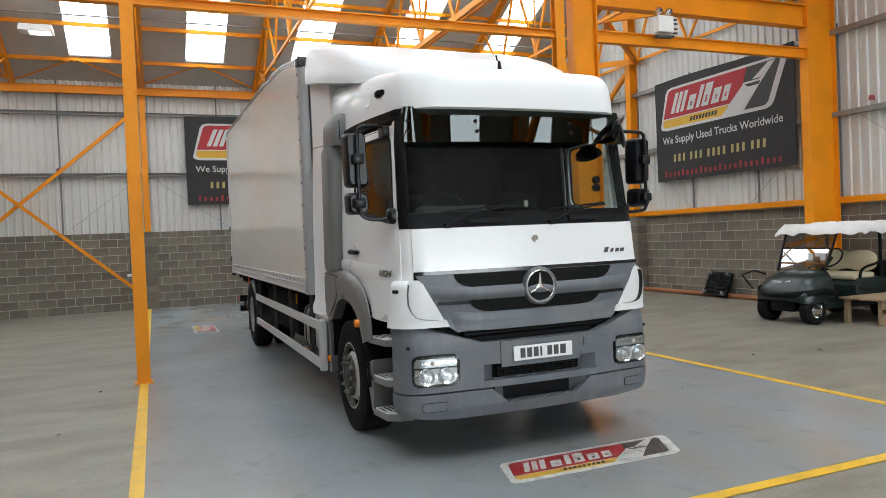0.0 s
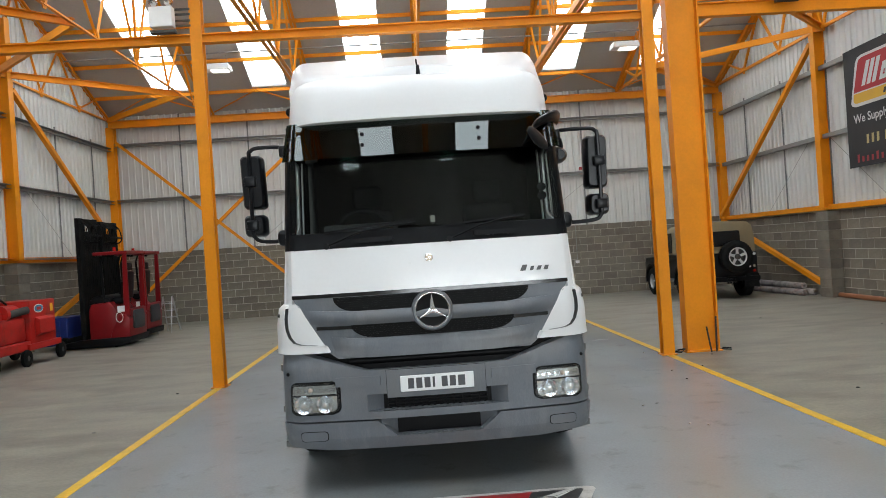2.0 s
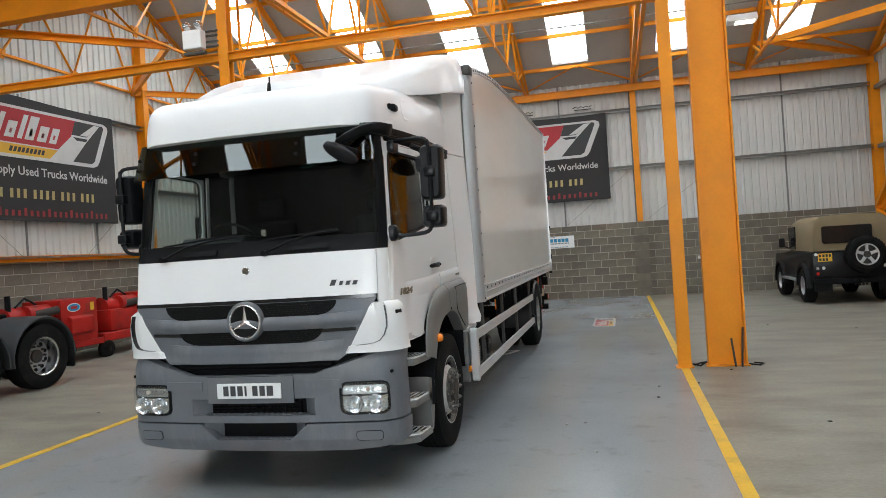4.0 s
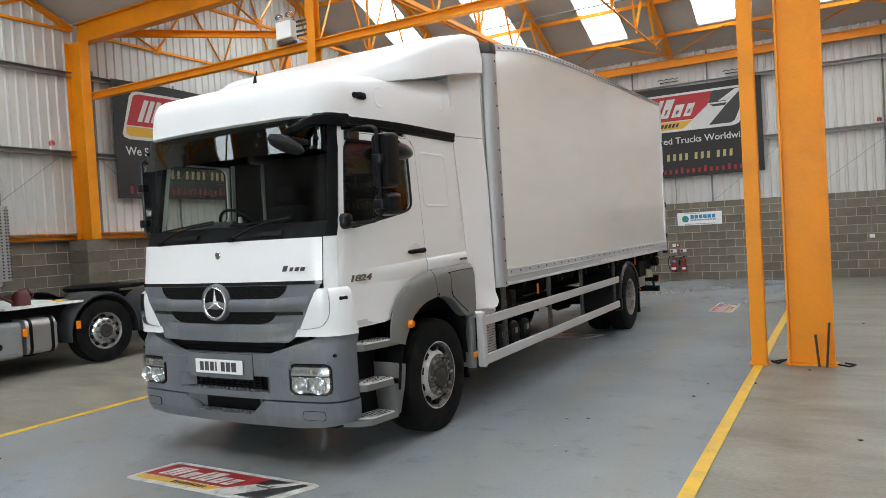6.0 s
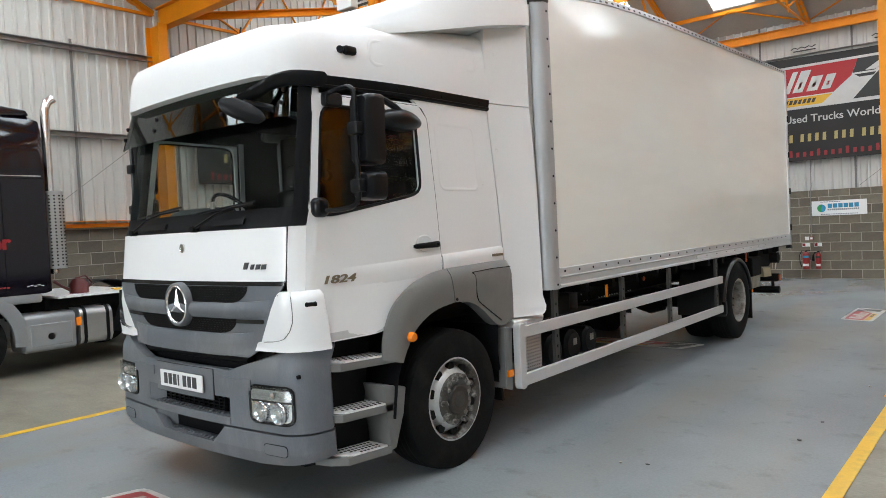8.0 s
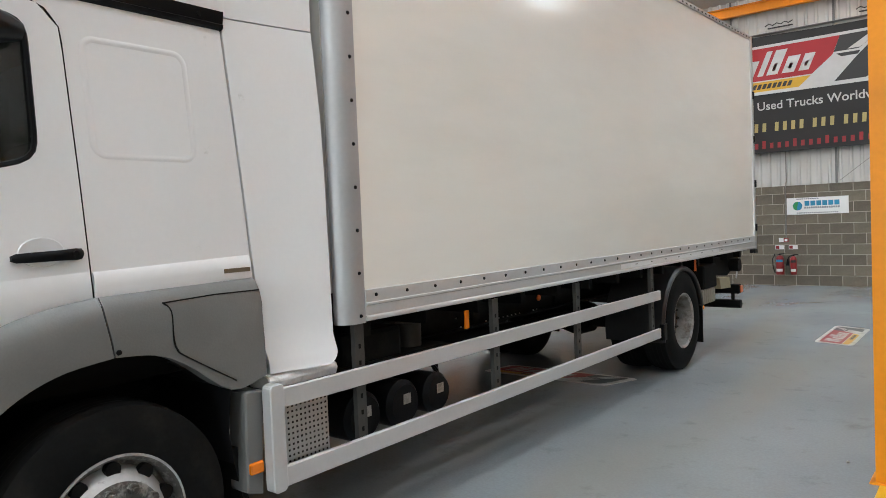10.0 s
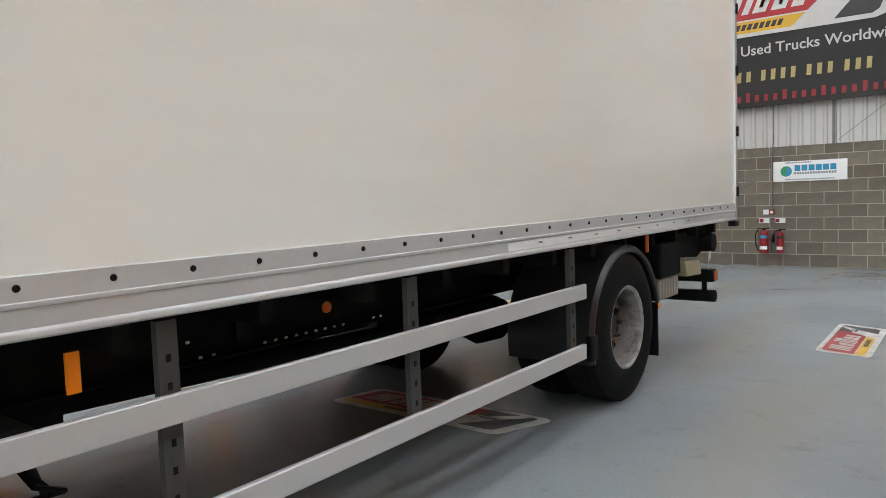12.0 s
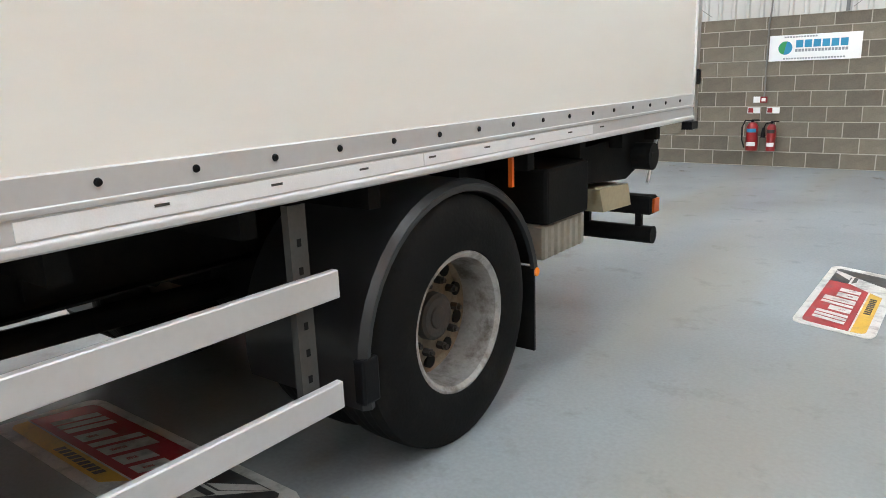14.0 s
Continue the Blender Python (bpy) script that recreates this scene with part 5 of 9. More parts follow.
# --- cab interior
inn = part("cab_interior", (lambda b: (box(b, -1.0, 1.0, 0.6, 2.09, 1.05, 1.12), b)[1])(bmesh.new()), M_INT, cab, "cab floor and trim, the cab's shade put into their near-black colour")
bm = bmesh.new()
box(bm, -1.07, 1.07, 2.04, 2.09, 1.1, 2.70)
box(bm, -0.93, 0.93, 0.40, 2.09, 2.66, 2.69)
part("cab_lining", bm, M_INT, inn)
# near-black linings added so the inner sides look as shaded as the rest
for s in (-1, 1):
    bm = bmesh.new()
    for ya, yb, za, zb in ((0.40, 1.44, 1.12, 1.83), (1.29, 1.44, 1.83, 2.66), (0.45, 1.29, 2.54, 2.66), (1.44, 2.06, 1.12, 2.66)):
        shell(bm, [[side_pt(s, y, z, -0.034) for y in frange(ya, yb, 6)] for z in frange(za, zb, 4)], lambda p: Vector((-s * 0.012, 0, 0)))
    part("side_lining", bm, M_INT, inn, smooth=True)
    bm = bmesh.new()
    shell(bm, [[side_pt(s, y, z, -0.047) for y in (1.30, 1.345)] for z in frange(1.90, 2.56, 4)], lambda p: Vector((-s * 0.01, 0, 0)))
    part("pillar_lining", bm, M_RAIL, inn, "pale grey door pillar trim")
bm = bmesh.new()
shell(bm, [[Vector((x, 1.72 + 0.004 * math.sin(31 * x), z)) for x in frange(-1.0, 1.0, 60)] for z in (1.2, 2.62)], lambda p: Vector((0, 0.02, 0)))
part("bunk_curtain", bm, M_CURT, inn, "bunk curtain, the cab's shade put into its near-black colour", smooth=True)
bm = bmesh.new()
DP = [(0.20, 1.78), (0.24, 1.885), (0.40, 1.91), (0.62, 1.90), (0.74, 1.84), (0.78, 1.70), (0.74, 1.40), (0.45, 1.30)]
prism(bm, DP, "x", -0.93, 0.93, bevel=0.02)
prism(bm, [(0.42, 1.90), (0.50, 1.965), (0.66, 1.96), (0.74, 1.89)], "x", -0.78, -0.22, bevel=0.015)
part("dashboard", bm, M_DASH, inn, "charcoal dashboard", smooth=True)
sw = part("steering_wheel", (lambda b: (tube(b, [Vector((-0.5 + 0.225 * math.cos(2 * math.pi * k / 28), 0.86 + 0.225 * math.sin(2 * math.pi * k / 28) * 0.62, 1.90 + 0.225 * math.sin(2 * math.pi * k / 28) * -0.78)) for k in range(28)], 0.016, 8, closed=True), cyl(b, (-0.5, 0.72, 1.72), (-0.5, 0.86, 1.90), 0.04, 10), box(b, -0.70, -0.30, 0.85, 0.875, 1.88, 1.92), b)[3])(bmesh.new()), M_BLACKP, inn, "black steering wheel", smooth=True)
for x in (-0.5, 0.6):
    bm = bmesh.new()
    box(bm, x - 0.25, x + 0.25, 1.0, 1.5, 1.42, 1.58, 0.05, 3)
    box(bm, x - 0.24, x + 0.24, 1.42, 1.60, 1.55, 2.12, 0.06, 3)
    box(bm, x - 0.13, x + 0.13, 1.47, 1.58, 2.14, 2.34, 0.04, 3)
    part("seat", bm, M_INT, inn, "cloth seat, the cab's shade put into its near-black colour", smooth=True)
for z in (2.17, 2.10):
    bm = bmesh.new()
    revolve(bm, [(-0.03, 0.0), (-0.03, 0.035), (0.0, 0.035)], (0.93, 0.60, z), "y", 14)
    part("cup_lamp", bm, M_BLACKP, inn, smooth=True)
bm = bmesh.new()
box(bm, 0.035, 0.07, 0.30, 0.32, 1.935, 1.985, 0.004, 1)
part("windscreen_sticker", bm, M_STICK, inn)

# --- front wings, steps
WING_O = [(0.765, 0.90), (0.775, 1.02), (0.815, 1.13), (0.895, 1.245), (1.07, 1.355), (1.255, 1.41), (1.445, 1.436)]
WING_R = [(0.86, 0.875), (0.875, 0.99), (0.91, 1.08), (0.985, 1.18), (1.13, 1.285), (1.28, 1.335), (1.45, 1.358)]
WING_I = [(0.925, 0.86), (0.945, 0.905), (0.985, 0.965), (1.045, 1.045), (1.16, 1.12), (1.30, 1.17), (1.485, 1.194)]
FLAP_O = [(1.452, 1.436), (1.73, 1.443), (2.05, 1.45), (2.185, 1.448), (2.195, 1.43)]
FLAP_R = [(1.457, 1.358), (1.73, 1.372), (2.05, 1.385), (2.185, 1.37), (2.20, 1.30)]
FLAP_I = [(1.492, 1.194), (1.66, 1.175), (1.80, 1.11), (2.02, 0.955), (2.215, 0.985)]
for s in (-1, 1):
    def wing_shell(bm, o, r, i):
        rows = []
        for a, b, c in zip(glide(o), glide(r), glide(i)):
            m = b.lerp(c, 0.5)
            rows.append([Vector((s * x, p.x, p.y)) for p, x in ((a, 1.168), (a.lerp(b, 0.5), 1.196), (b, 1.208), (m, 1.207), (c, 1.198), (c, 1.11))])
        shell(bm, rows, lambda p: Vector((-s * 0.012, 0, 0.004)))
    bm = bmesh.new()
    wing_shell(bm, WING_O, WING_R, WING_I)
    wing = part("wing", bm, M_GREYF, cab, "grey plastic wheel-arch wing", smooth=True, angle=40)
    bm = bmesh.new()
    wing_shell(bm, FLAP_O, FLAP_R, FLAP_I)
    flap = part("wing_flap", bm, M_GREYF, wing, smooth=True, angle=40)
    bm = bmesh.new()
    seam = glide([(1.70, 1.392), (1.735, 1.35), (1.74, 1.24), (1.755, 1.185), (1.80, 1.145), (2.04, 0.995)])
    tube(bm, [Vector((s * 1.2055, p.x, p.y)) for p in seam], 0.004, 4)
    tube(bm, [Vector((s * 1.203, y, z)) for y, z in ((1.70, 1.392), (1.95, 1.402), (2.19, 1.40))], 0.004, 4)
    part("flap_seam", bm, M_MESH, flap, "dark seam of the filler flap")
    bm = bmesh.new()
    arc = [(0.84, 0.50), (0.88, 0.75)] + [tuple(p) for p in glide(WING_I)[2:] + glide(FLAP_I[:4])] + [(2.0, 0.75), (2.02, 0.6)]
    shell(bm, [[Vector((s * x, y, z + 0.006)) for x in (1.185, 1.10, 0.50)] for y, z in arc], lambda p: Vector((0, 0, 0.012)))
    prism(bm, [(0.84, 0.45), (1.15, 1.12), (1.62, 1.19), (2.0, 0.95), (2.02, 0.45)], "x", s * 0.50, s * 0.52)
    part("wheel_arch_liner", bm, M_BLACKP, wing, smooth=True)
    bm = bmesh.new()
    revolve(bm, [(0.0, 0.034), (0.03 * s, 0.034), (0.045 * s, 0.026), (0.048 * s, 0.0)], (s * 1.195, 0.997, 1.021), "x", 16)
    part("side_indicator", bm, M_AMBER, wing, "orange round indicator", smooth=True)
    bm = bmesh.new()
    revolve(bm, [(0.0, 0.012), (0.004 * s, 0.011), (0.005 * s, 0.0)], (s * 1.208, 1.50, 1.215), "x", 10)
    part("wing_plug", bm, M_BLACKP, wing)
    bm = bmesh.new()
    prism(bm, [(0.25, 0.33), (0.80, 0.27), (0.76, 0.62), (0.84, 1.08), (0.25, 1.08)], "x", s * 0.80, s * 0.98)
    st = part("step_housing", bm, M_BLACKP, cab, "black entry step housing")
    bm = bmesh.new()
    prism(bm, [(0.756, 0.745), (0.978, 0.69), (0.945, 0.52), (0.862, 0.31), (0.80, 0.30), (0.79, 0.60)], "x", s * 0.95, s * 1.16, bevel=0.012, seg=2)
    part("step_cheek", bm, M_GREYF, st, smooth=True)
    for zt, y0, y1 in ((0.955, 0.36, 0.875), (0.645, 0.36, 0.845), (0.375, 0.39, 0.815)):
        slope = -0.028 / (y1 - y0)
        flat_z = lambda y: zt + slope * (y - y0)
        out = [(0.93, y0 - 0.08), (1.08, y0 - 0.03), (1.16, y0 + 0.05), (1.16, y1), (0.93, y1)]
        bm = bmesh.new()
        loft(bm, [[Vector((s * x, y, flat_z(y) + h)) for x, y in out] for h in (-0.058, -0.012)])
        tread = part("entry_step", bm, M_GREYF, st, "grey entry step with a perforated tread")
        bm = bmesh.new()
        top = [(0.955, y0 + 0.0), (1.06, y0 + 0.025), (1.15, y0 + 0.10), (1.15, y1 - 0.03), (0.955, y1 - 0.03)]
        loft(bm, [[Vector((s * x, y, flat_z(y) + h)) for x, y in top] for h in (-0.012, 0.0)])
        plate_top = part("step_tread", bm, M_TREAD, tread, "punched pale metal tread")
        bm = bmesh.new()
        for i in range(10):
            for j in range(5):
                yc = y0 + 0.05 + (y1 - y0 - 0.11) * (i + (0.5 if j % 2 else 0.0)) / 10
                xc = 0.975 + 0.040 * j
                if yc < y0 + 0.06 + max(0.0, xc - 1.05) * 1.0:
                    continue
                cyl(bm, (s * xc, yc, flat_z(yc) - 0.004), (s * xc, yc, flat_z(yc) + 0.0015), 0.0105, 8)
        hole = part("tread_hole", bm, M_MESH, plate_top)
        hole["kind"] = "stuff"


# --- wheels
def wheel(y, s, z=0.518, r=0.522, x_out=1.235, rear=False, parent=truck):
    w = 0.295
    bm = bmesh.new()
    prof = [(-w / 2, 0.30), (-w / 2 - 0.016, 0.37), (-w / 2 - 0.010, 0.44), (-w / 2 + 0.008, 0.49), (-w / 2 + 0.028, r - 0.008), (-0.06, r), (0.06, r), (w / 2 - 0.028, r - 0.008), (w / 2 - 0.008, 0.49), (w / 2 + 0.010, 0.44), (w / 2 + 0.016, 0.37), (w / 2, 0.30), (w / 2 - 0.03, 0.285), (-w / 2 + 0.03, 0.285)]
    cx = s * (x_out - w / 2)
    revolve(bm, prof, (cx, y, z), "x", 56, closed=True)
    wh = part("wheel", bm, M_RUBBER, parent, "worn black lorry tyre on a steel rim", smooth=True, angle=30)
    bm = bmesh.new()
    for d in (-0.07, -0.022, 0.022, 0.07):
        revolve(bm, [(d - 0.005, r + 0.0008), (d + 0.005, r + 0.0008)], (cx, y, z), "x", 56)
    part("tread_groove", bm, M_MESH, wh)
    f = s * (w / 2)
    bm = bmesh.new()
    if not rear:
        revolve(bm, [(f * 0.90, 0.300), (f * 0.985, 0.297), (f * 0.99, 0.287), (f * 0.88, 0.274), (f * 0.72, 0.266), (f * 0.52, 0.258), (f * 0.50, 0.240), (f * 0.80, 0.215), (f * 0.98, 0.185), (f * 1.08, 0.16), (f * 1.10, 0.115), (f * 1.06, 0.10)], (cx, y, z), "x", 48)
    else:
        revolve(bm, [(f * 0.90, 0.300), (f * 0.985, 0.297), (f * 0.99, 0.287), (f * 0.90, 0.270), (f * 0.3, 0.262), (f * -0.2, 0.255), (f * -0.35, 0.235), (f * -0.2, 0.17), (f * -0.15, 0.12), (f * -0.1, 0.0)], (cx, y, z), "x", 48)
    rim = part("rim", bm, [M_RIMR if rear else M_RIM, M_RUST], wh, "chipped silver steel rim", smooth=True, angle=30)
    if not rear:
        rim.data.materials.append(M_DISC)
        for pl in rim.data.polygons:
            d = Vector((pl.center.y - y, pl.center.z - z)).length
            # grimy centre, and the deep well darkened by colour for its shade
            pl.material_index = 2 if d < 0.18 or 0.248 < d < 0.283 else 0
    else:
        for pl in rim.data.polygons:
            d = Vector((pl.center.y - y, pl.center.z - z)).length
            pl.material_index = 1 if d < 0.25 else 0
    for k in range(10):
        a = 2 * math.pi * (k + 0.5) / 10
        px, rr = (f * 0.72, 0.232) if not rear else (f * -0.27, 0.21)
        c = Vector((cx + px, y + rr * math.cos(a), z + rr * math.sin(a)))
        bm = bmesh.new()
        cyl(bm, c + Vector((s * 0.012, 0, 0)), c - Vector((s * 0.02, 0, 0)), 0.030 if rear else 0.033, 14)
        part("vent_hole", bm, M_MESH, rim)
    for k in range(10):
        a = 2 * math.pi * k / 10
        px, rr = (f * 1.06, 0.160) if not rear else (f * -0.14, 0.155)
        c = Vector((cx + px, y + rr * math.cos(a), z + rr * math.sin(a)))
        bm = bmesh.new()
        cyl(bm, c, c + Vector((s * 0.035, 0, 0)), 0.018 if rear else 0.022, 6)
        cyl(bm, c + Vector((s * 0.035, 0, 0)), c + Vector((s * 0.05, 0, 0)), 0.011, 8)
        part("wheel_nut", bm, M_HUB if rear else M_NUT, rim)
    bm = bmesh.new()
    if not rear:
        revolve(bm, [(f * 1.05, 0.112), (f * 1.20, 0.108), (f * 1.27, 0.095), (f * 1.24, 0.06), (f * 1.28, 0.05), (f * 1.28, 0.0)], (cx, y, z), "x", 24)
    else:
        revolve(bm, [(f * -0.2, 0.105), (f * 0.10, 0.10), (f * 0.16, 0.085), (f * 0.14, 0.05), (f * 0.18, 0.045), (f * 0.18, 0.0)], (cx, y, z), "x", 24)
    part("hub", bm, M_HUB, rim, "rusty wheel hub", smooth=True)
    return wh


for s in (-1, 1):
    wheel(1.485, s, 0.497, 0.503, x_out=1.165)
    wheel(7.64, s, 0.530, 0.535, x_out=1.258, rear=True)
    wheel(7.64, s, 0.530, 0.535, x_out=0.90, rear=True)
    bm = bmesh.new()
    rows = []
    for deg in frange(192, 12, 24):
        a = radians(deg)
        c, sn = math.cos(a), math.sin(a)
        rows.append([Vector((s * x, 7.665 + r * c, 0.505 + (r - 0.008) * sn)) for x, r in ((1.24, 0.572), (1.258, 0.578), (1.262, 0.598), (1.235, 0.618), (0.62, 0.622))])
    shell(bm, rows, lambda p: Vector((0, 0, -0.008)))
    mg = part("mudguard", bm, M_GUARD, truck, "black plastic rear mudguard", smooth=True, angle=25)
    bm = bmesh.new()
    box(bm, s * 0.62, s * 1.25, 8.235, 8.25, 0.20, 0.62)
    part("mudflap", bm, M_RUBBER, mg, "black rubber mudflap")
    bm = bmesh.new()
    box(bm, s * 1.215, s * 1.268, 7.04, 7.125, 0.40, 0.57, 0.01, 2)
    part("guard_clamp", bm, M_BLACKP, mg, "black clamp with two bolts")
    bm = bmesh.new()
    revolve(bm, [(0.0, 0.022), (0.006 * s, 0.02), (0.007 * s, 0.0)], (s * 1.262, 8.24, 0.60), "x", 12)
    part("round_reflector", bm, M_AMBER, mg, "small round amber reflector")
    bm = bmesh.new()
    box(bm, s * 1.238, s * 1.256, 8.04, 8.06, 1.03, 1.16)
    part("marker_tab", bm, M_AMBERD, mg, "orange marker tab")
bm = bmesh.new()
cyl(bm, (-0.95, 1.485, 0.5), (0.95, 1.485, 0.5), 0.06, 12)
part("front_axle", bm, M_CHASSIS, truck, "black front axle", smooth=True)
bm = bmesh.new()
cyl(bm, (-0.95, 7.61, 0.515), (0.95, 7.61, 0.515), 0.11, 14)
revolve(bm, [(-0.24, 0.0), (-0.2, 0.16), (0.0, 0.22), (0.2, 0.16), (0.24, 0.0)], (0, 7.61, 0.515), "x", 20)
part("rear_axle", bm, M_CHASSIS, truck, "black rear axle", smooth=True)

# --- chassis
for s in (-1, 1):
    bm = bmesh.new()
    beam(bm, (s * 0.42, 1.0, 0.93), (s * 0.42, 10.1, 0.93), 0.28, 0.08, kind="C", tf=0.01, tw=0.01)
    rail = part("chassis_rail", bm, M_CHASSIS, truck, "black chassis rail")
    # pale tabs, no real holes: their colour stands for light shining through
    for y, z in [(5.08 + 0.067 * k, 0.822) for k in range(9)] + [(5.86, 0.822), (5.92, 0.822), (4.72, 0.82), (4.79, 0.82), (4.66, 0.90)]:
        bm = bmesh.new()
        box(bm, s * 0.459, s * 0.463, y - 0.009, y + 0.009, z - 0.006, z + 0.006)
        part("rail_hole", bm, M_RAIL, rail, "pale tab coloured as light showing through a rail hole")
for y in (2.4, 3.7, 5.0, 6.4, 8.6, 9.9):
    bm = bmesh.new()
    box(bm, -0.42, 0.42, y - 0.05, y + 0.05, 0.84, 1.04)
    part("cross_member", bm, M_CHASSIS, truck)
for k in range(14):
    bm = bmesh.new()
    box(bm, -1.2, 1.2, 2.9 + 0.54 * k - 0.03, 2.9 + 0.54 * k + 0.03, 1.07, 1.15)
    part("floor_bearer", bm, M_CHASSIS, truck)
bm = bmesh.new()
cyl(bm, (0, 2.2, 0.72), (0, 7.4, 0.55), 0.055, 12)
part("prop_shaft", bm, M_CHASSIS, truck, smooth=True)
bm = bmesh.new()
box(bm, -0.4, 0.4, 0.6, 2.2, 0.45, 1.0, 0.08)
part("engine_sump", bm, M_CHASSIS, truck)
for y, r in ((2.92, 0.145), (3.26, 0.145), (3.58, 0.13)):
    bm = bmesh.new()
    revolve(bm, [(0.62, 0.0), (0.62, r * 0.8), (0.59, r), (0.0, r), (-0.05, r * 0.8), (-0.05, 0.0)], (0.52, y, 0.60), "x", 22)
    tank = part("air_tank", bm, M_BLACKP, truck, "black air tank", smooth=True)
    bm = bmesh.new()
    box(bm, 1.1405, 1.1435, y - 0.02, y + 0.045, 0.60, 0.66)
    part("tank_label", bm, M_STICK, tank)
bm = bmesh.new()
box(bm, 0.5, 1.13, 2.75, 3.75, 0.80, 0.90, 0.02)
box(bm, 0.55, 1.10, 2.8, 3.3, 0.88, 1.08, 0.03)
part("battery_tray", bm, M_CHASSIS, truck)
bm = bmesh.new()
cyl(bm, (0.95, 3.52, 0.86), (0.95, 3.52, 1.05), 0.085, 16)
part("air_dryer", bm, M_STEEL, truck, "grey air dryer canister", smooth=True)
for k in range(3):
    bm = bmesh.new()
    tube(bm, [(0.9, 3.7, 0.85), (0.95, 3.80, 0.72 - 0.03 * k), (0.9, 3.85 + 0.03 * k, 0.60), (0.75, 3.78, 0.55), (0.6, 3.7, 0.62)], 0.011, 6)
    part("air_hose", bm, M_BLACKP, truck, smooth=True)
for y in (2.92, 3.42):
    bm = bmesh.new()
    prism(bm, rrect(0.46, 0.52, 0.12, 6, -0.92, 0.73), "y", y - 0.24, y + 0.24, bevel=0.012)
    ft = part("fuel_tank", bm, M_ALU, truck, "silver fuel tank with straps", smooth=True)
    for dy in (-0.12, 0.12):
        bm = bmesh.new()
        prism(bm, rrect(0.475, 0.535, 0.125, 6, -0.92, 0.73), "y", y + dy - 0.02, y + dy + 0.02)
        part("tank_strap", bm, M_BLACKP, ft)
bm = bmesh.new()
box(bm, -0.34, 0.34, 2.3, 4.2, 0.50, 0.80, 0.08)
part("gearbox", bm, M_CHASSIS, truck, "black gearbox casing")
bm = bmesh.new()
box(bm, 0.2, 0.36, 4.3, 6.9, 0.86, 1.02, 0.02)
part("cable_trunk", bm, M_CHASSIS, truck)
# assumed far-side box, sized to keep light from getting under the lorry
bm = bmesh.new()
box(bm, -1.10, -0.48, 4.25, 6.85, 0.52, 1.05, 0.05)
part("under_box", bm, M_CHASSIS, truck)

# --- side guards
for s in (-1, 1):
    g = part("side_guard", (lambda b: (box(b, s * 1.245, s * 1.275, 2.17, 6.955, 0.828, 0.922, 0.004, 1), b)[1])(bmesh.new()), M_RAIL, truck, "silver aluminium side guard rails")
    bm = bmesh.new()
    box(bm, s * 1.245, s * 1.275, 2.20, 6.94, 0.447, 0.543, 0.004, 1)
    part("guard_rail", bm, M_RAIL, g)
    bm = bmesh.new()
    prism(bm, rrect(0.085, 0.52, 0.025, 3, 2.2075, 0.69), "x", s * 1.215, s * 1.283, bevel=0.006, seg=1)
    part("guard_end", bm, M_RAIL, g)
    for y in (2.80, 4.10, 5.29, 6.83):
        bm = bmesh.new()
        beam(bm, (s * 1.225, y, 0.44), (s * 1.225, y, 1.15), 0.07, 0.03, up=(0, 1, 0), kind="C", tf=0.005, tw=0.005)
        pst = part("guard_post", bm, M_STEEL, g, "grey slotted steel bracket")
        for k in range(7):
            bm = bmesh.new()
            box(bm, s * 1.2395, s * 1.2415, y - 0.008, y + 0.008, 0.48 + 0.09 * k, 0.505 + 0.09 * k)
            part("slot", bm, M_MESH, pst)
    bm = bmesh.new()
    box(bm, s * 1.16, s * 1.22, 2.26, 2.58, 0.52, 0.90, 0.01, 1)
    pb = part("guard_panel", bm, M_ALU, g, "perforated aluminium panel")
    bm = bmesh.new()
    for i in range(11):
        for j in range(13):
            cy, cz = 2.285 + 0.027 * i, 0.54 + 0.027 * j
            box(bm, s * 1.2195, s * 1.2215, cy - 0.005, cy + 0.005, cz - 0.005, cz + 0.005)
    tiny = part("perforation", bm, M_MESH, pb)
    tiny["kind"] = "stuff"
    bm = bmesh.new()
    prism(bm, [(2.075, 0.45), (2.165, 0.42), (2.19, 0.92), (2.085, 0.93)], "x", s * 1.06, s * 1.20, bevel=0.008, seg=1)
    lo = part("wing_rear", bm, M_GREYF, truck, "grey lower rear wing panel")
    bm = bmesh.new()
    box(bm, s * 1.198, s * 1.222, 2.085, 2.16, 0.535, 0.59, 0.006, 1)
    part("marker_lamp", bm, M_AMBER, lo, "orange marker lamp")
    bm = bmesh.new()
    prism(bm, [(2.04, 0.66), (2.08, 0.66), (2.14, 0.34), (2.11, 0.34)], "x", s * 0.88, s * 1.13)
    part("front_mudflap", bm, M_RUBBER, truck, "black rubber mudflap")
    bm = bmesh.new()
    prism(bm, [(s * 1.02, 0.90), (s * 1.17, 0.90), (s * 1.185, 0.94), (s * 1.17, 0.965), (s * 1.05, 0.985)], "y", 2.24, 2.69, bevel=0.006, seg=1)
    part("kick_plate", bm, M_TREAD, truck, "perforated metal kick plate")

# --- box body
BW, BY0, BY1, BZ = 1.272, 2.63, 10.35, 1.165
bm = bmesh.new()
rings = []
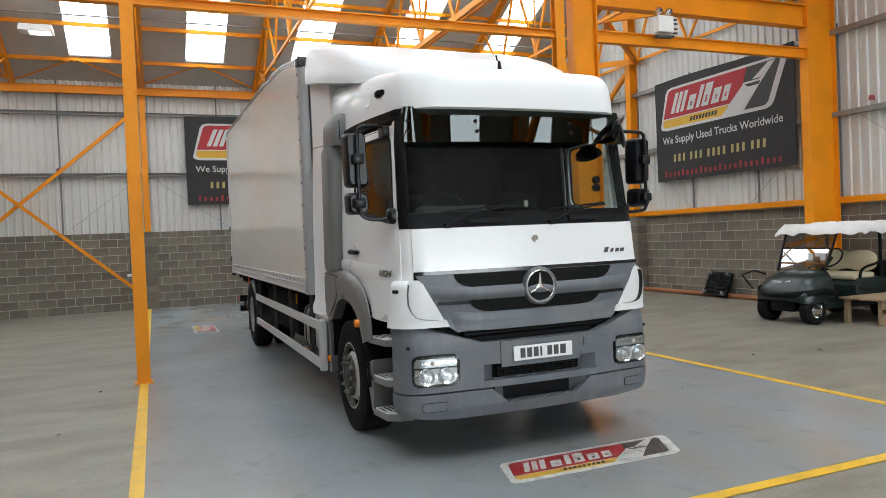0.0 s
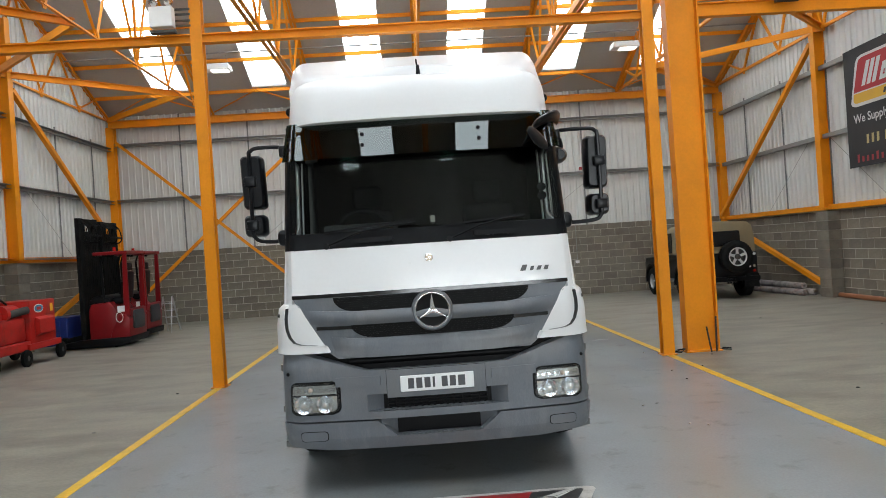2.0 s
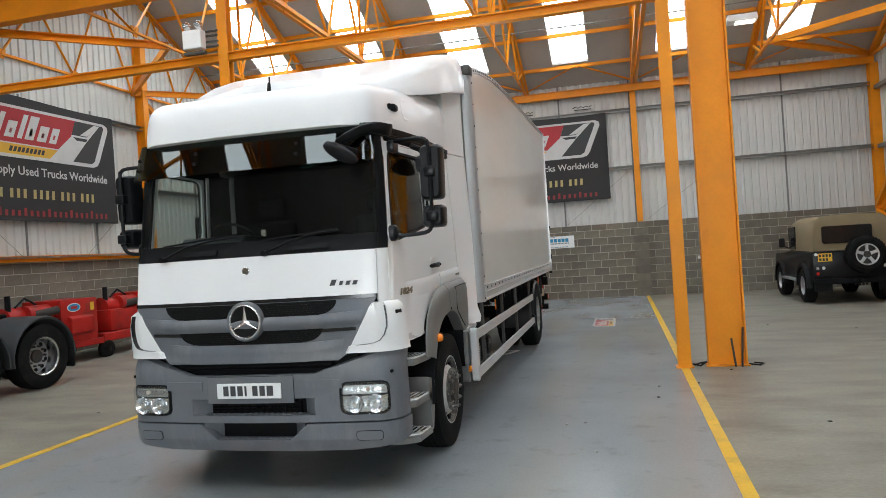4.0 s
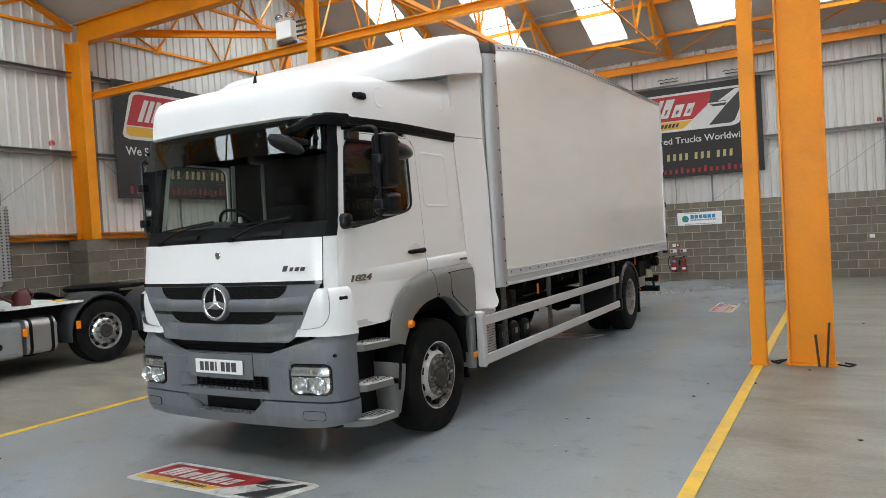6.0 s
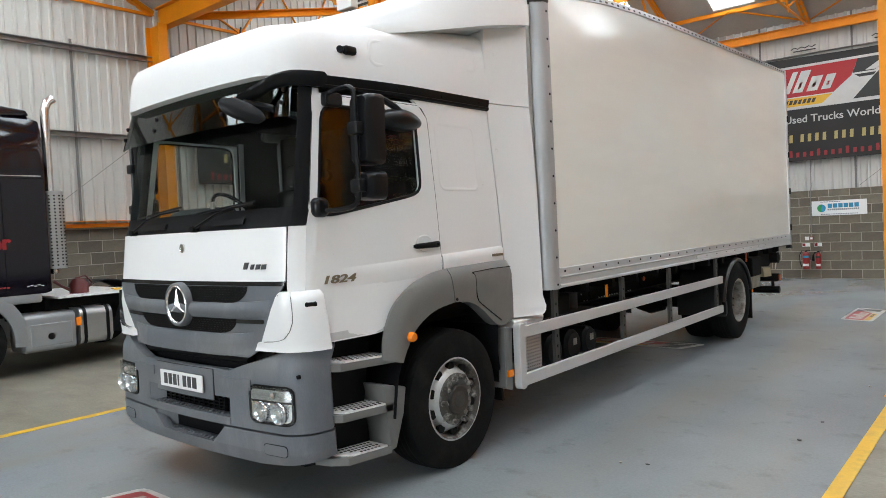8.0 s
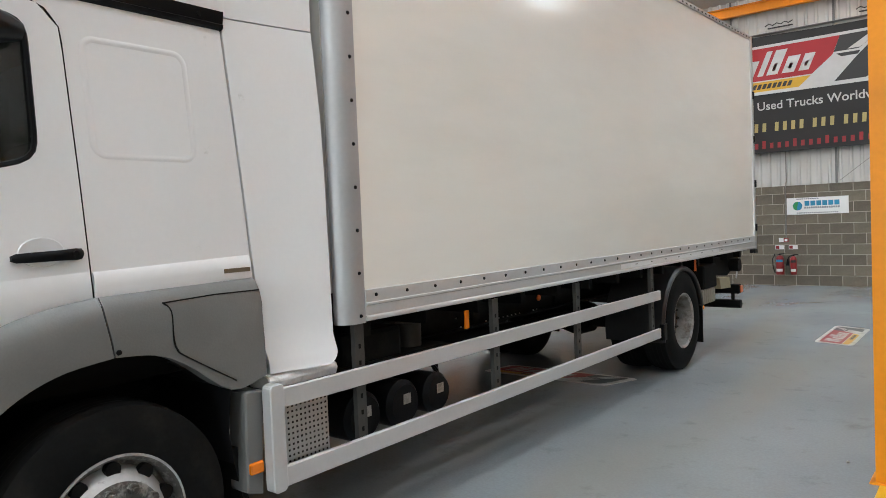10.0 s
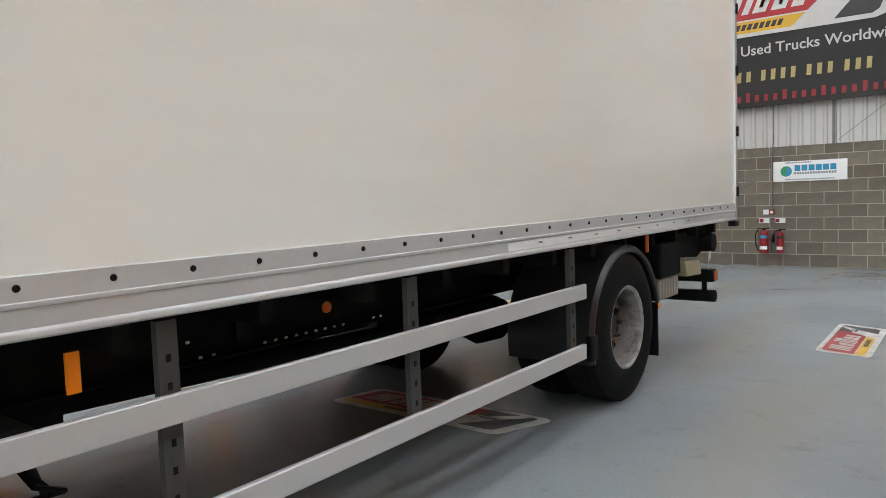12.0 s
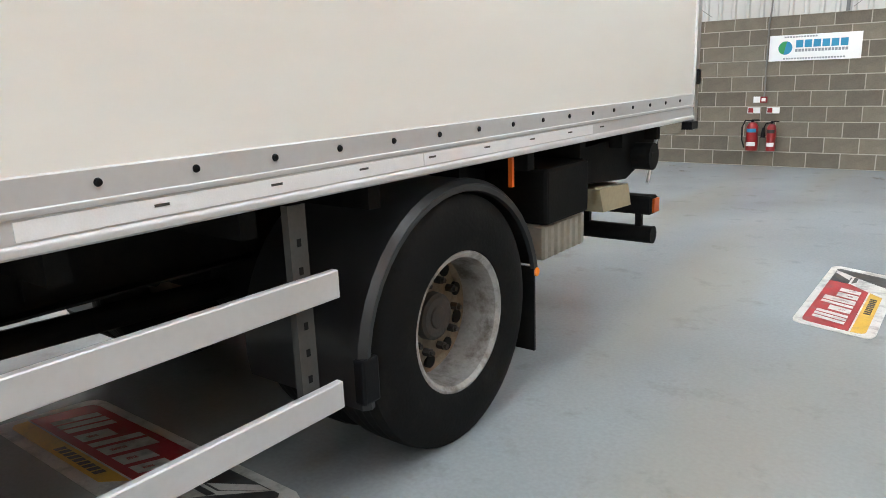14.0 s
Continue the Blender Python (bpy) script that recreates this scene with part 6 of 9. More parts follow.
for y, zt in [(2.69, 3.56), (2.72, 3.60), (2.78, 3.65), (2.805, 3.662), (2.95, 3.695), (3.2, 3.74), (3.6, 3.80), (4.0, 3.845), (4.7, 3.89), (5.4, 3.92), (7.5, 3.975), (10.33, 4.045)]:
    w = BW if y > 2.8 else 1.16
    ring = [(-w, 1.33), (-w, zt - 0.02), (-w + 0.02, zt)] + [(-w + 2 * w * k / 6, zt + 0.02 * math.sin(math.pi * k / 6)) for k in range(1, 6)] + [(w - 0.02, zt), (w, zt - 0.02), (w, 1.33)]
    rings.append([Vector((x, y, z)) for x, z in ring])
loft(bm, rings)
body = part("box_body", bm, M_BOX, truck, "cream-white box body with a rising curved roof", smooth=True, angle=30)
for s in (-1, 1):
    bm = bmesh.new()
    post = [(s * (BW - 0.09 + 0.095 * math.sin(radians(a))), 2.765 - 0.09 * math.cos(radians(a))) for a in frange(0, 90, 8)]
    post += [(s * (BW + 0.005), 2.82), (s * (BW - 0.005), 2.82), (s * (BW - 0.09), 2.77)]
    prism(bm, post, "z", 1.16, 3.60)
    cp = part("corner_post", bm, M_POST, body, "rounded aluminium corner post", smooth=True, angle=25)
    for k in range(11):
        bm = bmesh.new()
        revolve(bm, [(0.0, 0.011), (0.005 * s, 0.009), (0.006 * s, 0.0)], (s * (BW + 0.005), 2.785, 1.2 + 0.23 * k), "x", 8)
        part("rivet", bm, M_BLACKP, cp)
    bm = bmesh.new()
    box(bm, s * 1.10, s * 1.285, 2.67, 2.83, 3.57, 3.68, 0.02, 2)
    part("corner_cap", bm, M_STEEL, body, "grey corner cap", smooth=True)
    # aluminium skirt: riveted strip above, grooved rail below
    bm = bmesh.new()
    skirt_pts = [(BW, 1.340), (BW + 0.011, 1.336), (BW + 0.011, 1.270), (BW + 0.016, 1.267), (BW + 0.017, 1.260), (BW + 0.015, 1.254), (BW + 0.009, 1.251), (BW + 0.009, 1.198), (BW + 0.015, 1.194), (BW + 0.018, 1.186), (BW + 0.017, 1.174), (BW + 0.010, 1.168), (1.15, 1.168), (1.15, 1.340)]
    prism(bm, [(s * x, z) for x, z in skirt_pts], "y", 2.82, 10.34)
    skirt = part("box_skirt", bm, M_RAIL, body, "riveted silver skirt rail", smooth=True, angle=40)
    for k in range(29):
        bm = bmesh.new()
        revolve(bm, [(0.0, 0.011), (0.005 * s, 0.009), (0.0065 * s, 0.0)], (s * (BW + 0.012), 2.90 + 0.2555 * k, 1.306), "x", 10)
        part("rivet", bm, M_BLACKP, skirt)
    bm = bmesh.new()
    for y0, y1 in ((6.03, 7.4), (7.402, 8.78)):
        box(bm, s * (BW + 0.008), s * (BW + 0.0125), y0, y1, 1.203, 1.247)
    part("reflective_tape", bm, M_TAPE, skirt, "white reflective tape")
    bm = bmesh.new()
    for k in range(8):
        box(bm, s * (BW + 0.0115), s * (BW + 0.014), 6.35 + 0.36 * k, 6.39 + 0.36 * k, 1.226, 1.233)
    tiny = part("tape_mark", bm, M_STEEL, skirt)
    tiny["kind"] = "stuff"
    # roof edge rail with rivets, rear frame
    bm = bmesh.new()
    tp = [(2.80, 3.665), (3.2, 3.74), (3.6, 3.80), (4.0, 3.845), (4.7, 3.89), (5.4, 3.92), (7.5, 3.975), (10.33, 4.045)]
    loft(bm, [[Vector((s * x, y, z + dz)) for x, dz in ((BW + 0.012, -0.05), (BW + 0.012, 0.0), (BW - 0.03, 0.024), (BW - 0.03, -0.05))] for y, z in tp])
    rr = part("roof_rail", bm, M_ALU, body, "riveted aluminium roof edge rail")
    bm = bmesh.new()
    for k in range(60):
        y = 2.9 + 0.125 * k
        z = lerp_table(tp, y)
        box(bm, s * (BW + 0.011), s * (BW + 0.0155), y - 0.02, y + 0.02, z - 0.035, z - 0.02)
    tiny = part("roof_rivet", bm, M_STEEL, rr)
    tiny["kind"] = "stuff"
    bm = bmesh.new()
    box(bm, s * (BW - 0.05), s * (BW + 0.016), 10.33, 10.40, 1.10, 4.05)
    rf = part("rear_frame", bm, M_ALU, body, "aluminium rear corner frame")
    for z in (1.4, 2.0, 2.6, 3.2):
        bm = bmesh.new()
        box(bm, s * (BW + 0.01), s * (BW + 0.035), 10.35, 10.39, z, z + 0.10, 0.006, 1)
        part("hinge", bm, M_BLACKP, rf)
    bm = bmesh.new()
    box(bm, s * (BW - 0.04), s * (BW + 0.03), 10.26, 10.38, 1.105, 1.155)
    part("buffer_block", bm, M_BLACKP, rf)
    # round amber markers on the chassis side
    bm = bmesh.new()
    revolve(bm, [(0.0, 0.024), (0.010 * s, 0.022), (0.013 * s, 0.0)], (s * 1.10, 4.90, 1.065), "x", 16)
    part("round_marker", bm, M_AMBERD, truck, "round orange side marker")
    bm = bmesh.new()
    box(bm, s * 1.19, s * 1.20, 3.81, 3.85, 0.98, 1.10)
    part("side_reflector", bm, M_AMBER, truck, "orange side reflector")
bm = bmesh.new()
box(bm, -1.25, 1.25, 10.33, 10.385, 1.16, 4.04)
part("rear_wall", bm, M_BOX, body, "cream rear end of the box")

# --- rear end: tail-lift gear, tail lamp bar, exhaust-like roller
bm = bmesh.new()
box(bm, -1.1, 1.1, 9.35, 10.2, 0.98, 1.14, 0.01, 1)
prism(bm, [(9.0, 1.10), (10.15, 1.14), (10.05, 0.98), (9.6, 0.85), (9.0, 0.9)], "x", 0.55, 1.12)
lift = part("tail_lift", bm, M_CHASSIS, truck, "black folded tail-lift gear")
bm = bmesh.new()
cyl(bm, (0.5, 9.75, 0.98), (1.24, 9.75, 0.98), 0.085, 18)
box(bm, 1.235, 1.243, 9.70, 9.80, 0.985, 1.005)
part("lift_motor", bm, M_CHASSIS, lift, smooth=True)
bm = bmesh.new()
beam(bm, (1.16, 10.02, 1.12), (1.16, 9.86, 0.80), 0.03, 0.012, kind="box")
part("lift_arm_edge", bm, M_RAIL, lift, "worn bright edge of the folded lift arm")
bm = bmesh.new()
box(bm, 0.85, 1.22, 8.42, 8.88, 0.78, 1.06, 0.02, 2)
part("control_box", bm, M_CHASSIS, lift)
bm = bmesh.new()
box(bm, 0.81, 1.185, 8.425, 8.87, 0.605, 0.779)
ribbed = part("ribbed_box", bm, mat("beige_ribbed_plastic", (0.27, 0.25, 0.21), 0.6, var=0.15, scale=5), lift, "ribbed beige-grey box")
for k in range(7):
    bm = bmesh.new()
    box(bm, 0.80, 1.20, 8.42 + 0.066 * k, 8.475 + 0.066 * k, 0.60, 0.778, 0.012, 1)
    part("rib", bm, ribbed.data.materials[0], ribbed)
bm = bmesh.new()
prism(bm, [(9.10, 0.86), (9.50, 0.84), (9.55, 0.70), (9.15, 0.72)], "x", 0.75, 1.18)
part("wheel_chock", bm, mat("tan_plastic", (0.33, 0.29, 0.19), 0.6, var=0.15), lift, "tan plastic chock")
bm = bmesh.new()
box(bm, -1.22, 1.22, 9.78, 9.90, 0.595, 0.715, 0.012, 1)
bar = part("tail_bar", bm, M_CHASSIS, truck, "black rear bumper bar")
for s in (-1, 1):
    bm = bmesh.new()
    box(bm, s * 1.222, s * 1.236, 9.80, 9.885, 0.61, 0.70)
    part("tail_marker", bm, M_AMBERD, bar, "orange end marker")
bm = bmesh.new()
cyl(bm, (-1.22, 9.84, 0.455), (1.22, 9.84, 0.455), 0.058, 18)
for x in (-1.12, -0.75, -0.3, 0.3, 0.75, 1.12):
    box(bm, x - 0.02, x + 0.02, 9.82, 9.86, 0.49, 0.62)
part("underrun_tube", bm, M_CHASSIS, truck, "black round under-run tube", smooth=True)

# ---------------------------------------------------------------- banners, floor signs, wall signs
M_MESHB = mat("black_banner_mesh", (0.022, 0.021, 0.021), 0.75, var=0.12, scale=2, fine=250, bump=0.15)
M_BRED = mat("red_print", (0.42, 0.022, 0.03), 0.55, var=0.08, scale=4, fine=60, bump=0.0)
M_BYEL = mat("yellow_print", (0.75, 0.43, 0.03), 0.55, var=0.08, scale=4, fine=60, bump=0.0)
M_BWHT = mat("white_print", (0.72, 0.71, 0.70), 0.55, var=0.06, scale=4, fine=60, bump=0.0, dirt=(0.45, 0.42, 0.38), dirt_amt=0.3, dirt_scale=6)
M_BSIL = mat("silver_print", (0.55, 0.55, 0.55), 0.5, var=0.1, scale=4, fine=60, bump=0.0)
M_BBLK = mat("black_print", (0.02, 0.02, 0.02), 0.5, var=0.1, bump=0.0)
M_PHONE = mat("pale_yellow_print", (0.40, 0.32, 0.13), 0.6, var=0.1, bump=0.0)
M_URL = mat("dull_red_print", (0.26, 0.02, 0.025), 0.6, var=0.1, bump=0.0)

M_FWHT = mat("worn_white_floor_print", (0.50, 0.49, 0.46), 0.45, var=0.12, scale=6, fine=80, bump=0.03, dirt=(0.17, 0.165, 0.15), dirt_amt=0.8, dirt_scale=9, dirt_lo=0.48, dirt_hi=0.7)
M_FRED = mat("worn_red_floor_print", (0.33, 0.024, 0.028), 0.42, var=0.12, scale=6, fine=80, bump=0.03, dirt=(0.16, 0.10, 0.09), dirt_amt=0.6, dirt_scale=9, dirt_lo=0.5, dirt_hi=0.72)
M_FYEL = mat("worn_yellow_floor_print", (0.58, 0.34, 0.04), 0.42, var=0.12, scale=6, fine=80, bump=0.03, dirt=(0.2, 0.16, 0.09), dirt_amt=0.6, dirt_scale=9, dirt_lo=0.5, dirt_hi=0.72)
M_FBLK = mat("worn_black_floor_print", (0.035, 0.035, 0.036), 0.42, var=0.15, scale=6, fine=80, bump=0.03, dirt=(0.14, 0.135, 0.125), dirt_amt=0.5, dirt_scale=9, dirt_lo=0.5, dirt_hi=0.72)

M_MWHT = mat("faded_white_mesh_print", (0.50, 0.49, 0.48), 0.7, var=0.08, scale=4, fine=250, bump=0.1)
M_MRED = mat("faded_red_mesh_print", (0.34, 0.022, 0.028), 0.7, var=0.08, scale=4, fine=250, bump=0.1)
M_MYEL = mat("faded_yellow_mesh_print", (0.56, 0.33, 0.03), 0.7, var=0.08, scale=4, fine=250, bump=0.1)

# the firm's sign, in shares of its width and height
OUTLINE = [(0.0, 0.09), (0.012, 0.03), (0.045, 0.0), (0.86, 0.0), (0.895, 0.04), (0.915, 0.13), (1.0, 0.86), (0.995, 0.95), (0.965, 1.0), (0.11, 1.0), (0.075, 0.97), (0.055, 0.88)]
RED = [(0.028, 0.285), (0.076, 0.86), (0.088, 0.92), (0.115, 0.945), (0.735, 0.945), (0.70, 0.60), (0.60, 0.285)]
YEL = [(0.022, 0.12), (0.035, 0.075), (0.05, 0.065), (0.535, 0.065), (0.595, 0.26), (0.027, 0.26)]
BLACKS = [[(0.735, 0.945), (0.705, 0.64), (0.82, 0.64), (0.93, 0.945)], [(0.715, 0.60), (0.74, 0.535), (0.815, 0.535), (0.828, 0.60)], [(0.705, 0.075), (0.85, 0.075), (0.875, 0.13), (0.965, 0.90), (0.955, 0.945), (0.935, 0.945), (0.838, 0.60), (0.815, 0.52)]]
ARW = [(0.77, 0.66), (0.825, 0.66), (0.925, 0.93), (0.885, 0.93)]
LETTERS = [(0.245, 0.058, 0.70), (0.325, 0.030, 0.86), (0.372, 0.058, 0.86), (0.452, 0.062, 0.70), (0.536, 0.050, 0.70)]


def logo(parent, at, w, h, u0, v0, inks=(M_BWHT, M_BRED, M_BYEL, M_BBLK), t=0.002):
    """The firm's sign as plain shapes: border, red field with slanted white bars, yellow band, black field with white flashes."""
    white, red, yellow, black = inks
    def flat(name, pts, material, lvl, label=""):
        bm = bmesh.new()
        loft(bm, [[at(u0 + u * w, v0 + v * h, t * lvl + e) for u, v in pts] for e in (0.0, t)])
        part(name, bm, material, parent, label)
    def slanted(name, u, wide, lo, hi, material):
        k = 0.115
        flat(name, [(u + k * (lo - 0.4), lo), (u + wide + k * (lo - 0.4), lo), (u + wide + k * (hi - 0.4), hi), (u + k * (hi - 0.4), hi)], material, 2)
    flat("border", OUTLINE, white, 0, "pale outlined border")
    flat("red_field", RED, red, 1)
    flat("yellow_band", YEL, yellow, 1)
    for pts in BLACKS:
        flat("black_field", pts, black, 1)
    flat("white_flash", ARW, white, 2)
    for q in range(3):
        slanted("white_bar", 0.10 + q * 0.043, 0.030, 0.38, 0.84, white)
    for u, wide, hi in LETTERS:
        slanted("white_bar", u, wide, 0.38, hi, white)
        if wide > 0.04:
            slanted("red_bar", u + wide * 0.36, wide * 0.28, 0.46, 0.46 + (hi - 0.38) * 0.3, red)
    for k in range(9):
        slanted("small_bar", 0.30 + 0.026 * k, 0.018, 0.115, 0.215, black)


def banner(loc, rz, label):
    """A black mesh banner on the wall; local x runs along it, local -y faces the room."""
    W, H = 4.34, 2.55
    ob = thing("wall_banner", loc, label, "banner", "wall banners", rz=rz)
    wav = lambda u, v: 0.004 * math.sin(u * 2.1 + v) + 0.003 * math.sin(v * 3.0 + u * 0.7)
    bm = bmesh.new()
    g = [[Vector((u, -wav(u, v), v + (0.02 * math.sin(u * 1.46) if v > 2.5 else 0))) for u in frange(0, W, 24)] for v in frange(0, H, 12)]
    shell(bm, g, lambda p: Vector((0, 0.006, 0)))
    part("sheet", bm, M_MESHB, ob, "black mesh cloth", smooth=True)
    at = lambda u, v, h: Vector((u, -0.008 - h, v))
    logo(ob, at, 3.95, 1.07, 0.20, 1.29, (M_MWHT, M_MRED, M_MYEL, M_BBLK))
    bm, w = text_bm("We Supply Used Trucks Worldwide", 0.255, 0.002, 1.0, bold=0.003)
    k = 3.78 / w
    for v in bm.verts:
        u, vv = 0.25 + v.co.x * k, 0.95 + v.co.z
        v.co = at(u, vv, 0.002 - v.co.y)
    part("slogan", bm, M_MWHT, ob, "white slogan lettering")
    x = 0.64
    for n, seg in enumerate((3, 3, 4, 3, 3)):
        for q in range(seg):
            bm = bmesh.new()
            loft(bm, [[at(x + a, b, e) for a, b in ((0, 0.47), (0.075, 0.47), (0.085, 0.66), (0.01, 0.66))] for e in (0.001, 0.003)])
            part("number_bar", bm, M_PHONE, ob)
            x += 0.165
        x += 0.09
    for q in range(24):
        x = 0.30 + 0.156 * q
        bm = bmesh.new()
        hgt = 0.13 if q % 4 else 0.18
        loft(bm, [[at(x + a, b, e) for a, b in ((0, 0.10), (0.07, 0.10), (0.073, 0.09 + hgt), (0.003, 0.09 + hgt))] for e in (0.001, 0.003)])
        part("address_bar", bm, M_URL, ob)
    return ob


banner((1.16, 21.93, 2.94), 0, "black mesh advertising banner hung on the rear wall")
banner((12.56, 15.34, 2.90), -90, "black mesh advertising banner hung on the side wall")
banner((-6.12, 10.83, 2.89), 90, "black mesh advertising banner hung on the side wall")


def floor_sign(x0, y0, rz, w, h, label):
    ob = thing("floor_sign", (x0, y0, 0.004), label, "floor sign", "floor signs", rz=rz)
    bm = bmesh.new()
    prism(bm, [(u * (w + 0.06) - 0.03, v * (h + 0.05) - 0.025) for u, v in OUTLINE], "z", 0.0005, 0.003)
    part("backing", bm, M_FWHT, ob, "scuffed white border")
    logo(ob, lambda u, v, e: Vector((u, v, 0.003 + e)), w, h, 0, 0, (M_FWHT, M_FRED, M_FYEL, M_FBLK), t=0.001)
    return ob


floor_sign(2.42, 4.60, 0, 1.55, 0.39, "red, yellow and black sign stuck on the floor before the lorry")
floor_sign(2.36, 11.58, 0, 1.58, 0.40, "red, yellow and black sign on the floor under the lorry")
floor_sign(5.45, 14.86, 90, 1.50, 0.40, "red, yellow and black sign on the painted floor")
floor_sign(0.89, 16.44, -90, 1.46, 0.42, "red, yellow and black sign on the painted floor")

ab = thing("wall_sign", (3.14, YB - 0.012, 1.557), "white advertising board screwed to the block wall", "sign")
bm = bmesh.new()
box(bm, 0, 1.2, -0.008, 0.0, 0, 0.365, 0.002, 1)
part("board", bm, M_PLATE, ab)
M_TEAL = mat("blue_print", (0.02, 0.25, 0.45), 0.5, var=0.05, bump=0.0)
M_GREEN = mat("green_print", (0.03, 0.28, 0.08), 0.5, var=0.05, bump=0.0)
M_GREY = mat("grey_print", (0.25, 0.27, 0.30), 0.5, var=0.05, bump=0.0)
bm = bmesh.new()
revolve(bm, [(-0.012, 0.0), (-0.012, 0.095), (-0.008, 0.095)], (0.22, 0, 0.185), "y", 24)
part("roundel", bm, M_TEAL, ab)
bm = bmesh.new()
prism(bm, [(0.125, 0.19), (0.15, 0.12), (0.2, 0.09), (0.24, 0.28), (0.17, 0.265)], "y", -0.0145, -0.012)
part("leaf", bm, M_GREEN, ab)
for k in range(6):
    bm = bmesh.new()
    box(bm, 0.36 + 0.115 * k, 0.455 + 0.115 * k, -0.0115, -0.008, 0.185, 0.29)
    part("word_bar", bm, M_TEAL, ab)
for k in range(16):
    bm = bmesh.new()
    box(bm, 0.355 + 0.043 * k, 0.387 + 0.043 * k, -0.0115, -0.008, 0.125, 0.165)
    part("word_bar", bm, M_GREY, ab)
for z, n in ((0.022, 22), (0.325, 12)):
    for k in range(n):
        bm = bmesh.new()
        box(bm, 0.20 + 0.037 * k, 0.226 + 0.037 * k, -0.0115, -0.008, z, z + 0.022)
        part("word_bar", bm, M_GREY, ab)

# fire point
M_FIRE = mat("fire_red", (0.25, 0.010, 0.012), 0.3, var=0.06, bump=0.0, coat=0.4)
for x, r, h, horn, lab in ((3.0, 0.085, 0.46, False, "red fire extinguisher with a black hose on the block wall"), (3.275, 0.065, 0.44, True, "slim red fire extinguisher with a black horn on the block wall")):
    ex = thing("fire_extinguisher", (x, YB - 0.11, 0.25), lab, "fire extinguisher", "fire extinguishers")
    bm = bmesh.new()
    revolve(bm, [(0.0, 0.0), (0.0, r), (h * 0.78, r), (h * 0.88, r * 0.7), (h * 0.92, r * 0.3), (h * 0.92, 0.0)], (0, 0, 0), "z", 20)
    part("cylinder", bm, M_FIRE, ex, smooth=True)
    bm = bmesh.new()
    box(bm, -0.02, 0.02, -0.03, 0.03, h * 0.92, h, 0.006, 1)
    box(bm, -0.012, 0.10, -0.008, 0.008, h * 0.97, h * 1.01, 0.003, 1)
    part("valve", bm, M_BLACKP, ex)
    bm = bmesh.new()
    if horn:
        tube(bm, [(0, 0, h * 0.96), (-0.08, -0.02, h * 0.92), (-0.11, -0.02, h * 0.75)], 0.010, 8)
        cyl(bm, (-0.11, -0.02, h * 0.78), (-0.115, -0.02, h * 0.45), 0.018, 12, 0.035)
    else:
        tube(bm, [(0, 0, h * 0.96), (-0.10, -0.02, h * 0.98), (-0.145, -0.02, h * 0.75), (-0.14, -0.02, h * 0.35), (-0.10, -0.02, h * 0.08)], 0.011, 8)
    part("hose", bm, M_BLACKP, ex, smooth=True)
    bm = bmesh.new()
    for a0, a1, z0, z1 in ((-50, 50, 0.10, 0.30),):
        g = [[Vector(((r + 0.002) * math.sin(radians(a)), -(r + 0.002) * math.cos(radians(a)), h * z)) for a in frange(a0, a1, 8)] for z in (0.15, 0.28)]
        shell(bm, g, lambda p: Vector((0, 0.002, 0)))
    part("label", bm, M_PLATE, ex)
    bm = bmesh.new()
    g = [[Vector(((r + 0.002) * math.sin(radians(a)), -(r + 0.002) * math.cos(radians(a)), h * z)) for a in frange(-50, 50, 8)] for z in (0.60, 0.72)]
    shell(bm, g, lambda p: Vector((0, 0.002, 0)))
    part("colour_band", bm, M_TEAL if not horn else M_BBLK, ex)
    sg = thing("safety_sign", (x - 0.02, YB - 0.012, 0.80), "small white safety sign with a red square", "sign", "safety signs")
    bm = bmesh.new()
    box(bm, -0.09, 0.09, -0.005, 0, 0, 0.09)
    part("board", bm, M_PLATE, sg)
    bm = bmesh.new()
    box(bm, -0.08, -0.01, -0.008, -0.005, 0.01, 0.08)
    part("pictogram", bm, M_FIRE, sg)
cp = thing("fire_call_point", (3.08, YB - 0.01, 0.96), "red fire alarm call point with a sign on the wall", "call point")
bm = bmesh.new()
box(bm, -0.01, 0.09, -0.05, 0, 0, 0.09, 0.006, 1)
part("housing", bm, M_FIRE, cp)
bm = bmesh.new()
box(bm, 0.012, 0.068, -0.053, -0.05, 0.02, 0.07)
part("plate", bm, M_PLATE, cp)
bm = bmesh.new()
box(bm, -0.115, -0.02, -0.005, 0, 0.0, 0.09)
part("notice", bm, M_PLATE, cp)
for pts, lab in (([(3.12, YB - 0.03, 1.05), (3.12, YB - 0.03, 2.12), (3.16, YB - 0.10, 2.30), (3.16, YB - 0.10, 2.96)], "grey conduit running up the wall from the call point"), ([(-0.42, YB - 0.03, 0.98), (-0.42, YB - 0.03, 2.1), (-0.42, YB - 0.11, 2.3), (-0.42, YB - 0.17, 3.95)], "grey conduit running up the rear wall"), ([(7.9, YB - 0.03, 1.1), (7.9, YB - 0.03, 2.2)], "grey conduit on the rear wall")):
    bm = bmesh.new()
    tube(bm, pts, 0.012, 8)
    ob = part("conduit", bm, M_GALV, None, smooth=True)
    tagged(ob, lab, "conduit", "conduits")
for x, y, z in ((-0.37, YB, 0.98), (7.9, YB, 1.05)):
    bm = bmesh.new()
    box(bm, x - 0.06, x + 0.06, y - 0.05, y - 0.002, z - 0.045, z + 0.045, 0.006, 1)
    solo("socket_box", bm, M_PLATE, "small pale socket box on the block wall", "socket", "socket boxes")
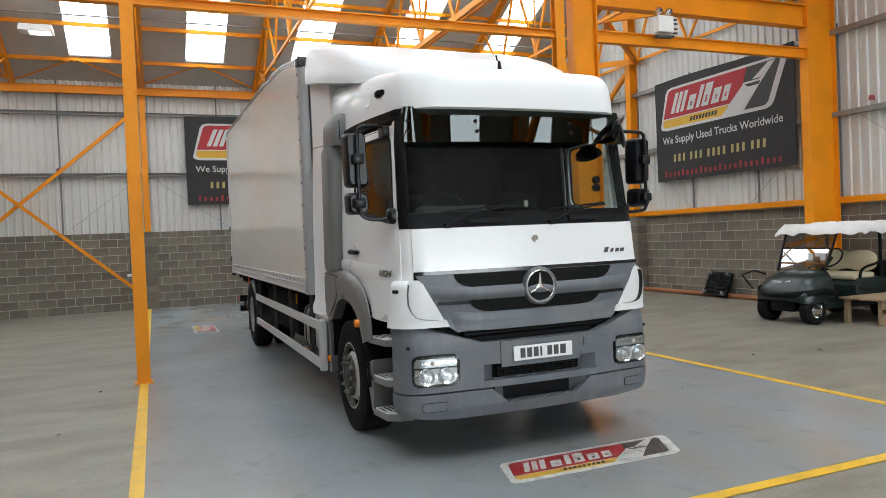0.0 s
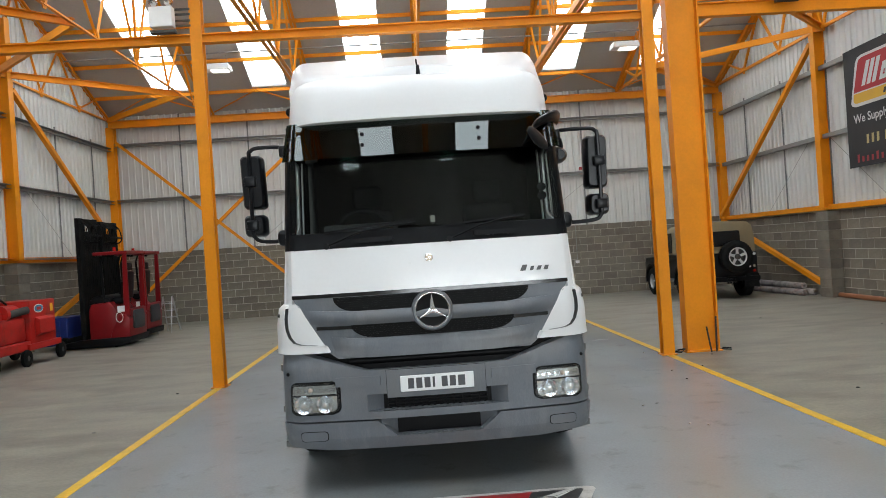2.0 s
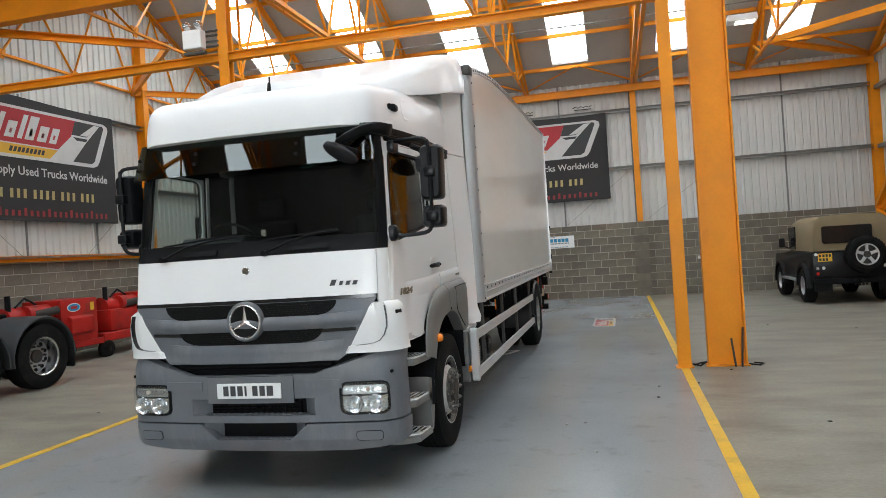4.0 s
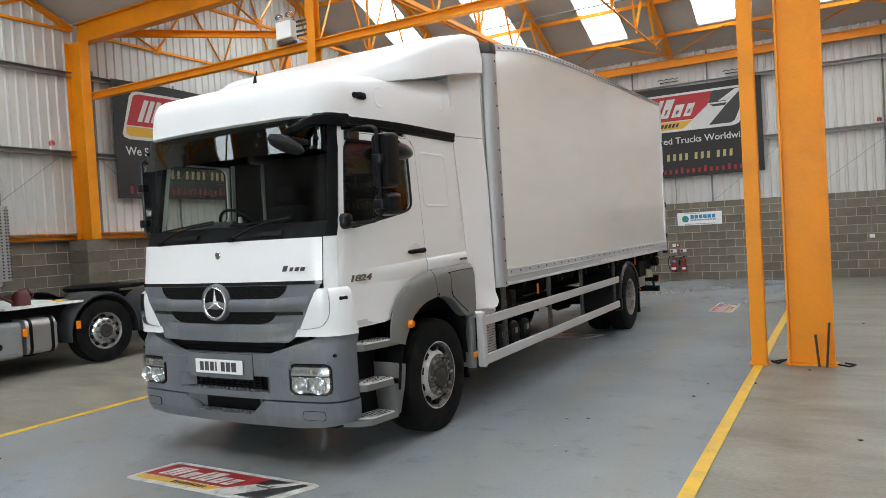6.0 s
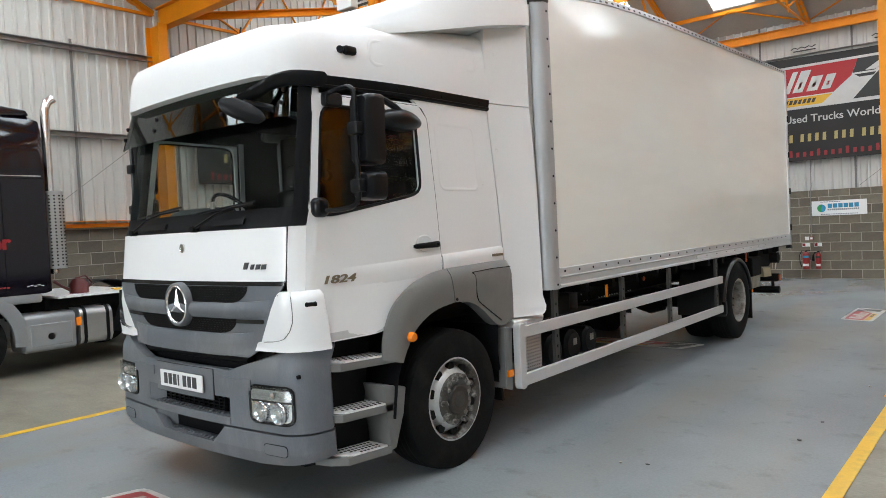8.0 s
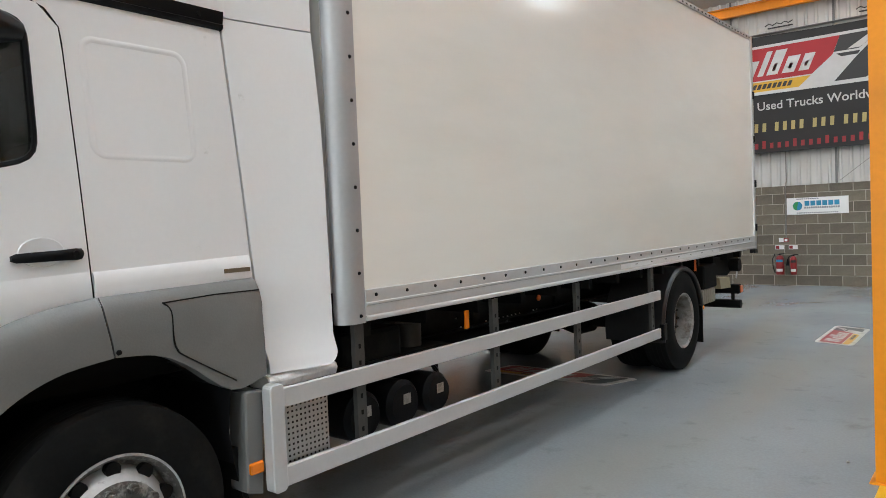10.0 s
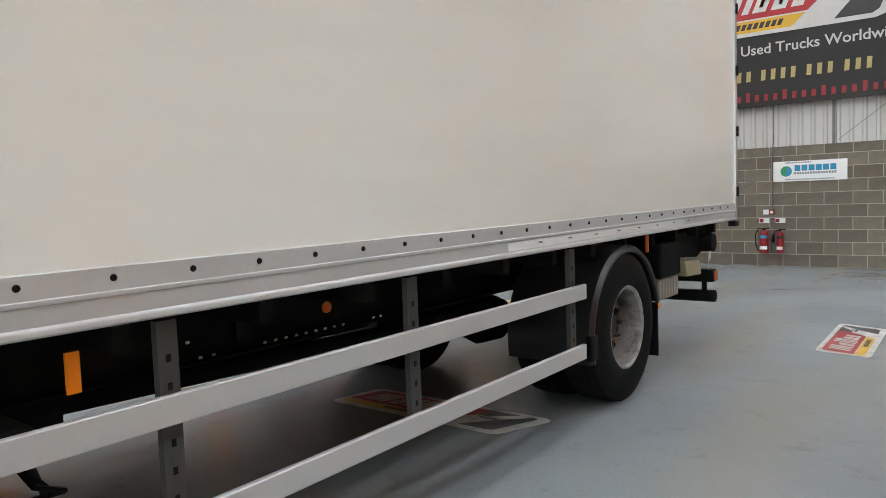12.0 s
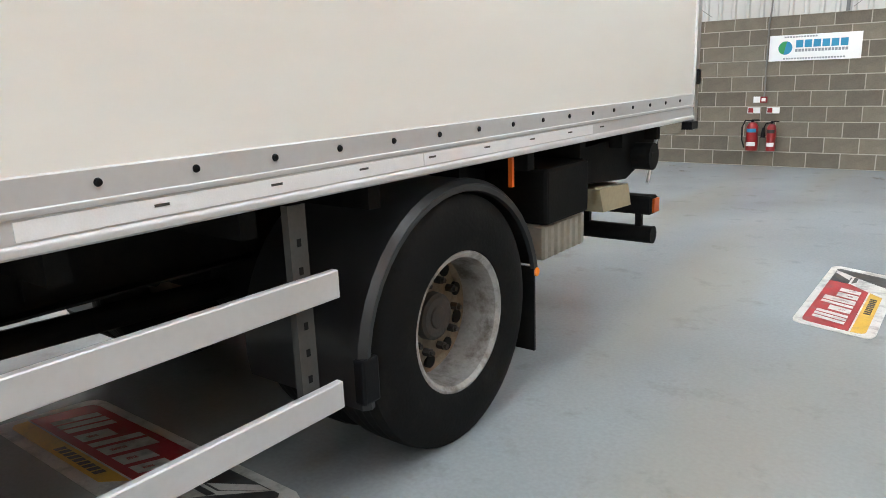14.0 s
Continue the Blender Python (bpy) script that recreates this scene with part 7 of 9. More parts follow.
for loc, dx in (((XL + 0.17, 9.45, 3.93), 1), ((XR - 0.17, 9.35, 3.93), -1), ((-2.1, YB - 0.17, 3.93), 0), ((8.15, YB - 0.17, 3.93), 0)):
    bm = bmesh.new()
    revolve(bm, [(0.0, 0.0), (0.0, 0.055), (0.05, 0.055), (0.09, 0.04), (0.10, 0.0)], (0, 0, -0.02), "z", 14)
    solo("alarm_sounder", bm, M_FIRE, "small red alarm sounder on a wall rail", "alarm", "alarm sounders", loc=loc, smooth=True)
for x0 in (2.85, 4.6):
    bm = bmesh.new()
    box(bm, x0, x0 + 0.5, YB - 0.09, YB - 0.04, 5.66, 5.68)
    tube(bm, [(x0 - 0.05 + 0.08 * k, YB - 0.10, 5.72 + (0.04 if k % 2 else 0)) for k in range(8)], 0.012, 5)
    solo("hanging_straps", bm, M_DARK, "dark bundled straps hung above the banner", "straps", "straps")

# low-bay lamps on their conduit
M_LAMPW = mat("white_lamp_housing", (0.75, 0.75, 0.73), 0.4, var=0.03, bump=0.0)
M_TUBE = glow("lit_tube_cover", (1.0, 0.97, 0.92), 2.0)
bm = bmesh.new()
tube(bm, [(XL + 0.3, 18.9, 7.28), (XR - 0.3, 18.9, 7.28)], 0.02, 8)
tagged(part("lighting_conduit", bm, M_GALV, None, smooth=True), "thin grey lighting conduit under the roof", "conduit", "conduits")
for x, y in ((-2.12, 19.15), (8.92, 19.2)):
    lp = thing("low_bay_lamp", (x, y, 6.86), "white box-shaped low-bay lamp hung from the roof", "lamp", "low-bay lamps")
    bm = bmesh.new()
    prism(bm, [(-0.36, 0.02), (0.36, 0.02), (0.34, 0.17), (-0.34, 0.17)], "y", -0.20, 0.20, bevel=0.008, seg=1)
    part("housing", bm, M_LAMPW, lp)
    bm = bmesh.new()
    box(bm, -0.14, 0.30, -0.15, 0.15, 0.0, 0.018)
    part("diffuser", bm, M_TUBE, lp, "glowing diffuser")
    for dx in (-0.3, 0.3):
        bm = bmesh.new()
        cyl(bm, (dx, 0, 0.17), (dx, -0.25, 0.42), 0.004, 5)
        part("wire", bm, M_GALV, lp)

# emergency twin lamps on the steelwork
for x, y, lab in ((-0.42, 10.02, "grey emergency light box with two lamp heads on a post"), (8.40, 10.05, "grey emergency light box with two lamp heads on a beam")):
    eb = thing("emergency_light", (x, y, 5.0), lab, "emergency light", "emergency lights")
    bm = bmesh.new()
    box(bm, -0.16, 0.16, -0.12, 0.02, 0.03, 0.31, 0.012, 2)
    part("housing", bm, M_LAMPW, eb, "pale grey steel box")
    bm = bmesh.new()
    for z in (0.06, 0.13, 0.22, 0.29):
        box(bm, -0.05, 0.36, 0.02, 0.05, z, z + 0.025)
    box(bm, -0.16, 0.18, -0.10, 0.0, -0.05, -0.01)
    part("bracket", bm, M_STEEL, eb)
    for dx in (-0.11, 0.10):
        bm = bmesh.new()
        revolve(bm, [(-0.06, 0.03), (-0.03, 0.055), (0.03, 0.065), (0.04, 0.05), (0.03, 0.0)], (dx, -0.08, 0.39), "y", 16)
        part("lamp_head", bm, M_REFL, eb, "round glass lamp head", smooth=True)

# thin conduit down the rear wall to a small switch box
bm = bmesh.new()
cyl(bm, (-0.452, YB - 0.012, 1.03), (-0.410, YB - 0.012, 2.19), 0.010, 8)
cyl(bm, (-0.410, YB - 0.055, 2.19), (-0.330, YB - 0.055, 5.2), 0.010, 8)
solo("wall_conduit", bm, M_STEEL, "thin grey conduit running down the rear wall", "conduit", smooth=True)
bm = bmesh.new()
box(bm, -0.535, -0.375, YB - 0.055, YB - 0.006, 0.96, 1.04, 0.006, 1)
solo("switch_box", bm, M_PLATE, "small white switch box on the block wall", "switch box")
# ---------------------------------------------------------------- steel bars and cable at the column's foot
for x0, x1, h in ((6.985, 6.975, 0.36), (7.06, 7.12, 0.50)):
    bm = bmesh.new()
    cyl(bm, (x0 + 0.02, 10.08, 0.0), (x1, 10.14, h), 0.013, 8)
    solo("steel_bar", bm, M_HUB, "short rusty steel bar leaning on the orange column", "steel bar", "steel bars")
bm = bmesh.new()
tube(bm, [(6.50, 10.25, 0.02), (6.58, 10.12, 0.018), (6.66, 10.2, 0.05), (6.6, 10.32, 0.02), (6.52, 10.2, 0.018)], 0.012, 6)
solo("cable", bm, M_BLACKP, "short black cable lying beside the column", "cable", smooth=True)
bm = bmesh.new()
tube(bm, [(7.18, 10.2, 0.015), (7.3, 10.1, 0.015), (7.36, 10.22, 0.015), (7.26, 10.3, 0.015)], 0.010, 6)
solo("cable", bm, M_BLACKP, "short black cable lying beside the column", "cable", smooth=True)

# ---------------------------------------------------------------- dark tractor unit
M_NIGHT = mat("dark_blue_black_paint", (0.006, 0.005, 0.009), 0.09, var=0.05, scale=2, fine=6, bump=0.01, coat=0.0, spec=0.5)
M_SILV = mat("silver_skirt_paint", (0.30, 0.31, 0.32), 0.35, metal=0.4, var=0.06, scale=2, fine=40, bump=0.02)
M_TPANE = mat("tinted_window_pane", (0.03, 0.032, 0.033), 0.06, var=0.02, bump=0.0, spec=0.8)
M_TGREY = mat("grey_mudguard_plastic", (0.036, 0.038, 0.041), 0.5, spec=0.25, var=0.15, scale=4, fine=80, bump=0.06)
tr = thing("tractor_unit", (-4.30, 4.05, 0.0), "dark blue-black tractor unit with silver skirts and no trailer", "lorry")
bm = bmesh.new()
rings = []
for y, hw, z0, z1, rr in ((0.0, 1.10, 0.95, 3.1, 0.2), (0.25, 1.24, 0.95, 3.30, 0.2), (0.9, 1.25, 1.02, 3.46, 0.2), (1.7, 1.25, 1.10, 3.56, 0.2), (2.5, 1.25, 1.10, 3.56, 0.2), (2.58, 1.23, 1.12, 3.54, 0.2)):
    pts = [(-hw, z0), (-hw, z1 - 0.55), (-hw + 0.03, z1 - 0.28), (-hw + 0.12, z1 - 0.08), (-hw + 0.35, z1)]
    pts = pts + [(-x, z) for x, z in pts[::-1]]
    rings.append([Vector((x, y, z)) for x, z in pts])
loft(bm, rings)
tc = part("cab", bm, M_NIGHT, tr, "glossy blue-black sleeper cab", smooth=True, angle=40)
bm = bmesh.new()
prism(bm, [(0.9, 3.46), (2.55, 3.56), (2.5, 3.64), (1.9, 3.70), (1.2, 3.62)], "x", -0.95, 0.95, bevel=0.03)
part("roof_deflector", bm, M_NIGHT, tc, smooth=True)
for s in (-1, 1):
    bm = bmesh.new()
    prism(bm, rrect(0.66, 0.56, 0.12, 5, 1.58, 2.36), "x", s * 1.249, s * 1.256)
    w = part("side_window", bm, M_MESH, tc, "black-framed sleeper window")
    bm = bmesh.new()
    prism(bm, rrect(0.60, 0.50, 0.10, 5, 1.58, 2.36), "x", s * 1.2565, s * 1.260)
    part("window_pane", bm, M_TPANE, w, "grey tinted glossy pane")
    bm = bmesh.new()
    box(bm, s * 1.245, s * 1.26, 0.55, 1.15, 1.95, 2.62)
    part("door_window", bm, M_GLOSSB, tc)
    bm = bmesh.new()
    box(bm, s * 1.24, s * 1.262, 1.16, 1.30, 1.95, 2.62)
    part("pillar_panel", bm, M_SILV, tc, "silver door pillar")
    bm = bmesh.new()
    box(bm, s * 1.25, s * 1.256, 1.95, 2.52, 2.69, 2.705)
    part("bright_strip", bm, M_CHROME, tc)
    bm = bmesh.new()
    box(bm, s * 1.251, s * 1.254, 1.02, 1.027, 1.1, 3.0)
    box(bm, s * 1.251, s * 1.254, 2.02, 2.027, 1.1, 2.69)
    box(bm, s * 1.251, s * 1.254, 0.3, 2.55, 2.66, 2.668)
    part("panel_gap", bm, M_MESH, tc)
for body, size, mtl, y0, z0, wd in (("&", 0.30, M_BYEL, 1.22, 1.70, 1.0), ("Driver", 0.25, M_FIRE, 1.40, 1.70, 1.05)):
    bm, w = text_bm(body, size, 0.003, wd, bold=0.011)
    for v in bm.verts:
        v.co = Vector((1.2565 - v.co.y, y0 + v.co.x, z0 + v.co.z + 0.05 * v.co.x))
    part("lettering", bm, mtl, tc, "bold red lettering" if body != "&" else "yellow ampersand")
for k in range(9):
    bm = bmesh.new()
    box(bm, 1.2525, 1.2555, 1.66 + 0.045 * k, 1.695 + 0.045 * k, 1.205, 1.225)
    part("word_bar", bm, M_URL, tc)
for k in range(5):
    bm = bmesh.new()
    box(bm, 1.2525, 1.2555, 2.26 + 0.045 * k, 2.295 + 0.045 * k, 1.20 + 0.015 * (k % 2), 1.212 + 0.015 * (k % 2))
    part("word_bar", bm, M_BWHT, tc)
for s in (-1, 1):
    bm = bmesh.new()
    tube(bm, [(s * 1.10, 2.68, 1.35), (s * 1.10, 2.68, 3.62), (s * 1.10, 2.72, 3.74), (s * 1.10, 2.80, 3.80)], 0.06, 14)
    part("exhaust_pipe", bm, M_CHROME, tr, "chrome exhaust stack", smooth=True)
    bm = bmesh.new()
    g = [[Vector((s * (1.10 + 0.10 * math.cos(radians(a))), 2.72 + 0.13 * math.sin(radians(a)), z)) for a in frange(-70, 90, 8)] for z in (1.42, 2.50)]
    shell(bm, g, lambda p: Vector((-s * 0.004, 0, 0)))
    hg = part("heat_guard", bm, M_ALU, tr, "perforated heat guard", smooth=True)
    bm = bmesh.new()
    for i in range(22):
        for a in (-40, -10, 20, 50):
            c = Vector((s * (1.10 + 0.102 * math.cos(radians(a))), 2.72 + 0.132 * math.sin(radians(a)), 1.47 + 0.046 * i))
            box(bm, c.x - 0.004, c.x + 0.004, c.y - 0.010, c.y + 0.010, c.z - 0.010, c.z + 0.010)
    gh = part("guard_hole", bm, M_MESH, hg)
    gh["kind"] = "stuff"
    # silver front wing and step skirt
    bm = bmesh.new()
    rows = []
    for deg in frange(200, -8, 22):
        a = radians(deg)
        rows.append([Vector((s * x, 1.50 + r * math.cos(a), max(0.35, 0.50 + r * math.sin(a)))) for x, r in ((1.255, 0.58), (1.265, 0.62), (1.24, 0.76))])
    shell(bm, rows, lambda p: Vector((-s * 0.05, 0, 0)))
    part("front_wing", bm, M_SILV, tr, "silver front wing", smooth=True)
    bm = bmesh.new()
    box(bm, s * 1.0, s * 1.245, 1.9, 2.45, 0.98, 1.12, 0.03, 2)
    part("wing_skirt", bm, M_SILV, tr, smooth=True)
    bm = bmesh.new()
    box(bm, s * 1.0, s * 1.25, 0.0, 0.85, 0.40, 1.0, 0.06, 2)
    part("cab_skirt", bm, M_SILV, tr, smooth=True)
    # tank, straps, deck
    bm = bmesh.new()
    prism(bm, rrect(0.55, 0.52, 0.07, 4, s * 0.97, 0.56), "y", 2.20, 2.86, bevel=0.015)
    tk = part("tool_locker", bm, M_SILV, tr, "silver side locker", smooth=True)
    bm = bmesh.new()
    box(bm, s * 1.243, s * 1.252, 2.27, 2.80, 0.38, 0.68, 0.004, 1)
    revolve(bm, [(0.0, 0.05), (0.006 * s, 0.05)], (s * 1.253, 2.53, 0.50), "x", 16)
    part("locker_lid", bm, M_SILV, tk)
    bm = bmesh.new()
    cyl(bm, (s * 1.25, 2.53, 0.50), (s * 1.258, 2.53, 0.50), 0.045, 16)
    part("locker_hole", bm, M_MESH, tk)
    bm = bmesh.new()
    prism(bm, rrect(0.55, 0.52, 0.10, 5, s * 0.97, 0.58), "y", 2.92, 3.38, bevel=0.015)
    tk = part("fuel_tank", bm, M_ALU, tr, "aluminium fuel tank with black straps", smooth=True)
    for y in (2.99, 3.31):
        bm = bmesh.new()
        prism(bm, rrect(0.57, 0.54, 0.11, 5, s * 0.97, 0.58), "y", y - 0.022, y + 0.022)
        part("tank_strap", bm, M_BLACKP, tk)
    for y in (2.90, 3.72):
        bm = bmesh.new()
        box(bm, s * 1.245, s * 1.262, y - 0.035, y + 0.035, 0.60, 0.72)
        part("reflector", bm, M_AMBER, tr, "orange reflector")
    # rear wings
    for yc in (4.20, 5.46):
        bm = bmesh.new()
        rows = []
        for deg in frange(188, -5, 20):
            a = radians(deg)
            rows.append([Vector((s * x, yc + r * math.cos(a), 0.50 + r * math.sin(a))) for x, r in ((1.25, 0.585), (1.26, 0.605), (1.22, 0.625), (0.60, 0.63))])
        shell(bm, rows, lambda p: Vector((0, 0, -0.012)))
        part("rear_wing", bm, M_TGREY, tr, "grey plastic rear wing", smooth=True, angle=30)
    bm = bmesh.new()
    box(bm, s * 0.65, s * 1.24, 6.02, 6.04, 0.25, 0.55)
    part("mudflap", bm, M_RUBBER, tr)
    bm = bmesh.new()
    beam(bm, (s * 0.42, 1.2, 0.88), (s * 0.42, 6.2, 0.88), 0.26, 0.08, kind="C", tf=0.01, tw=0.01)
    part("chassis_rail", bm, M_CHASSIS, tr)
bm = bmesh.new()
box(bm, -0.9, 1.22, 2.66, 3.9, 1.00, 1.03)
deck = part("deck_plate", bm, M_TREAD, tr, "worn aluminium catwalk plate")
bm = bmesh.new()
revolve(bm, [(0.0, 0.0), (0.0, 0.46), (0.06, 0.50), (0.10, 0.42), (0.10, 0.0)], (0.0, 4.85, 1.10), "z", 28)
box(bm, -0.42, 0.42, 4.9, 5.6, 1.10, 1.17, 0.02, 1)
part("fifth_wheel", bm, M_CHASSIS, tr, "black greasy fifth wheel", smooth=True)
bm = bmesh.new()
box(bm, -0.9, 0.9, 2.6, 4.2, 0.6, 0.98)
part("chassis_gear", bm, M_CHASSIS, tr)
M_POLRIM = mat("polished_alloy_rim", (0.55, 0.55, 0.55), 0.24, metal=1.0, var=0.06, scale=6, fine=60, bump=0.02)
for s in (-1, 1):
    for yc, rear in ((1.50, False), (4.20, False), (5.46, True)):
        wh = wheel(yc, s, 0.50, 0.50, 1.22, rear, tr)
        for ch in wh.children:
            if ch.name.startswith("rim"):
                ch.data.materials[0] = M_POLRIM
                ch.data.materials[1] = M_SILV
                if len(ch.data.materials) > 2:
                    ch.data.materials[2] = M_SILV
can = thing("watering_can", (-3.45, 7.15, 1.03), "dark red plastic watering can on the tractor's deck", "watering can")
bm = bmesh.new()
revolve(bm, [(0.0, 0.0), (0.0, 0.13), (0.14, 0.125), (0.21, 0.08), (0.22, 0.0)], (0, 0, 0), "z", 20)
part("body", bm, mat("dark_red_plastic", (0.10, 0.015, 0.015), 0.45, var=0.1), can, smooth=True)
bm = bmesh.new()
tube(bm, [(0.0, -0.10, 0.04), (0.0, -0.24, 0.12), (0.0, -0.34, 0.20)], 0.022, 8)
tube(bm, [(0.0, 0.12, 0.06), (0.0, 0.19, 0.14), (0.0, 0.10, 0.25), (0.0, -0.04, 0.22)], 0.012, 6)
part("spout", bm, bpy.data.materials["dark_red_plastic"], can, smooth=True)
rng = random.Random(5)
for nm, mtl, lab in (("rag", M_BYEL, "crumpled yellow cloth on the tractor's deck"), ("spanner", M_CHROME, "steel spanner on the tractor's deck"), ("rag", M_BWHT, "white rag on the tractor's deck"), ("spanner", M_CHROME, "steel spanner on the tractor's deck"), ("rag", M_GREY, "grey rag on the tractor's deck")):
    bm = bmesh.new()
    x, y = -3.25 - rng.random() * 0.25, 7.0 + rng.random() * 0.8
    if nm == "rag":
        g = [[Vector((x + 0.03 * i, y + 0.03 * j, 1.045 + rng.random() * 0.02)) for i in range(5)] for j in range(5)]
        shell(bm, g, lambda p: Vector((0, 0, -0.012)))
    else:
        a = rng.random() * 3
        d = Vector((math.cos(a), math.sin(a), 0))
        beam(bm, Vector((x, y, 1.038)) - d * 0.11, Vector((x, y, 1.038)) + d * 0.11, 0.012, 0.022, kind="box")
    solo(nm, bm, mtl, lab, "rag" if nm == "rag" else "spanner", smooth=nm == "rag")

# ---------------------------------------------------------------- red towable machine
M_MRED = mat("worn_red_machine_paint", (0.40, 0.018, 0.014), 0.42, var=0.2, scale=4, fine=40, bump=0.06, spec=0.2, dirt=(0.09, 0.03, 0.022), dirt_amt=0.7, dirt_scale=3)
mc = thing("mobile_generator", (-5.15, 14.0, 0.0), "red towable engine-driven machine on small wheels", "generator")
bm = bmesh.new()
box(bm, -0.45, 0.45, 0.10, 1.05, 0.36, 1.25, 0.02, 2)
box(bm, -0.40, 0.50, -0.05, 1.15, 0.30, 0.42, 0.01, 1)
part("housing", bm, M_MRED, mc, "red sheet-steel housing", smooth=True)
bm = bmesh.new()
prism(bm, [(0.45, 0.55), (0.55, 0.60), (0.55, 0.88), (0.45, 0.93)], "y", 0.25, 0.85, bevel=0.01, seg=1)
part("side_box", bm, M_MRED, mc)
bm = bmesh.new()
box(bm, -0.5, 0.45, -1.25, 0.10, 0.30, 0.48, 0.02, 1)
box(bm, -0.35, 0.40, -0.95, 0.05, 0.48, 0.95, 0.06, 2)
part("engine_block", bm, M_MRED, mc, smooth=True)
bm = bmesh.new()
cyl(bm, (0.10, -0.9, 1.0), (0.10, 0.1, 1.0), 0.20, 18)
revolve(bm, [(-0.05, 0.0), (-0.05, 0.16), (0.05, 0.16), (0.05, 0.0)], (0.25, -0.5, 1.05), "y", 16)
part("drum", bm, M_MRED, mc, smooth=True)
bm = bmesh.new()
cyl(bm, (0.30, -0.45, 1.02), (0.42, 0.05, 1.08), 0.075, 14)
tube(bm, [(0.30, -0.45, 1.02), (0.32, -0.52, 0.9), (0.32, -0.52, 0.55)], 0.05, 10)
part("exhaust", bm, M_HUB, mc, "rusty exhaust silencer", smooth=True)
bm = bmesh.new()
cyl(bm, (0.2, -0.85, 0.5), (0.2, -0.85, 1.42), 0.05, 10)
tube(bm, [(0.2, -0.7, 1.2), (0.22, -0.5, 1.35), (0.22, -0.25, 1.22)], 0.02, 8)
part("filler_pipe", bm, M_BLACKP, mc, smooth=True)
bm = bmesh.new()
revolve(bm, [(0.0, 0.0), (0.006, 0.0), (0.006, 1.0), (0.0, 1.0)], (0, 0, 0), "x", 24)
for v in bm.verts:
    v.co = Vector((0.452 + v.co.x, 0.42 + v.co.y * 0.17, 1.09 + v.co.z * 0.085))
ovl = part("oval_badge", bm, M_BWHT, mc, "blue and white oval badge")
bm = bmesh.new()
revolve(bm, [(0.0, 0.0), (0.004, 0.0), (0.004, 1.0), (0.0, 1.0)], (0, 0, 0), "x", 24)
for v in bm.verts:
    v.co = Vector((0.458 + v.co.x, 0.42 + v.co.y * 0.15, 1.09 + v.co.z * 0.068))
part("badge_field", bm, M_TEAL, ovl)
bm = bmesh.new()
box(bm, 0.462, 0.466, 0.34, 0.50, 1.06, 1.12)
part("badge_bar", bm, M_BRED, ovl)
bm = bmesh.new()
box(bm, 0.452, 0.456, 0.86, 0.96, 1.0, 1.16)
part("warning_label", bm, M_BYEL, mc)
for x, y in ((0.45, -0.1), (0.45, 1.2), (-0.5, -0.1), (-0.5, 1.2), (0.45, -1.15), (-0.5, -1.15)):
    bm = bmesh.new()
    revolve(bm, [(-0.05, 0.06), (-0.05, 0.13), (-0.03, 0.165), (0.03, 0.165), (0.05, 0.13), (0.05, 0.06), (0.03, 0.05), (-0.03, 0.05)], (x, y, 0.165), "x", 22, closed=True)
    wl = part("wheel", bm, M_RUBBER, mc, smooth=True)
    bm = bmesh.new()
    cyl(bm, (x - 0.04, y, 0.165), (x + 0.04, y, 0.165), 0.075, 14)
    part("wheel_disc", bm, M_TGREY, wl)

twin = copy_thing(mc, pose(-5.15, 11.55, 0.0))
tagged(twin, "red towable engine-driven machine parked near the block wall", "generator", "red machines")
tagged(mc, "red towable engine-driven machine on small wheels", "generator", "red machines")

# ---------------------------------------------------------------- two red reach trucks
M_FRED = mat("dark_red_truck_paint", (0.20, 0.008, 0.011), 0.35, var=0.12, scale=3, fine=40, bump=0.02, spec=0.25, dirt=(0.08, 0.015, 0.015), dirt_amt=0.4, dirt_scale=3)


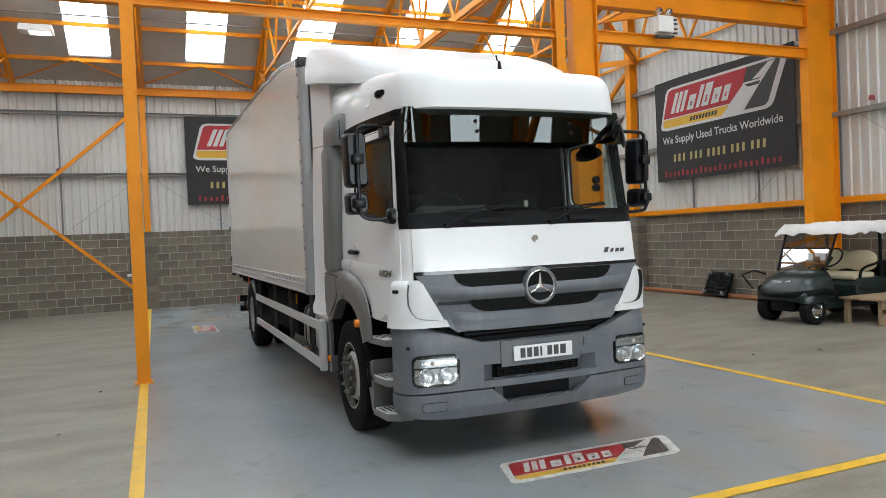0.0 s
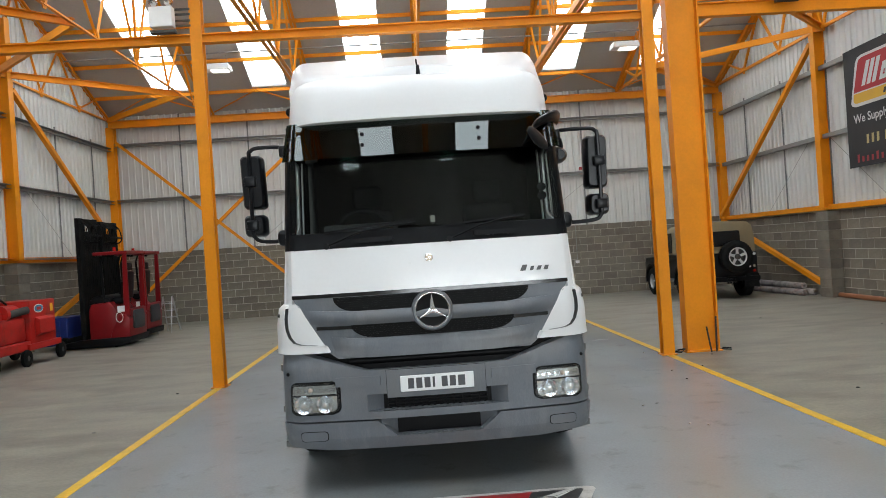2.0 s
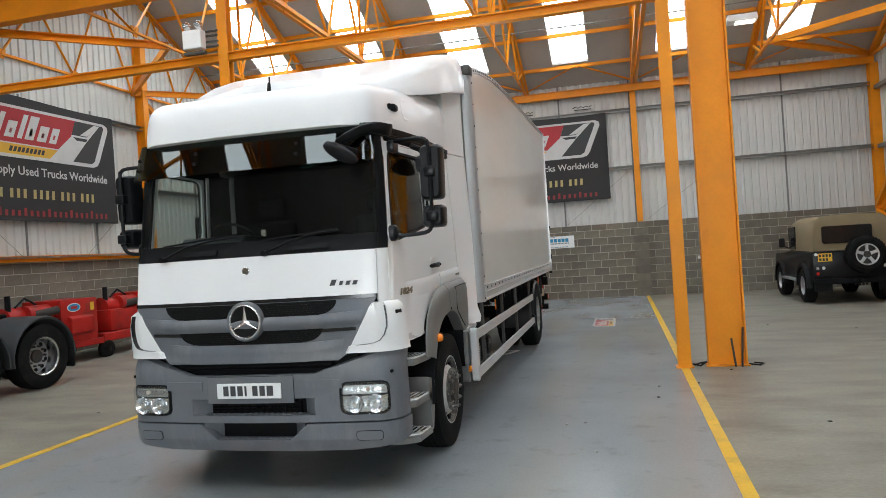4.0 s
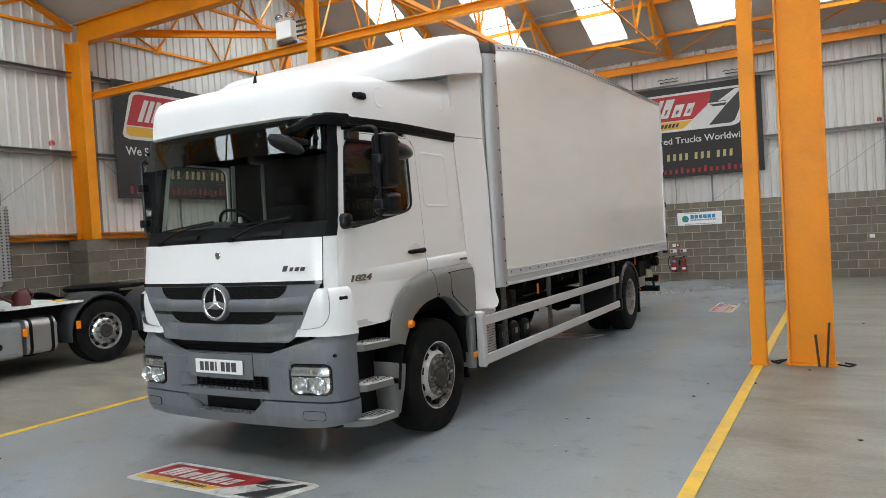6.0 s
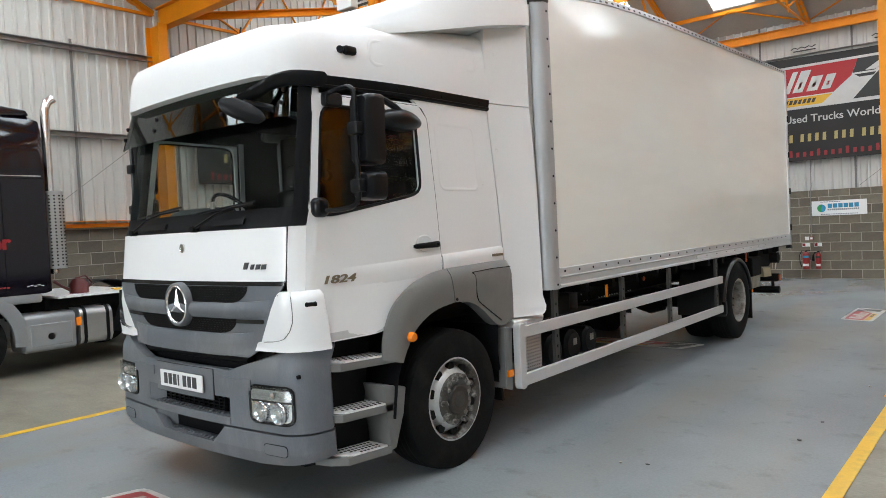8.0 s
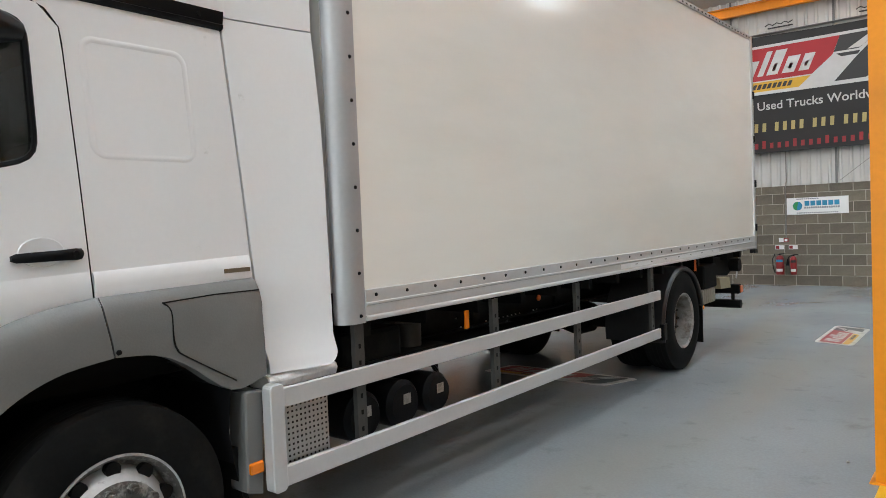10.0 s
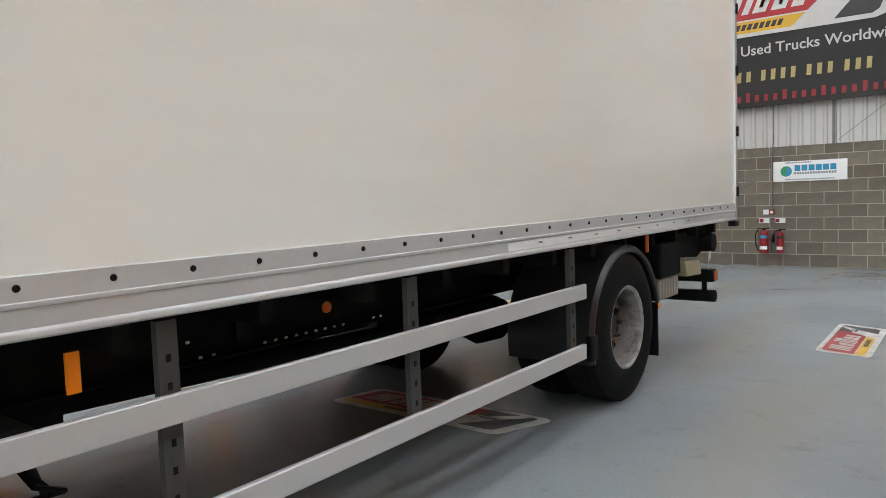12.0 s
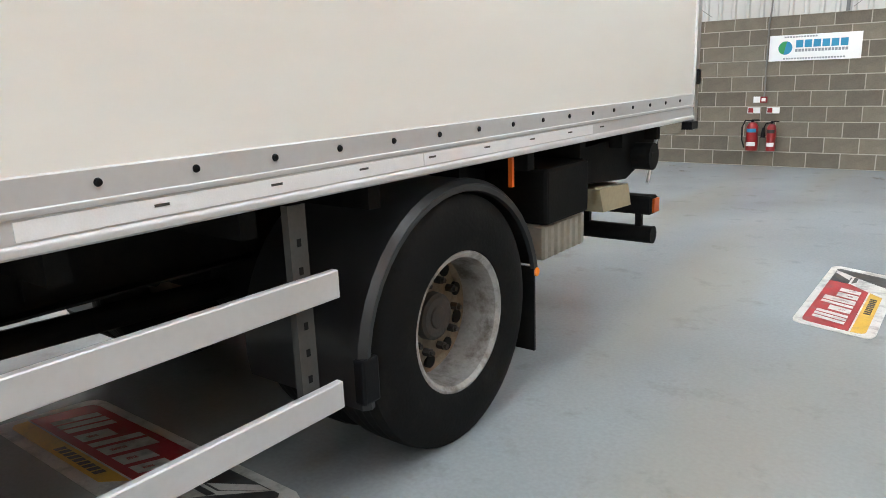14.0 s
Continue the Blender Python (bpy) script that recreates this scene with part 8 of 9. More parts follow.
def reach_truck(loc, label):
    ob = thing("reach_truck", loc, label, "forklift", "reach trucks")
    ob.scale = (0.72, 1.0, 1.02)
    bm = bmesh.new()
    prism(bm, [(0.12, 0.18), (1.05, 0.18), (1.05, 0.75), (0.78, 1.02), (0.20, 0.98), (0.12, 0.85)], "y", -0.5, 0.5, bevel=0.03)
    part("body", bm, M_FRED, ob, "red battery body", smooth=True)
    bm = bmesh.new()
    prism(bm, [(0.72, 0.18), (1.36, 0.20), (1.40, 0.62), (1.30, 0.72), (1.05, 0.72), (0.85, 0.4)], "y", -0.52, 0.5, bevel=0.03)
    part("cabin_shell", bm, M_FRED, ob, smooth=True)
    bm = bmesh.new()
    loft(bm, [[Vector((x, y + 0.02, z)) for y, z in rrect(0.62 - w, 0.42 - w, 0.08, 5, -0.05, 0.58)] for x, w in ((1.38, 0.0), (1.43, 0.0), (1.45, 0.06))])
    part("door_panel", bm, M_TGREY, ob, "dark grey moulded door panel", smooth=True)
    bm = bmesh.new()
    prism(bm, [(-0.9, 0.02), (1.0, 0.02), (1.38, 0.08), (1.42, 0.22), (-0.1, 0.20), (-0.9, 0.12)], "y", -0.55, 0.55, bevel=0.02)
    part("base", bm, M_BLACKP, ob, "black base and reach legs", smooth=True)
    bm = bmesh.new()
    prism(bm, [(0.13, 0.96), (0.80, 1.01), (0.78, 1.08), (0.50, 1.16), (0.30, 1.14), (0.15, 1.05)], "y", -0.48, 0.48, bevel=0.02)
    part("hood_cover", bm, M_BLACKP, ob, smooth=True)
    for y in (-0.42, -0.30, 0.30, 0.42):
        bm = bmesh.new()
        beam(bm, (-0.10, y, 0.08), (-0.10, y, 2.92), 0.13, 0.09, up=(1, 0, 0))
        part("mast_rail", bm, M_CHASSIS, ob, "black lifting mast")
    bm = bmesh.new()
    for z in (0.5, 1.3, 2.1, 2.85):
        box(bm, -0.16, -0.04, -0.45, 0.45, z - 0.06, z + 0.06)
    for y in (-0.15, 0.15):
        cyl(bm, (-0.10, y, 0.2), (-0.10, y, 2.8), 0.045, 12)
    for y in (-0.34, 0.02, 0.30):
        tube(bm, glide([(-0.06, y, 2.88), (0.14, y, 2.74), (0.22, y, 2.50), (0.12, y, 2.40), (-0.05, y, 2.38)], 3), 0.02, 6)
    tube(bm, [(0.20, -0.40, 2.52), (0.20, 0.36, 2.52)], 0.022, 6)
    tube(bm, [(0.10, -0.42, 2.76), (0.10, 0.38, 2.76)], 0.018, 6)
    for k in range(6):
        tube(bm, [(-0.02, -0.25 + 0.1 * k, 0.5), (0.0, -0.25 + 0.1 * k, 2.7)], 0.012, 5)
    box(bm, -0.08, -0.02, -0.44, 0.44, 0.3, 2.62)
    part("mast_frame", bm, M_CHASSIS, ob)
    for y in (-0.48, 0.46):
        bm = bmesh.new()
        tube(bm, [(0.62, y, 1.0), (0.58, y, 1.9), (0.66, y, 2.06), (1.0, y, 2.04)], 0.035, 8)
        part("guard_post", bm, M_BLACKP, ob, "black overhead guard post", smooth=True)
        bm = bmesh.new()
        prism(bm, [(1.20, 0.68), (1.39, 0.68), (1.38, 2.05), (1.26, 2.05)], "y", y - 0.02, y + 0.03, bevel=0.008, seg=1)
        part("rear_post", bm, M_FRED, ob, "dark red rear post")
    bm = bmesh.new()
    prism(bm, [(1.30, 0.68), (1.40, 0.66), (1.40, 0.82), (1.33, 0.84)], "y", -0.46, 0.44)
    part("cab_back", bm, M_FRED, ob, "red cab sill")
    bm = bmesh.new()
    box(bm, 0.36, 1.42, -0.52, 0.52, 2.05, 2.13, 0.02, 2)
    part("overhead_guard", bm, M_FRED, ob, "red overhead guard")
    bm = bmesh.new()
    cyl(bm, (0.95, -0.35, 2.13), (0.95, -0.35, 2.22), 0.045, 12)
    part("beacon", bm, M_REDL, ob, "red beacon")
    bm = bmesh.new()
    box(bm, 0.72, 1.05, -0.28, 0.28, 0.95, 1.10, 0.04, 2)
    prism(bm, [(0.98, 1.05), (1.12, 1.05), (1.20, 1.65), (1.08, 1.68)], "y", -0.27, 0.27, bevel=0.03)
    box(bm, 1.08, 1.20, -0.15, 0.15, 1.68, 1.86, 0.03, 2)
    part("seat", bm, M_BLACKP, ob, "black driver's seat", smooth=True)
    bm = bmesh.new()
    revolve(bm, [(-0.006, 0.115), (0.0, 0.115), (0.0, 0.10), (-0.006, 0.10)], (1.08, -0.526, 0.66), "y", 24, closed=True)
    part("round_mark", bm, M_BWHT, ob)
    bm = bmesh.new()
    box(bm, 1.04, 1.26, -0.545, -0.53, 0.78, 0.91)
    part("notice", bm, M_PLATE, ob, "white paper notice")
    for x in (0.9, -0.7):
        bm = bmesh.new()
        cyl(bm, (x, -0.5, 0.14), (x, 0.5, 0.14), 0.14, 16)
        part("load_wheel", bm, M_RUBBER, ob, smooth=True)
    return ob


reach_truck((-4.70, 16.85, 0.0), "dark red reach truck with a tall black mast")
reach_truck((-4.93, 18.5, 0.0), "dark red reach truck parked behind another one")
bm = bmesh.new()
box(bm, -5.75, -5.15, 16.45, 17.25, 0.1, 0.74, 0.02, 2)
for k in range(4):
    box(bm, -5.70 + 0.15 * k, -5.62 + 0.15 * k, 16.44, 16.45, 0.2, 0.66)
solo("blue_crate", bm, mat("blue_crate_plastic", (0.012, 0.03, 0.16), 0.45, var=0.1), "dark blue box standing before the reach truck's mast", "box")
ld = thing("stepladder", (-3.85, 19.6, 0.0), "small aluminium stepladder by the rear wall", "ladder")
for x in (-0.17, 0.17):
    bm = bmesh.new()
    beam(bm, (x, 0.0, 0.0), (x * 0.7, -0.35, 0.95), 0.05, 0.02, kind="box")
    beam(bm, (x, -0.72, 0.0), (x * 0.7, -0.37, 0.95), 0.03, 0.02, kind="box")
    part("stile", bm, M_ALU, ld)
for k in range(4):
    bm = bmesh.new()
    f = 0.2 + 0.2 * k
    box(bm, -0.16, 0.16, -0.37 * f - 0.04, -0.37 * f + 0.04, 0.95 * f - 0.01, 0.95 * f + 0.01)
    part("tread", bm, M_ALU, ld)

# ---------------------------------------------------------------- black open-top off-roader
M_LRB = mat("black_vehicle_paint", (0.006, 0.006, 0.007), 0.30, var=0.1, scale=3, fine=20, bump=0.01, coat=0.0, spec=0.22)
M_CANVAS = mat("khaki_canvas", (0.20, 0.155, 0.088), 0.9, var=0.12, scale=3, fine=150, bump=0.25)
lr = thing("off_road_vehicle", (10.56, 17.45, 0.0), "black off-road vehicle with a khaki canvas hood", "car", rz=0.5)
bm = bmesh.new()
prism(bm, [(0.0, 0.55), (0.0, 1.16), (1.9, 1.16), (2.35, 1.12), (3.55, 1.06), (3.62, 0.95), (3.62, 0.55), (3.35, 0.55), (3.2, 0.85), (2.6, 0.85), (2.45, 0.5), (1.15, 0.5), (1.0, 0.88), (0.4, 0.88), (0.25, 0.55)], "x", -0.82, 0.82, bevel=0.03)
part("body", bm, M_LRB, lr, "gloss black bodywork", smooth=True)
bm = bmesh.new()
loft(bm, [[Vector((x * w, y, z)) for x, z in ((-0.80, 1.17), (-0.79, 1.55), (-0.74, zt - 0.10), (-0.60, zt), (0, zt + 0.03), (0.60, zt), (0.74, zt - 0.10), (0.79, 1.55), (0.80, 1.17))] for y, zt, w in ((0.02, 1.86, 0.98), (0.06, 1.93, 1.0), (0.7, 1.90, 0.985), (1.3, 1.93, 1.0), (1.98, 1.90, 1.0), (2.12, 1.80, 0.97))])
part("canvas_hood", bm, M_CANVAS, lr, "sagging khaki canvas hood", smooth=True, angle=60)
bm = bmesh.new()
prism(bm, rrect(1.0, 0.38, 0.05, 3, -0.1, 1.52), "y", -0.008, 0.02)
part("rear_window", bm, M_GLOSSB, lr, "dark plastic rear window")
for s in (-1, 1):
    bm = bmesh.new()
    prism(bm, [(1.42, 1.20), (2.02, 1.20), (2.10, 1.72), (1.42, 1.74)], "x", s * 0.79, s * 0.81)
    part("side_window", bm, M_GLOSSB, lr)
    for y in (0.70, 2.92):
        bm = bmesh.new()
        rows = [[Vector((s * x, y + r * math.cos(radians(d)), 0.40 + r * math.sin(radians(d)))) for x, r in ((0.80, 0.42), (0.90, 0.44), (0.90, 0.50), (0.80, 0.52))] for d in frange(185, -5, 14)]
        loft(bm, rows)
        part("wheel_arch", bm, M_BLACKP, lr, smooth=True)
        bm = bmesh.new()
        revolve(bm, [(-0.12, 0.22), (-0.13, 0.33), (-0.09, 0.39), (0.09, 0.39), (0.13, 0.33), (0.12, 0.22)], (s * 0.76, y, 0.39), "x", 28, closed=True)
        wl = part("wheel", bm, M_RUBBER, lr, "chunky black tyre", smooth=True)
        bm = bmesh.new()
        revolve(bm, [(s * 0.11, 0.22), (s * 0.06, 0.20), (s * 0.05, 0.08), (s * 0.09, 0.06), (s * 0.09, 0.0)], (s * 0.76, y, 0.39), "x", 24)
        part("rim", bm, M_SILV, wl, "silver alloy rim", smooth=True)
    for x, z, mtl in ((0.60, 0.80, M_PLATE), (0.72, 0.80, M_REFL), (0.72, 0.68, M_REDL), (0.74, 1.10, M_PLATE)):
        bm = bmesh.new()
        cyl(bm, (s * x, 0.01, z), (s * x, -0.02, z), 0.035, 12)
        part("rear_lamp", bm, mtl, lr, "small round rear lamp")
    bm = bmesh.new()
    box(bm, s * 0.88, s * 1.02, 2.10, 2.16, 1.25, 1.48, 0.03, 2)
    tube(bm, [(s * 0.80, 2.1, 1.22), (s * 0.92, 2.12, 1.28)], 0.015, 6)
    part("door_mirror", bm, M_BLACKP, lr)
    bm = bmesh.new()
    box(bm, s * 0.45, s * 0.82, -0.03, -0.015, 0.28, 0.62)
    part("mudflap", bm, M_RUBBER, lr)
    bm = bmesh.new()
    box(bm, s * 0.84, s * 0.93, 1.15, 2.45, 0.47, 0.53, 0.01, 1)
    part("side_step", bm, M_SILV, lr, "bright side step")
bm = bmesh.new()
revolve(bm, [(-0.11, 0.22), (-0.12, 0.32), (-0.08, 0.39), (0.08, 0.39), (0.12, 0.32), (0.11, 0.22)], (0.20, -0.16, 1.06), "y", 30, closed=True)
for k in range(36):
    a = 2 * math.pi * k / 36
    box(bm, 0.20 + 0.386 * math.cos(a) - 0.014, 0.20 + 0.386 * math.cos(a) + 0.014, -0.24, -0.08, 1.06 + 0.386 * math.sin(a) - 0.014, 1.06 + 0.386 * math.sin(a) + 0.014)
sp = part("spare_wheel", bm, M_RUBBER, lr, "spare wheel on the tailgate", smooth=True)
bm = bmesh.new()
revolve(bm, [(-0.10, 0.235), (-0.115, 0.225), (-0.10, 0.205), (0.02, 0.20), (0.02, 0.0)], (0.20, -0.16, 1.06), "y", 28)
rimp = part("rim", bm, M_STEEL, sp, "dark recess of the alloy rim", smooth=True)
bm = bmesh.new()
revolve(bm, [(-0.115, 0.232), (-0.122, 0.222), (-0.115, 0.205), (-0.09, 0.203)], (0.20, -0.16, 1.06), "y", 28)
part("rim_lip", bm, M_RAIL, rimp, "bright rim edge", smooth=True)
for k in range(5):
    a = radians(90 + 72 * k)
    d, q = Vector((math.cos(a), 0, math.sin(a))), Vector((-math.sin(a), 0, math.cos(a)))
    c = Vector((0.20, -0.16, 1.06))
    bm = bmesh.new()
    loft(bm, [[c + d * r + q * (w * e) + Vector((0, o + h, 0)) for e, h in ((-1, 0.03), (-0.7, 0.0), (0.7, 0.0), (1, 0.03))] for r, w, o in ((0.05, 0.045, -0.09), (0.12, 0.032, -0.10), (0.215, 0.038, -0.11))])
    part("spoke", bm, M_RAIL, rimp, "silver alloy spoke")
bm = bmesh.new()
revolve(bm, [(-0.08, 0.075), (-0.11, 0.07), (-0.115, 0.045), (-0.10, 0.04), (-0.10, 0.0)], (0.20, -0.16, 1.06), "y", 18)
part("rim_centre", bm, M_STEEL, rimp, smooth=True)
bm = bmesh.new()
box(bm, -0.85, 0.85, -0.06, 0.06, 0.44, 0.56, 0.015, 1)
for k in range(8):
    box(bm, -0.02 + 0.07 * (k % 4), 0.02 + 0.07 * (k % 4), -0.10, -0.06, 0.40 + 0.08 * (k // 4), 0.44 + 0.08 * (k // 4))
part("rear_bumper", bm, M_BLACKP, lr)
bm = bmesh.new()
box(bm, -0.70, -0.42, -0.016, 0.0, 0.94, 1.12)
npl = part("number_plate", bm, M_BYEL, lr, "yellow number plate with dark bars")
bm = bmesh.new()
for k in range(7):
    x, z = -0.68 + 0.065 * (k % 4), 1.04 - 0.085 * (k // 4)
    box(bm, x, x + 0.045, -0.019, -0.016, z, z + 0.06)
part("plate_bars", bm, M_BBLK, npl)
bm = bmesh.new()
prism(bm, [(2.10, 1.12), (2.16, 1.12), (2.02, 1.80), (1.96, 1.80)], "x", -0.74, 0.74)
part("windscreen_frame", bm, M_LRB, lr)

# ---------------------------------------------------------------- golf cart
M_CREAM = mat("cream_vinyl", (0.62, 0.53, 0.37), 0.5, var=0.06, scale=4, fine=60, bump=0.05)
M_CARTG = mat("dark_green_cart_shell", (0.008, 0.017, 0.016), 0.33, var=0.12, scale=3, fine=20, bump=0.02, coat=0.1)
gc = thing("golf_cart", (10.0, 9.27, 0.0), "dark green golf cart with cream seats and a sheeted roof", "golf cart")
bm = bmesh.new()
rings = []
for x, w, z0, z1 in ((0.0, 0.40, 0.42, 0.52), (0.06, 0.50, 0.36, 0.66), (0.25, 0.56, 0.36, 0.80), (0.50, 0.56, 0.40, 0.88), (0.68, 0.54, 0.42, 0.90)):
    ring = [(-w, z0), (-w, z0 + (z1 - z0) * 0.5), (-w * 0.8, z1 - 0.05), (-w * 0.4, z1), (w * 0.4, z1), (w * 0.8, z1 - 0.05), (w, z0 + (z1 - z0) * 0.5), (w, z0)]
    rings.append([Vector((x, y, z)) for y, z in ring])
loft(bm, rings)
part("cowl", bm, M_CARTG, gc, "dark green front cowl", smooth=True, angle=50)
for k, (a, b) in enumerate(((-0.28, 0.62), (-0.12, 0.70), (0.15, 0.66), (0.3, 0.60), (-0.02, 0.58))):
    bm = bmesh.new()
    tube(bm, [(0.10 + 0.02 * k, a - 0.05, b - 0.02), (0.12 + 0.02 * k, a, b + 0.02), (0.10 + 0.02 * k, a + 0.06, b)], 0.008, 5)
    part("cowl_mark", bm, M_BWHT, gc, "white scribbled mark on the cowl")
bm = bmesh.new()
lip = glide([(0.66, -0.60, 0.50), (0.34, -0.62, 0.56), (0.10, -0.52, 0.53), (-0.02, -0.30, 0.50), (-0.05, 0.0, 0.49), (-0.02, 0.30, 0.50), (0.10, 0.52, 0.53), (0.34, 0.62, 0.56), (0.66, 0.60, 0.50)], 4)
loft(bm, [[p + Vector((-0.05 * math.cos(a) * (1 - abs(p.y)), -0.06 * math.cos(a) * p.y, 0.055 * math.sin(a))) for a in [2 * math.pi * k / 10 for k in range(10)]] for p in lip])
part("front_bumper", bm, M_BLACKP, gc, "black rubber bumper wrapped round the cowl", smooth=True)
bm = bmesh.new()
box(bm, 0.08, 0.30, -0.24, 0.24, 0.20, 0.42, 0.03, 2)
part("front_apron", bm, M_BLACKP, gc, "black lower front panel", smooth=True)
bm = bmesh.new()
prism(bm, rrect(0.20, 0.035, 0.015, 3, 0.10, 0.70), "x", 0.085, 0.11)
part("name_plate", bm, M_BSIL, gc, "small pale name strip")
bm = bmesh.new()
box(bm, 0.3, 2.25, -0.52, 0.52, 0.24, 0.32, 0.02, 1)
box(bm, 1.20, 2.30, -0.55, 0.55, 0.32, 0.62, 0.05, 2)
prism(bm, [(1.2, 0.55), (1.3, 0.72), (2.2, 0.70), (2.32, 0.45), (2.0, 0.35)], "y", -0.58, 0.58, bevel=0.04)
part("chassis_body", bm, M_CARTG, gc, smooth=True)
bm = bmesh.new()
box(bm, 1.22, 1.75, -0.50, 0.50, 0.68, 0.80, 0.05, 3)
part("seat", bm, M_CREAM, gc, "cream vinyl bench seat", smooth=True)
bm = bmesh.new()
rows = []
for x, k in ((1.66, 0.80), (1.675, 0.93), (1.71, 1.0), (1.76, 1.0), (1.80, 0.90)):
    rows.append([Vector((x + 0.04 * max(0.0, z - 1.0), y, z)) for y, z in [(0.53 * k * math.copysign(abs(math.cos(a)) ** 0.6, math.cos(a)), 0.99 + k * (0.20 - 0.05 * max(0.0, 1 - abs(math.cos(a)) * 3.2)) * math.copysign(abs(math.sin(a)) ** 0.7, math.sin(a))) for a in [2 * math.pi * q / 48 for q in range(48)]]])
loft(bm, rows)
part("backrest", bm, M_CREAM, gc, "rounded cream double backrest", smooth=True)
for y in (-0.53, 0.53):
    bm = bmesh.new()
    tube(bm, glide([(1.82, y, 1.0), (1.70, y, 0.94), (1.48, y, 0.90), (1.34, y, 0.82), (1.32, y, 0.66)], 3), 0.024, 8)
    part("armrest", bm, M_BLACKP, gc, "black curved armrest", smooth=True)
for y in (-0.52, 0.52):
    for pts, r in (([(0.55, y * 0.92, 0.85), (0.86, y, 1.62)], 0.022), ([(1.85, y, 0.70), (1.85, y, 1.64)], 0.03)):
        bm = bmesh.new()
        tube(bm, pts, r, 8)
        part("roof_post", bm, M_BLACKP, gc, "black roof post", smooth=True)
bm = bmesh.new()
for a, b, z0, z1 in ((0.585, 0.70, 0.92, 1.24), (0.71, 0.83, 1.26, 1.56)):
    loft(bm, [[Vector((x + e, y, z)) for x, y, z in ((a, -0.46, z0), (a, 0.46, z0), (b, 0.49, z1), (b, -0.49, z1))] for e in (0.0, 0.006)])
scr = part("windscreen", bm, glass("cart_screen", (0.60, 0.61, 0.60), 3.2), gc, "clear folding plastic windscreen")
scr.visible_shadow = False
bm = bmesh.new()
tube(bm, [(0.705, -0.49, 1.25), (0.705, 0.49, 1.25)], 0.014, 6)
part("screen_hinge", bm, M_BLACKP, gc)
for k in range(3):
    bm = bmesh.new()
    box(bm, 0.635 + 0.02 * (k % 2), 0.645 + 0.02 * (k % 2), -0.42 + 0.12 * k, -0.33 + 0.12 * k, 1.0 + 0.05 * (k % 2), 1.17)
    part("paper_notice", bm, M_BSIL, gc)
bm = bmesh.new()
n1, n2 = 16, 10
g = []
rr = random.Random(3)
for i in range(n1 + 1):
    row = []
    for j in range(n2 + 1):
        x, y = 0.70 + 1.64 * i / n1, -0.66 + 1.32 * j / n2
        e = min(i, n1 - i, j, n2 - j)
        z = 1.69 + 0.02 * math.sin(i * 0.9) * math.sin(j * 0.8) - (0.12 + 0.07 * rr.random() if e == 0 else 0.03 * rr.random())
        row.append(Vector((x, y, z)))
    g.append(row)
shell(bm, g, lambda p: Vector((0, 0, -0.05)))
part("roof_sheet", bm, M_BWHT, gc, "crumpled white sheet over the roof", smooth=True, angle=70)
bm = bmesh.new()
tube(bm, [Vector((0.98 + 0.11 * math.sin(a), -0.27 + 0.19 * math.cos(a), 1.08 + 0.15 * math.sin(a))) for a in [2 * math.pi * k / 20 for k in range(20)]], 0.016, 6, closed=True)
tube(bm, [(0.66, -0.27, 0.80), (0.98, -0.27, 1.08)], 0.03, 8)
part("steering_wheel", bm, M_BLACKP, gc, "black steering wheel", smooth=True)
bm = bmesh.new()
tube(bm, [(0.10, 0.62, 0.55), (0.02, 0.80, 0.80), (0.35, 0.82, 0.86), (0.40, 0.62, 0.80)], 0.016, 6)
tube(bm, [(0.02, 0.80, 0.80), (0.05, 0.66, 0.62)], 0.012, 6)
part("bag_rack", bm, M_BLACKP, gc, "thin black side rack", smooth=True)
for x, y in ((0.29, -0.44), (0.29, 0.44), (1.95, -0.46), (1.95, 0.46)):
    s = 1 if y > 0 else -1
    bm = bmesh.new()
    revolve(bm, [(-0.09, 0.12), (-0.10, 0.18), (-0.07, 0.23), (0.07, 0.23), (0.10, 0.18), (0.09, 0.12)], (x, y, 0.23), "y", 26, closed=True)
    wl = part("wheel", bm, M_RUBBER, gc, "small black tyre", smooth=True)
    bm = bmesh.new()
    revolve(bm, [(s * 0.09, 0.12), (s * 0.05, 0.105), (s * 0.04, 0.05), (s * 0.08, 0.03), (s * 0.08, 0.0)], (x, y, 0.23), "y", 20)
    part("rim", bm, M_CHROME, wl, "bright rim", smooth=True)
bm = bmesh.new()
box(bm, 2.0, 2.35, -0.45, 0.45, 0.70, 0.98, 0.03, 2)
part("rear_bag_well", bm, M_BLACKP, gc)

# ---------------------------------------------------------------- bench, pallet, pipes, rolls, litter
M_WOOD = mat("weathered_pine", (0.30, 0.21, 0.125), 0.8, var=0.2, scale=4, fine=60, bump=0.25, stretch=(1, 6, 6), island=0.12)
bn = thing("wooden_trestle", (10.75, 7.95, 0.0), "low rough wooden bench of weathered boards", "bench")
for k in range(4):
    bm = bmesh.new()
    box(bm, 0.0, 1.25, 0.02 + 0.19 * k, 0.19 + 0.19 * k, 0.40, 0.435, 0.004, 1)
    part("board", bm, M_WOOD, bn)
for x, y in ((0.08, 0.06), (1.08, 0.06), (0.08, 0.66), (1.08, 0.66)):
    bm = bmesh.new()
    box(bm, x, x + 0.09, y, y + 0.07, 0.0, 0.40, 0.004, 1)
    part("leg", bm, M_WOOD, bn)
bm = bmesh.new()
box(bm, 0.10, 1.15, 0.06, 0.10, 0.18, 0.27, 0.004, 1)
part("stretcher", bm, M_WOOD, bn)

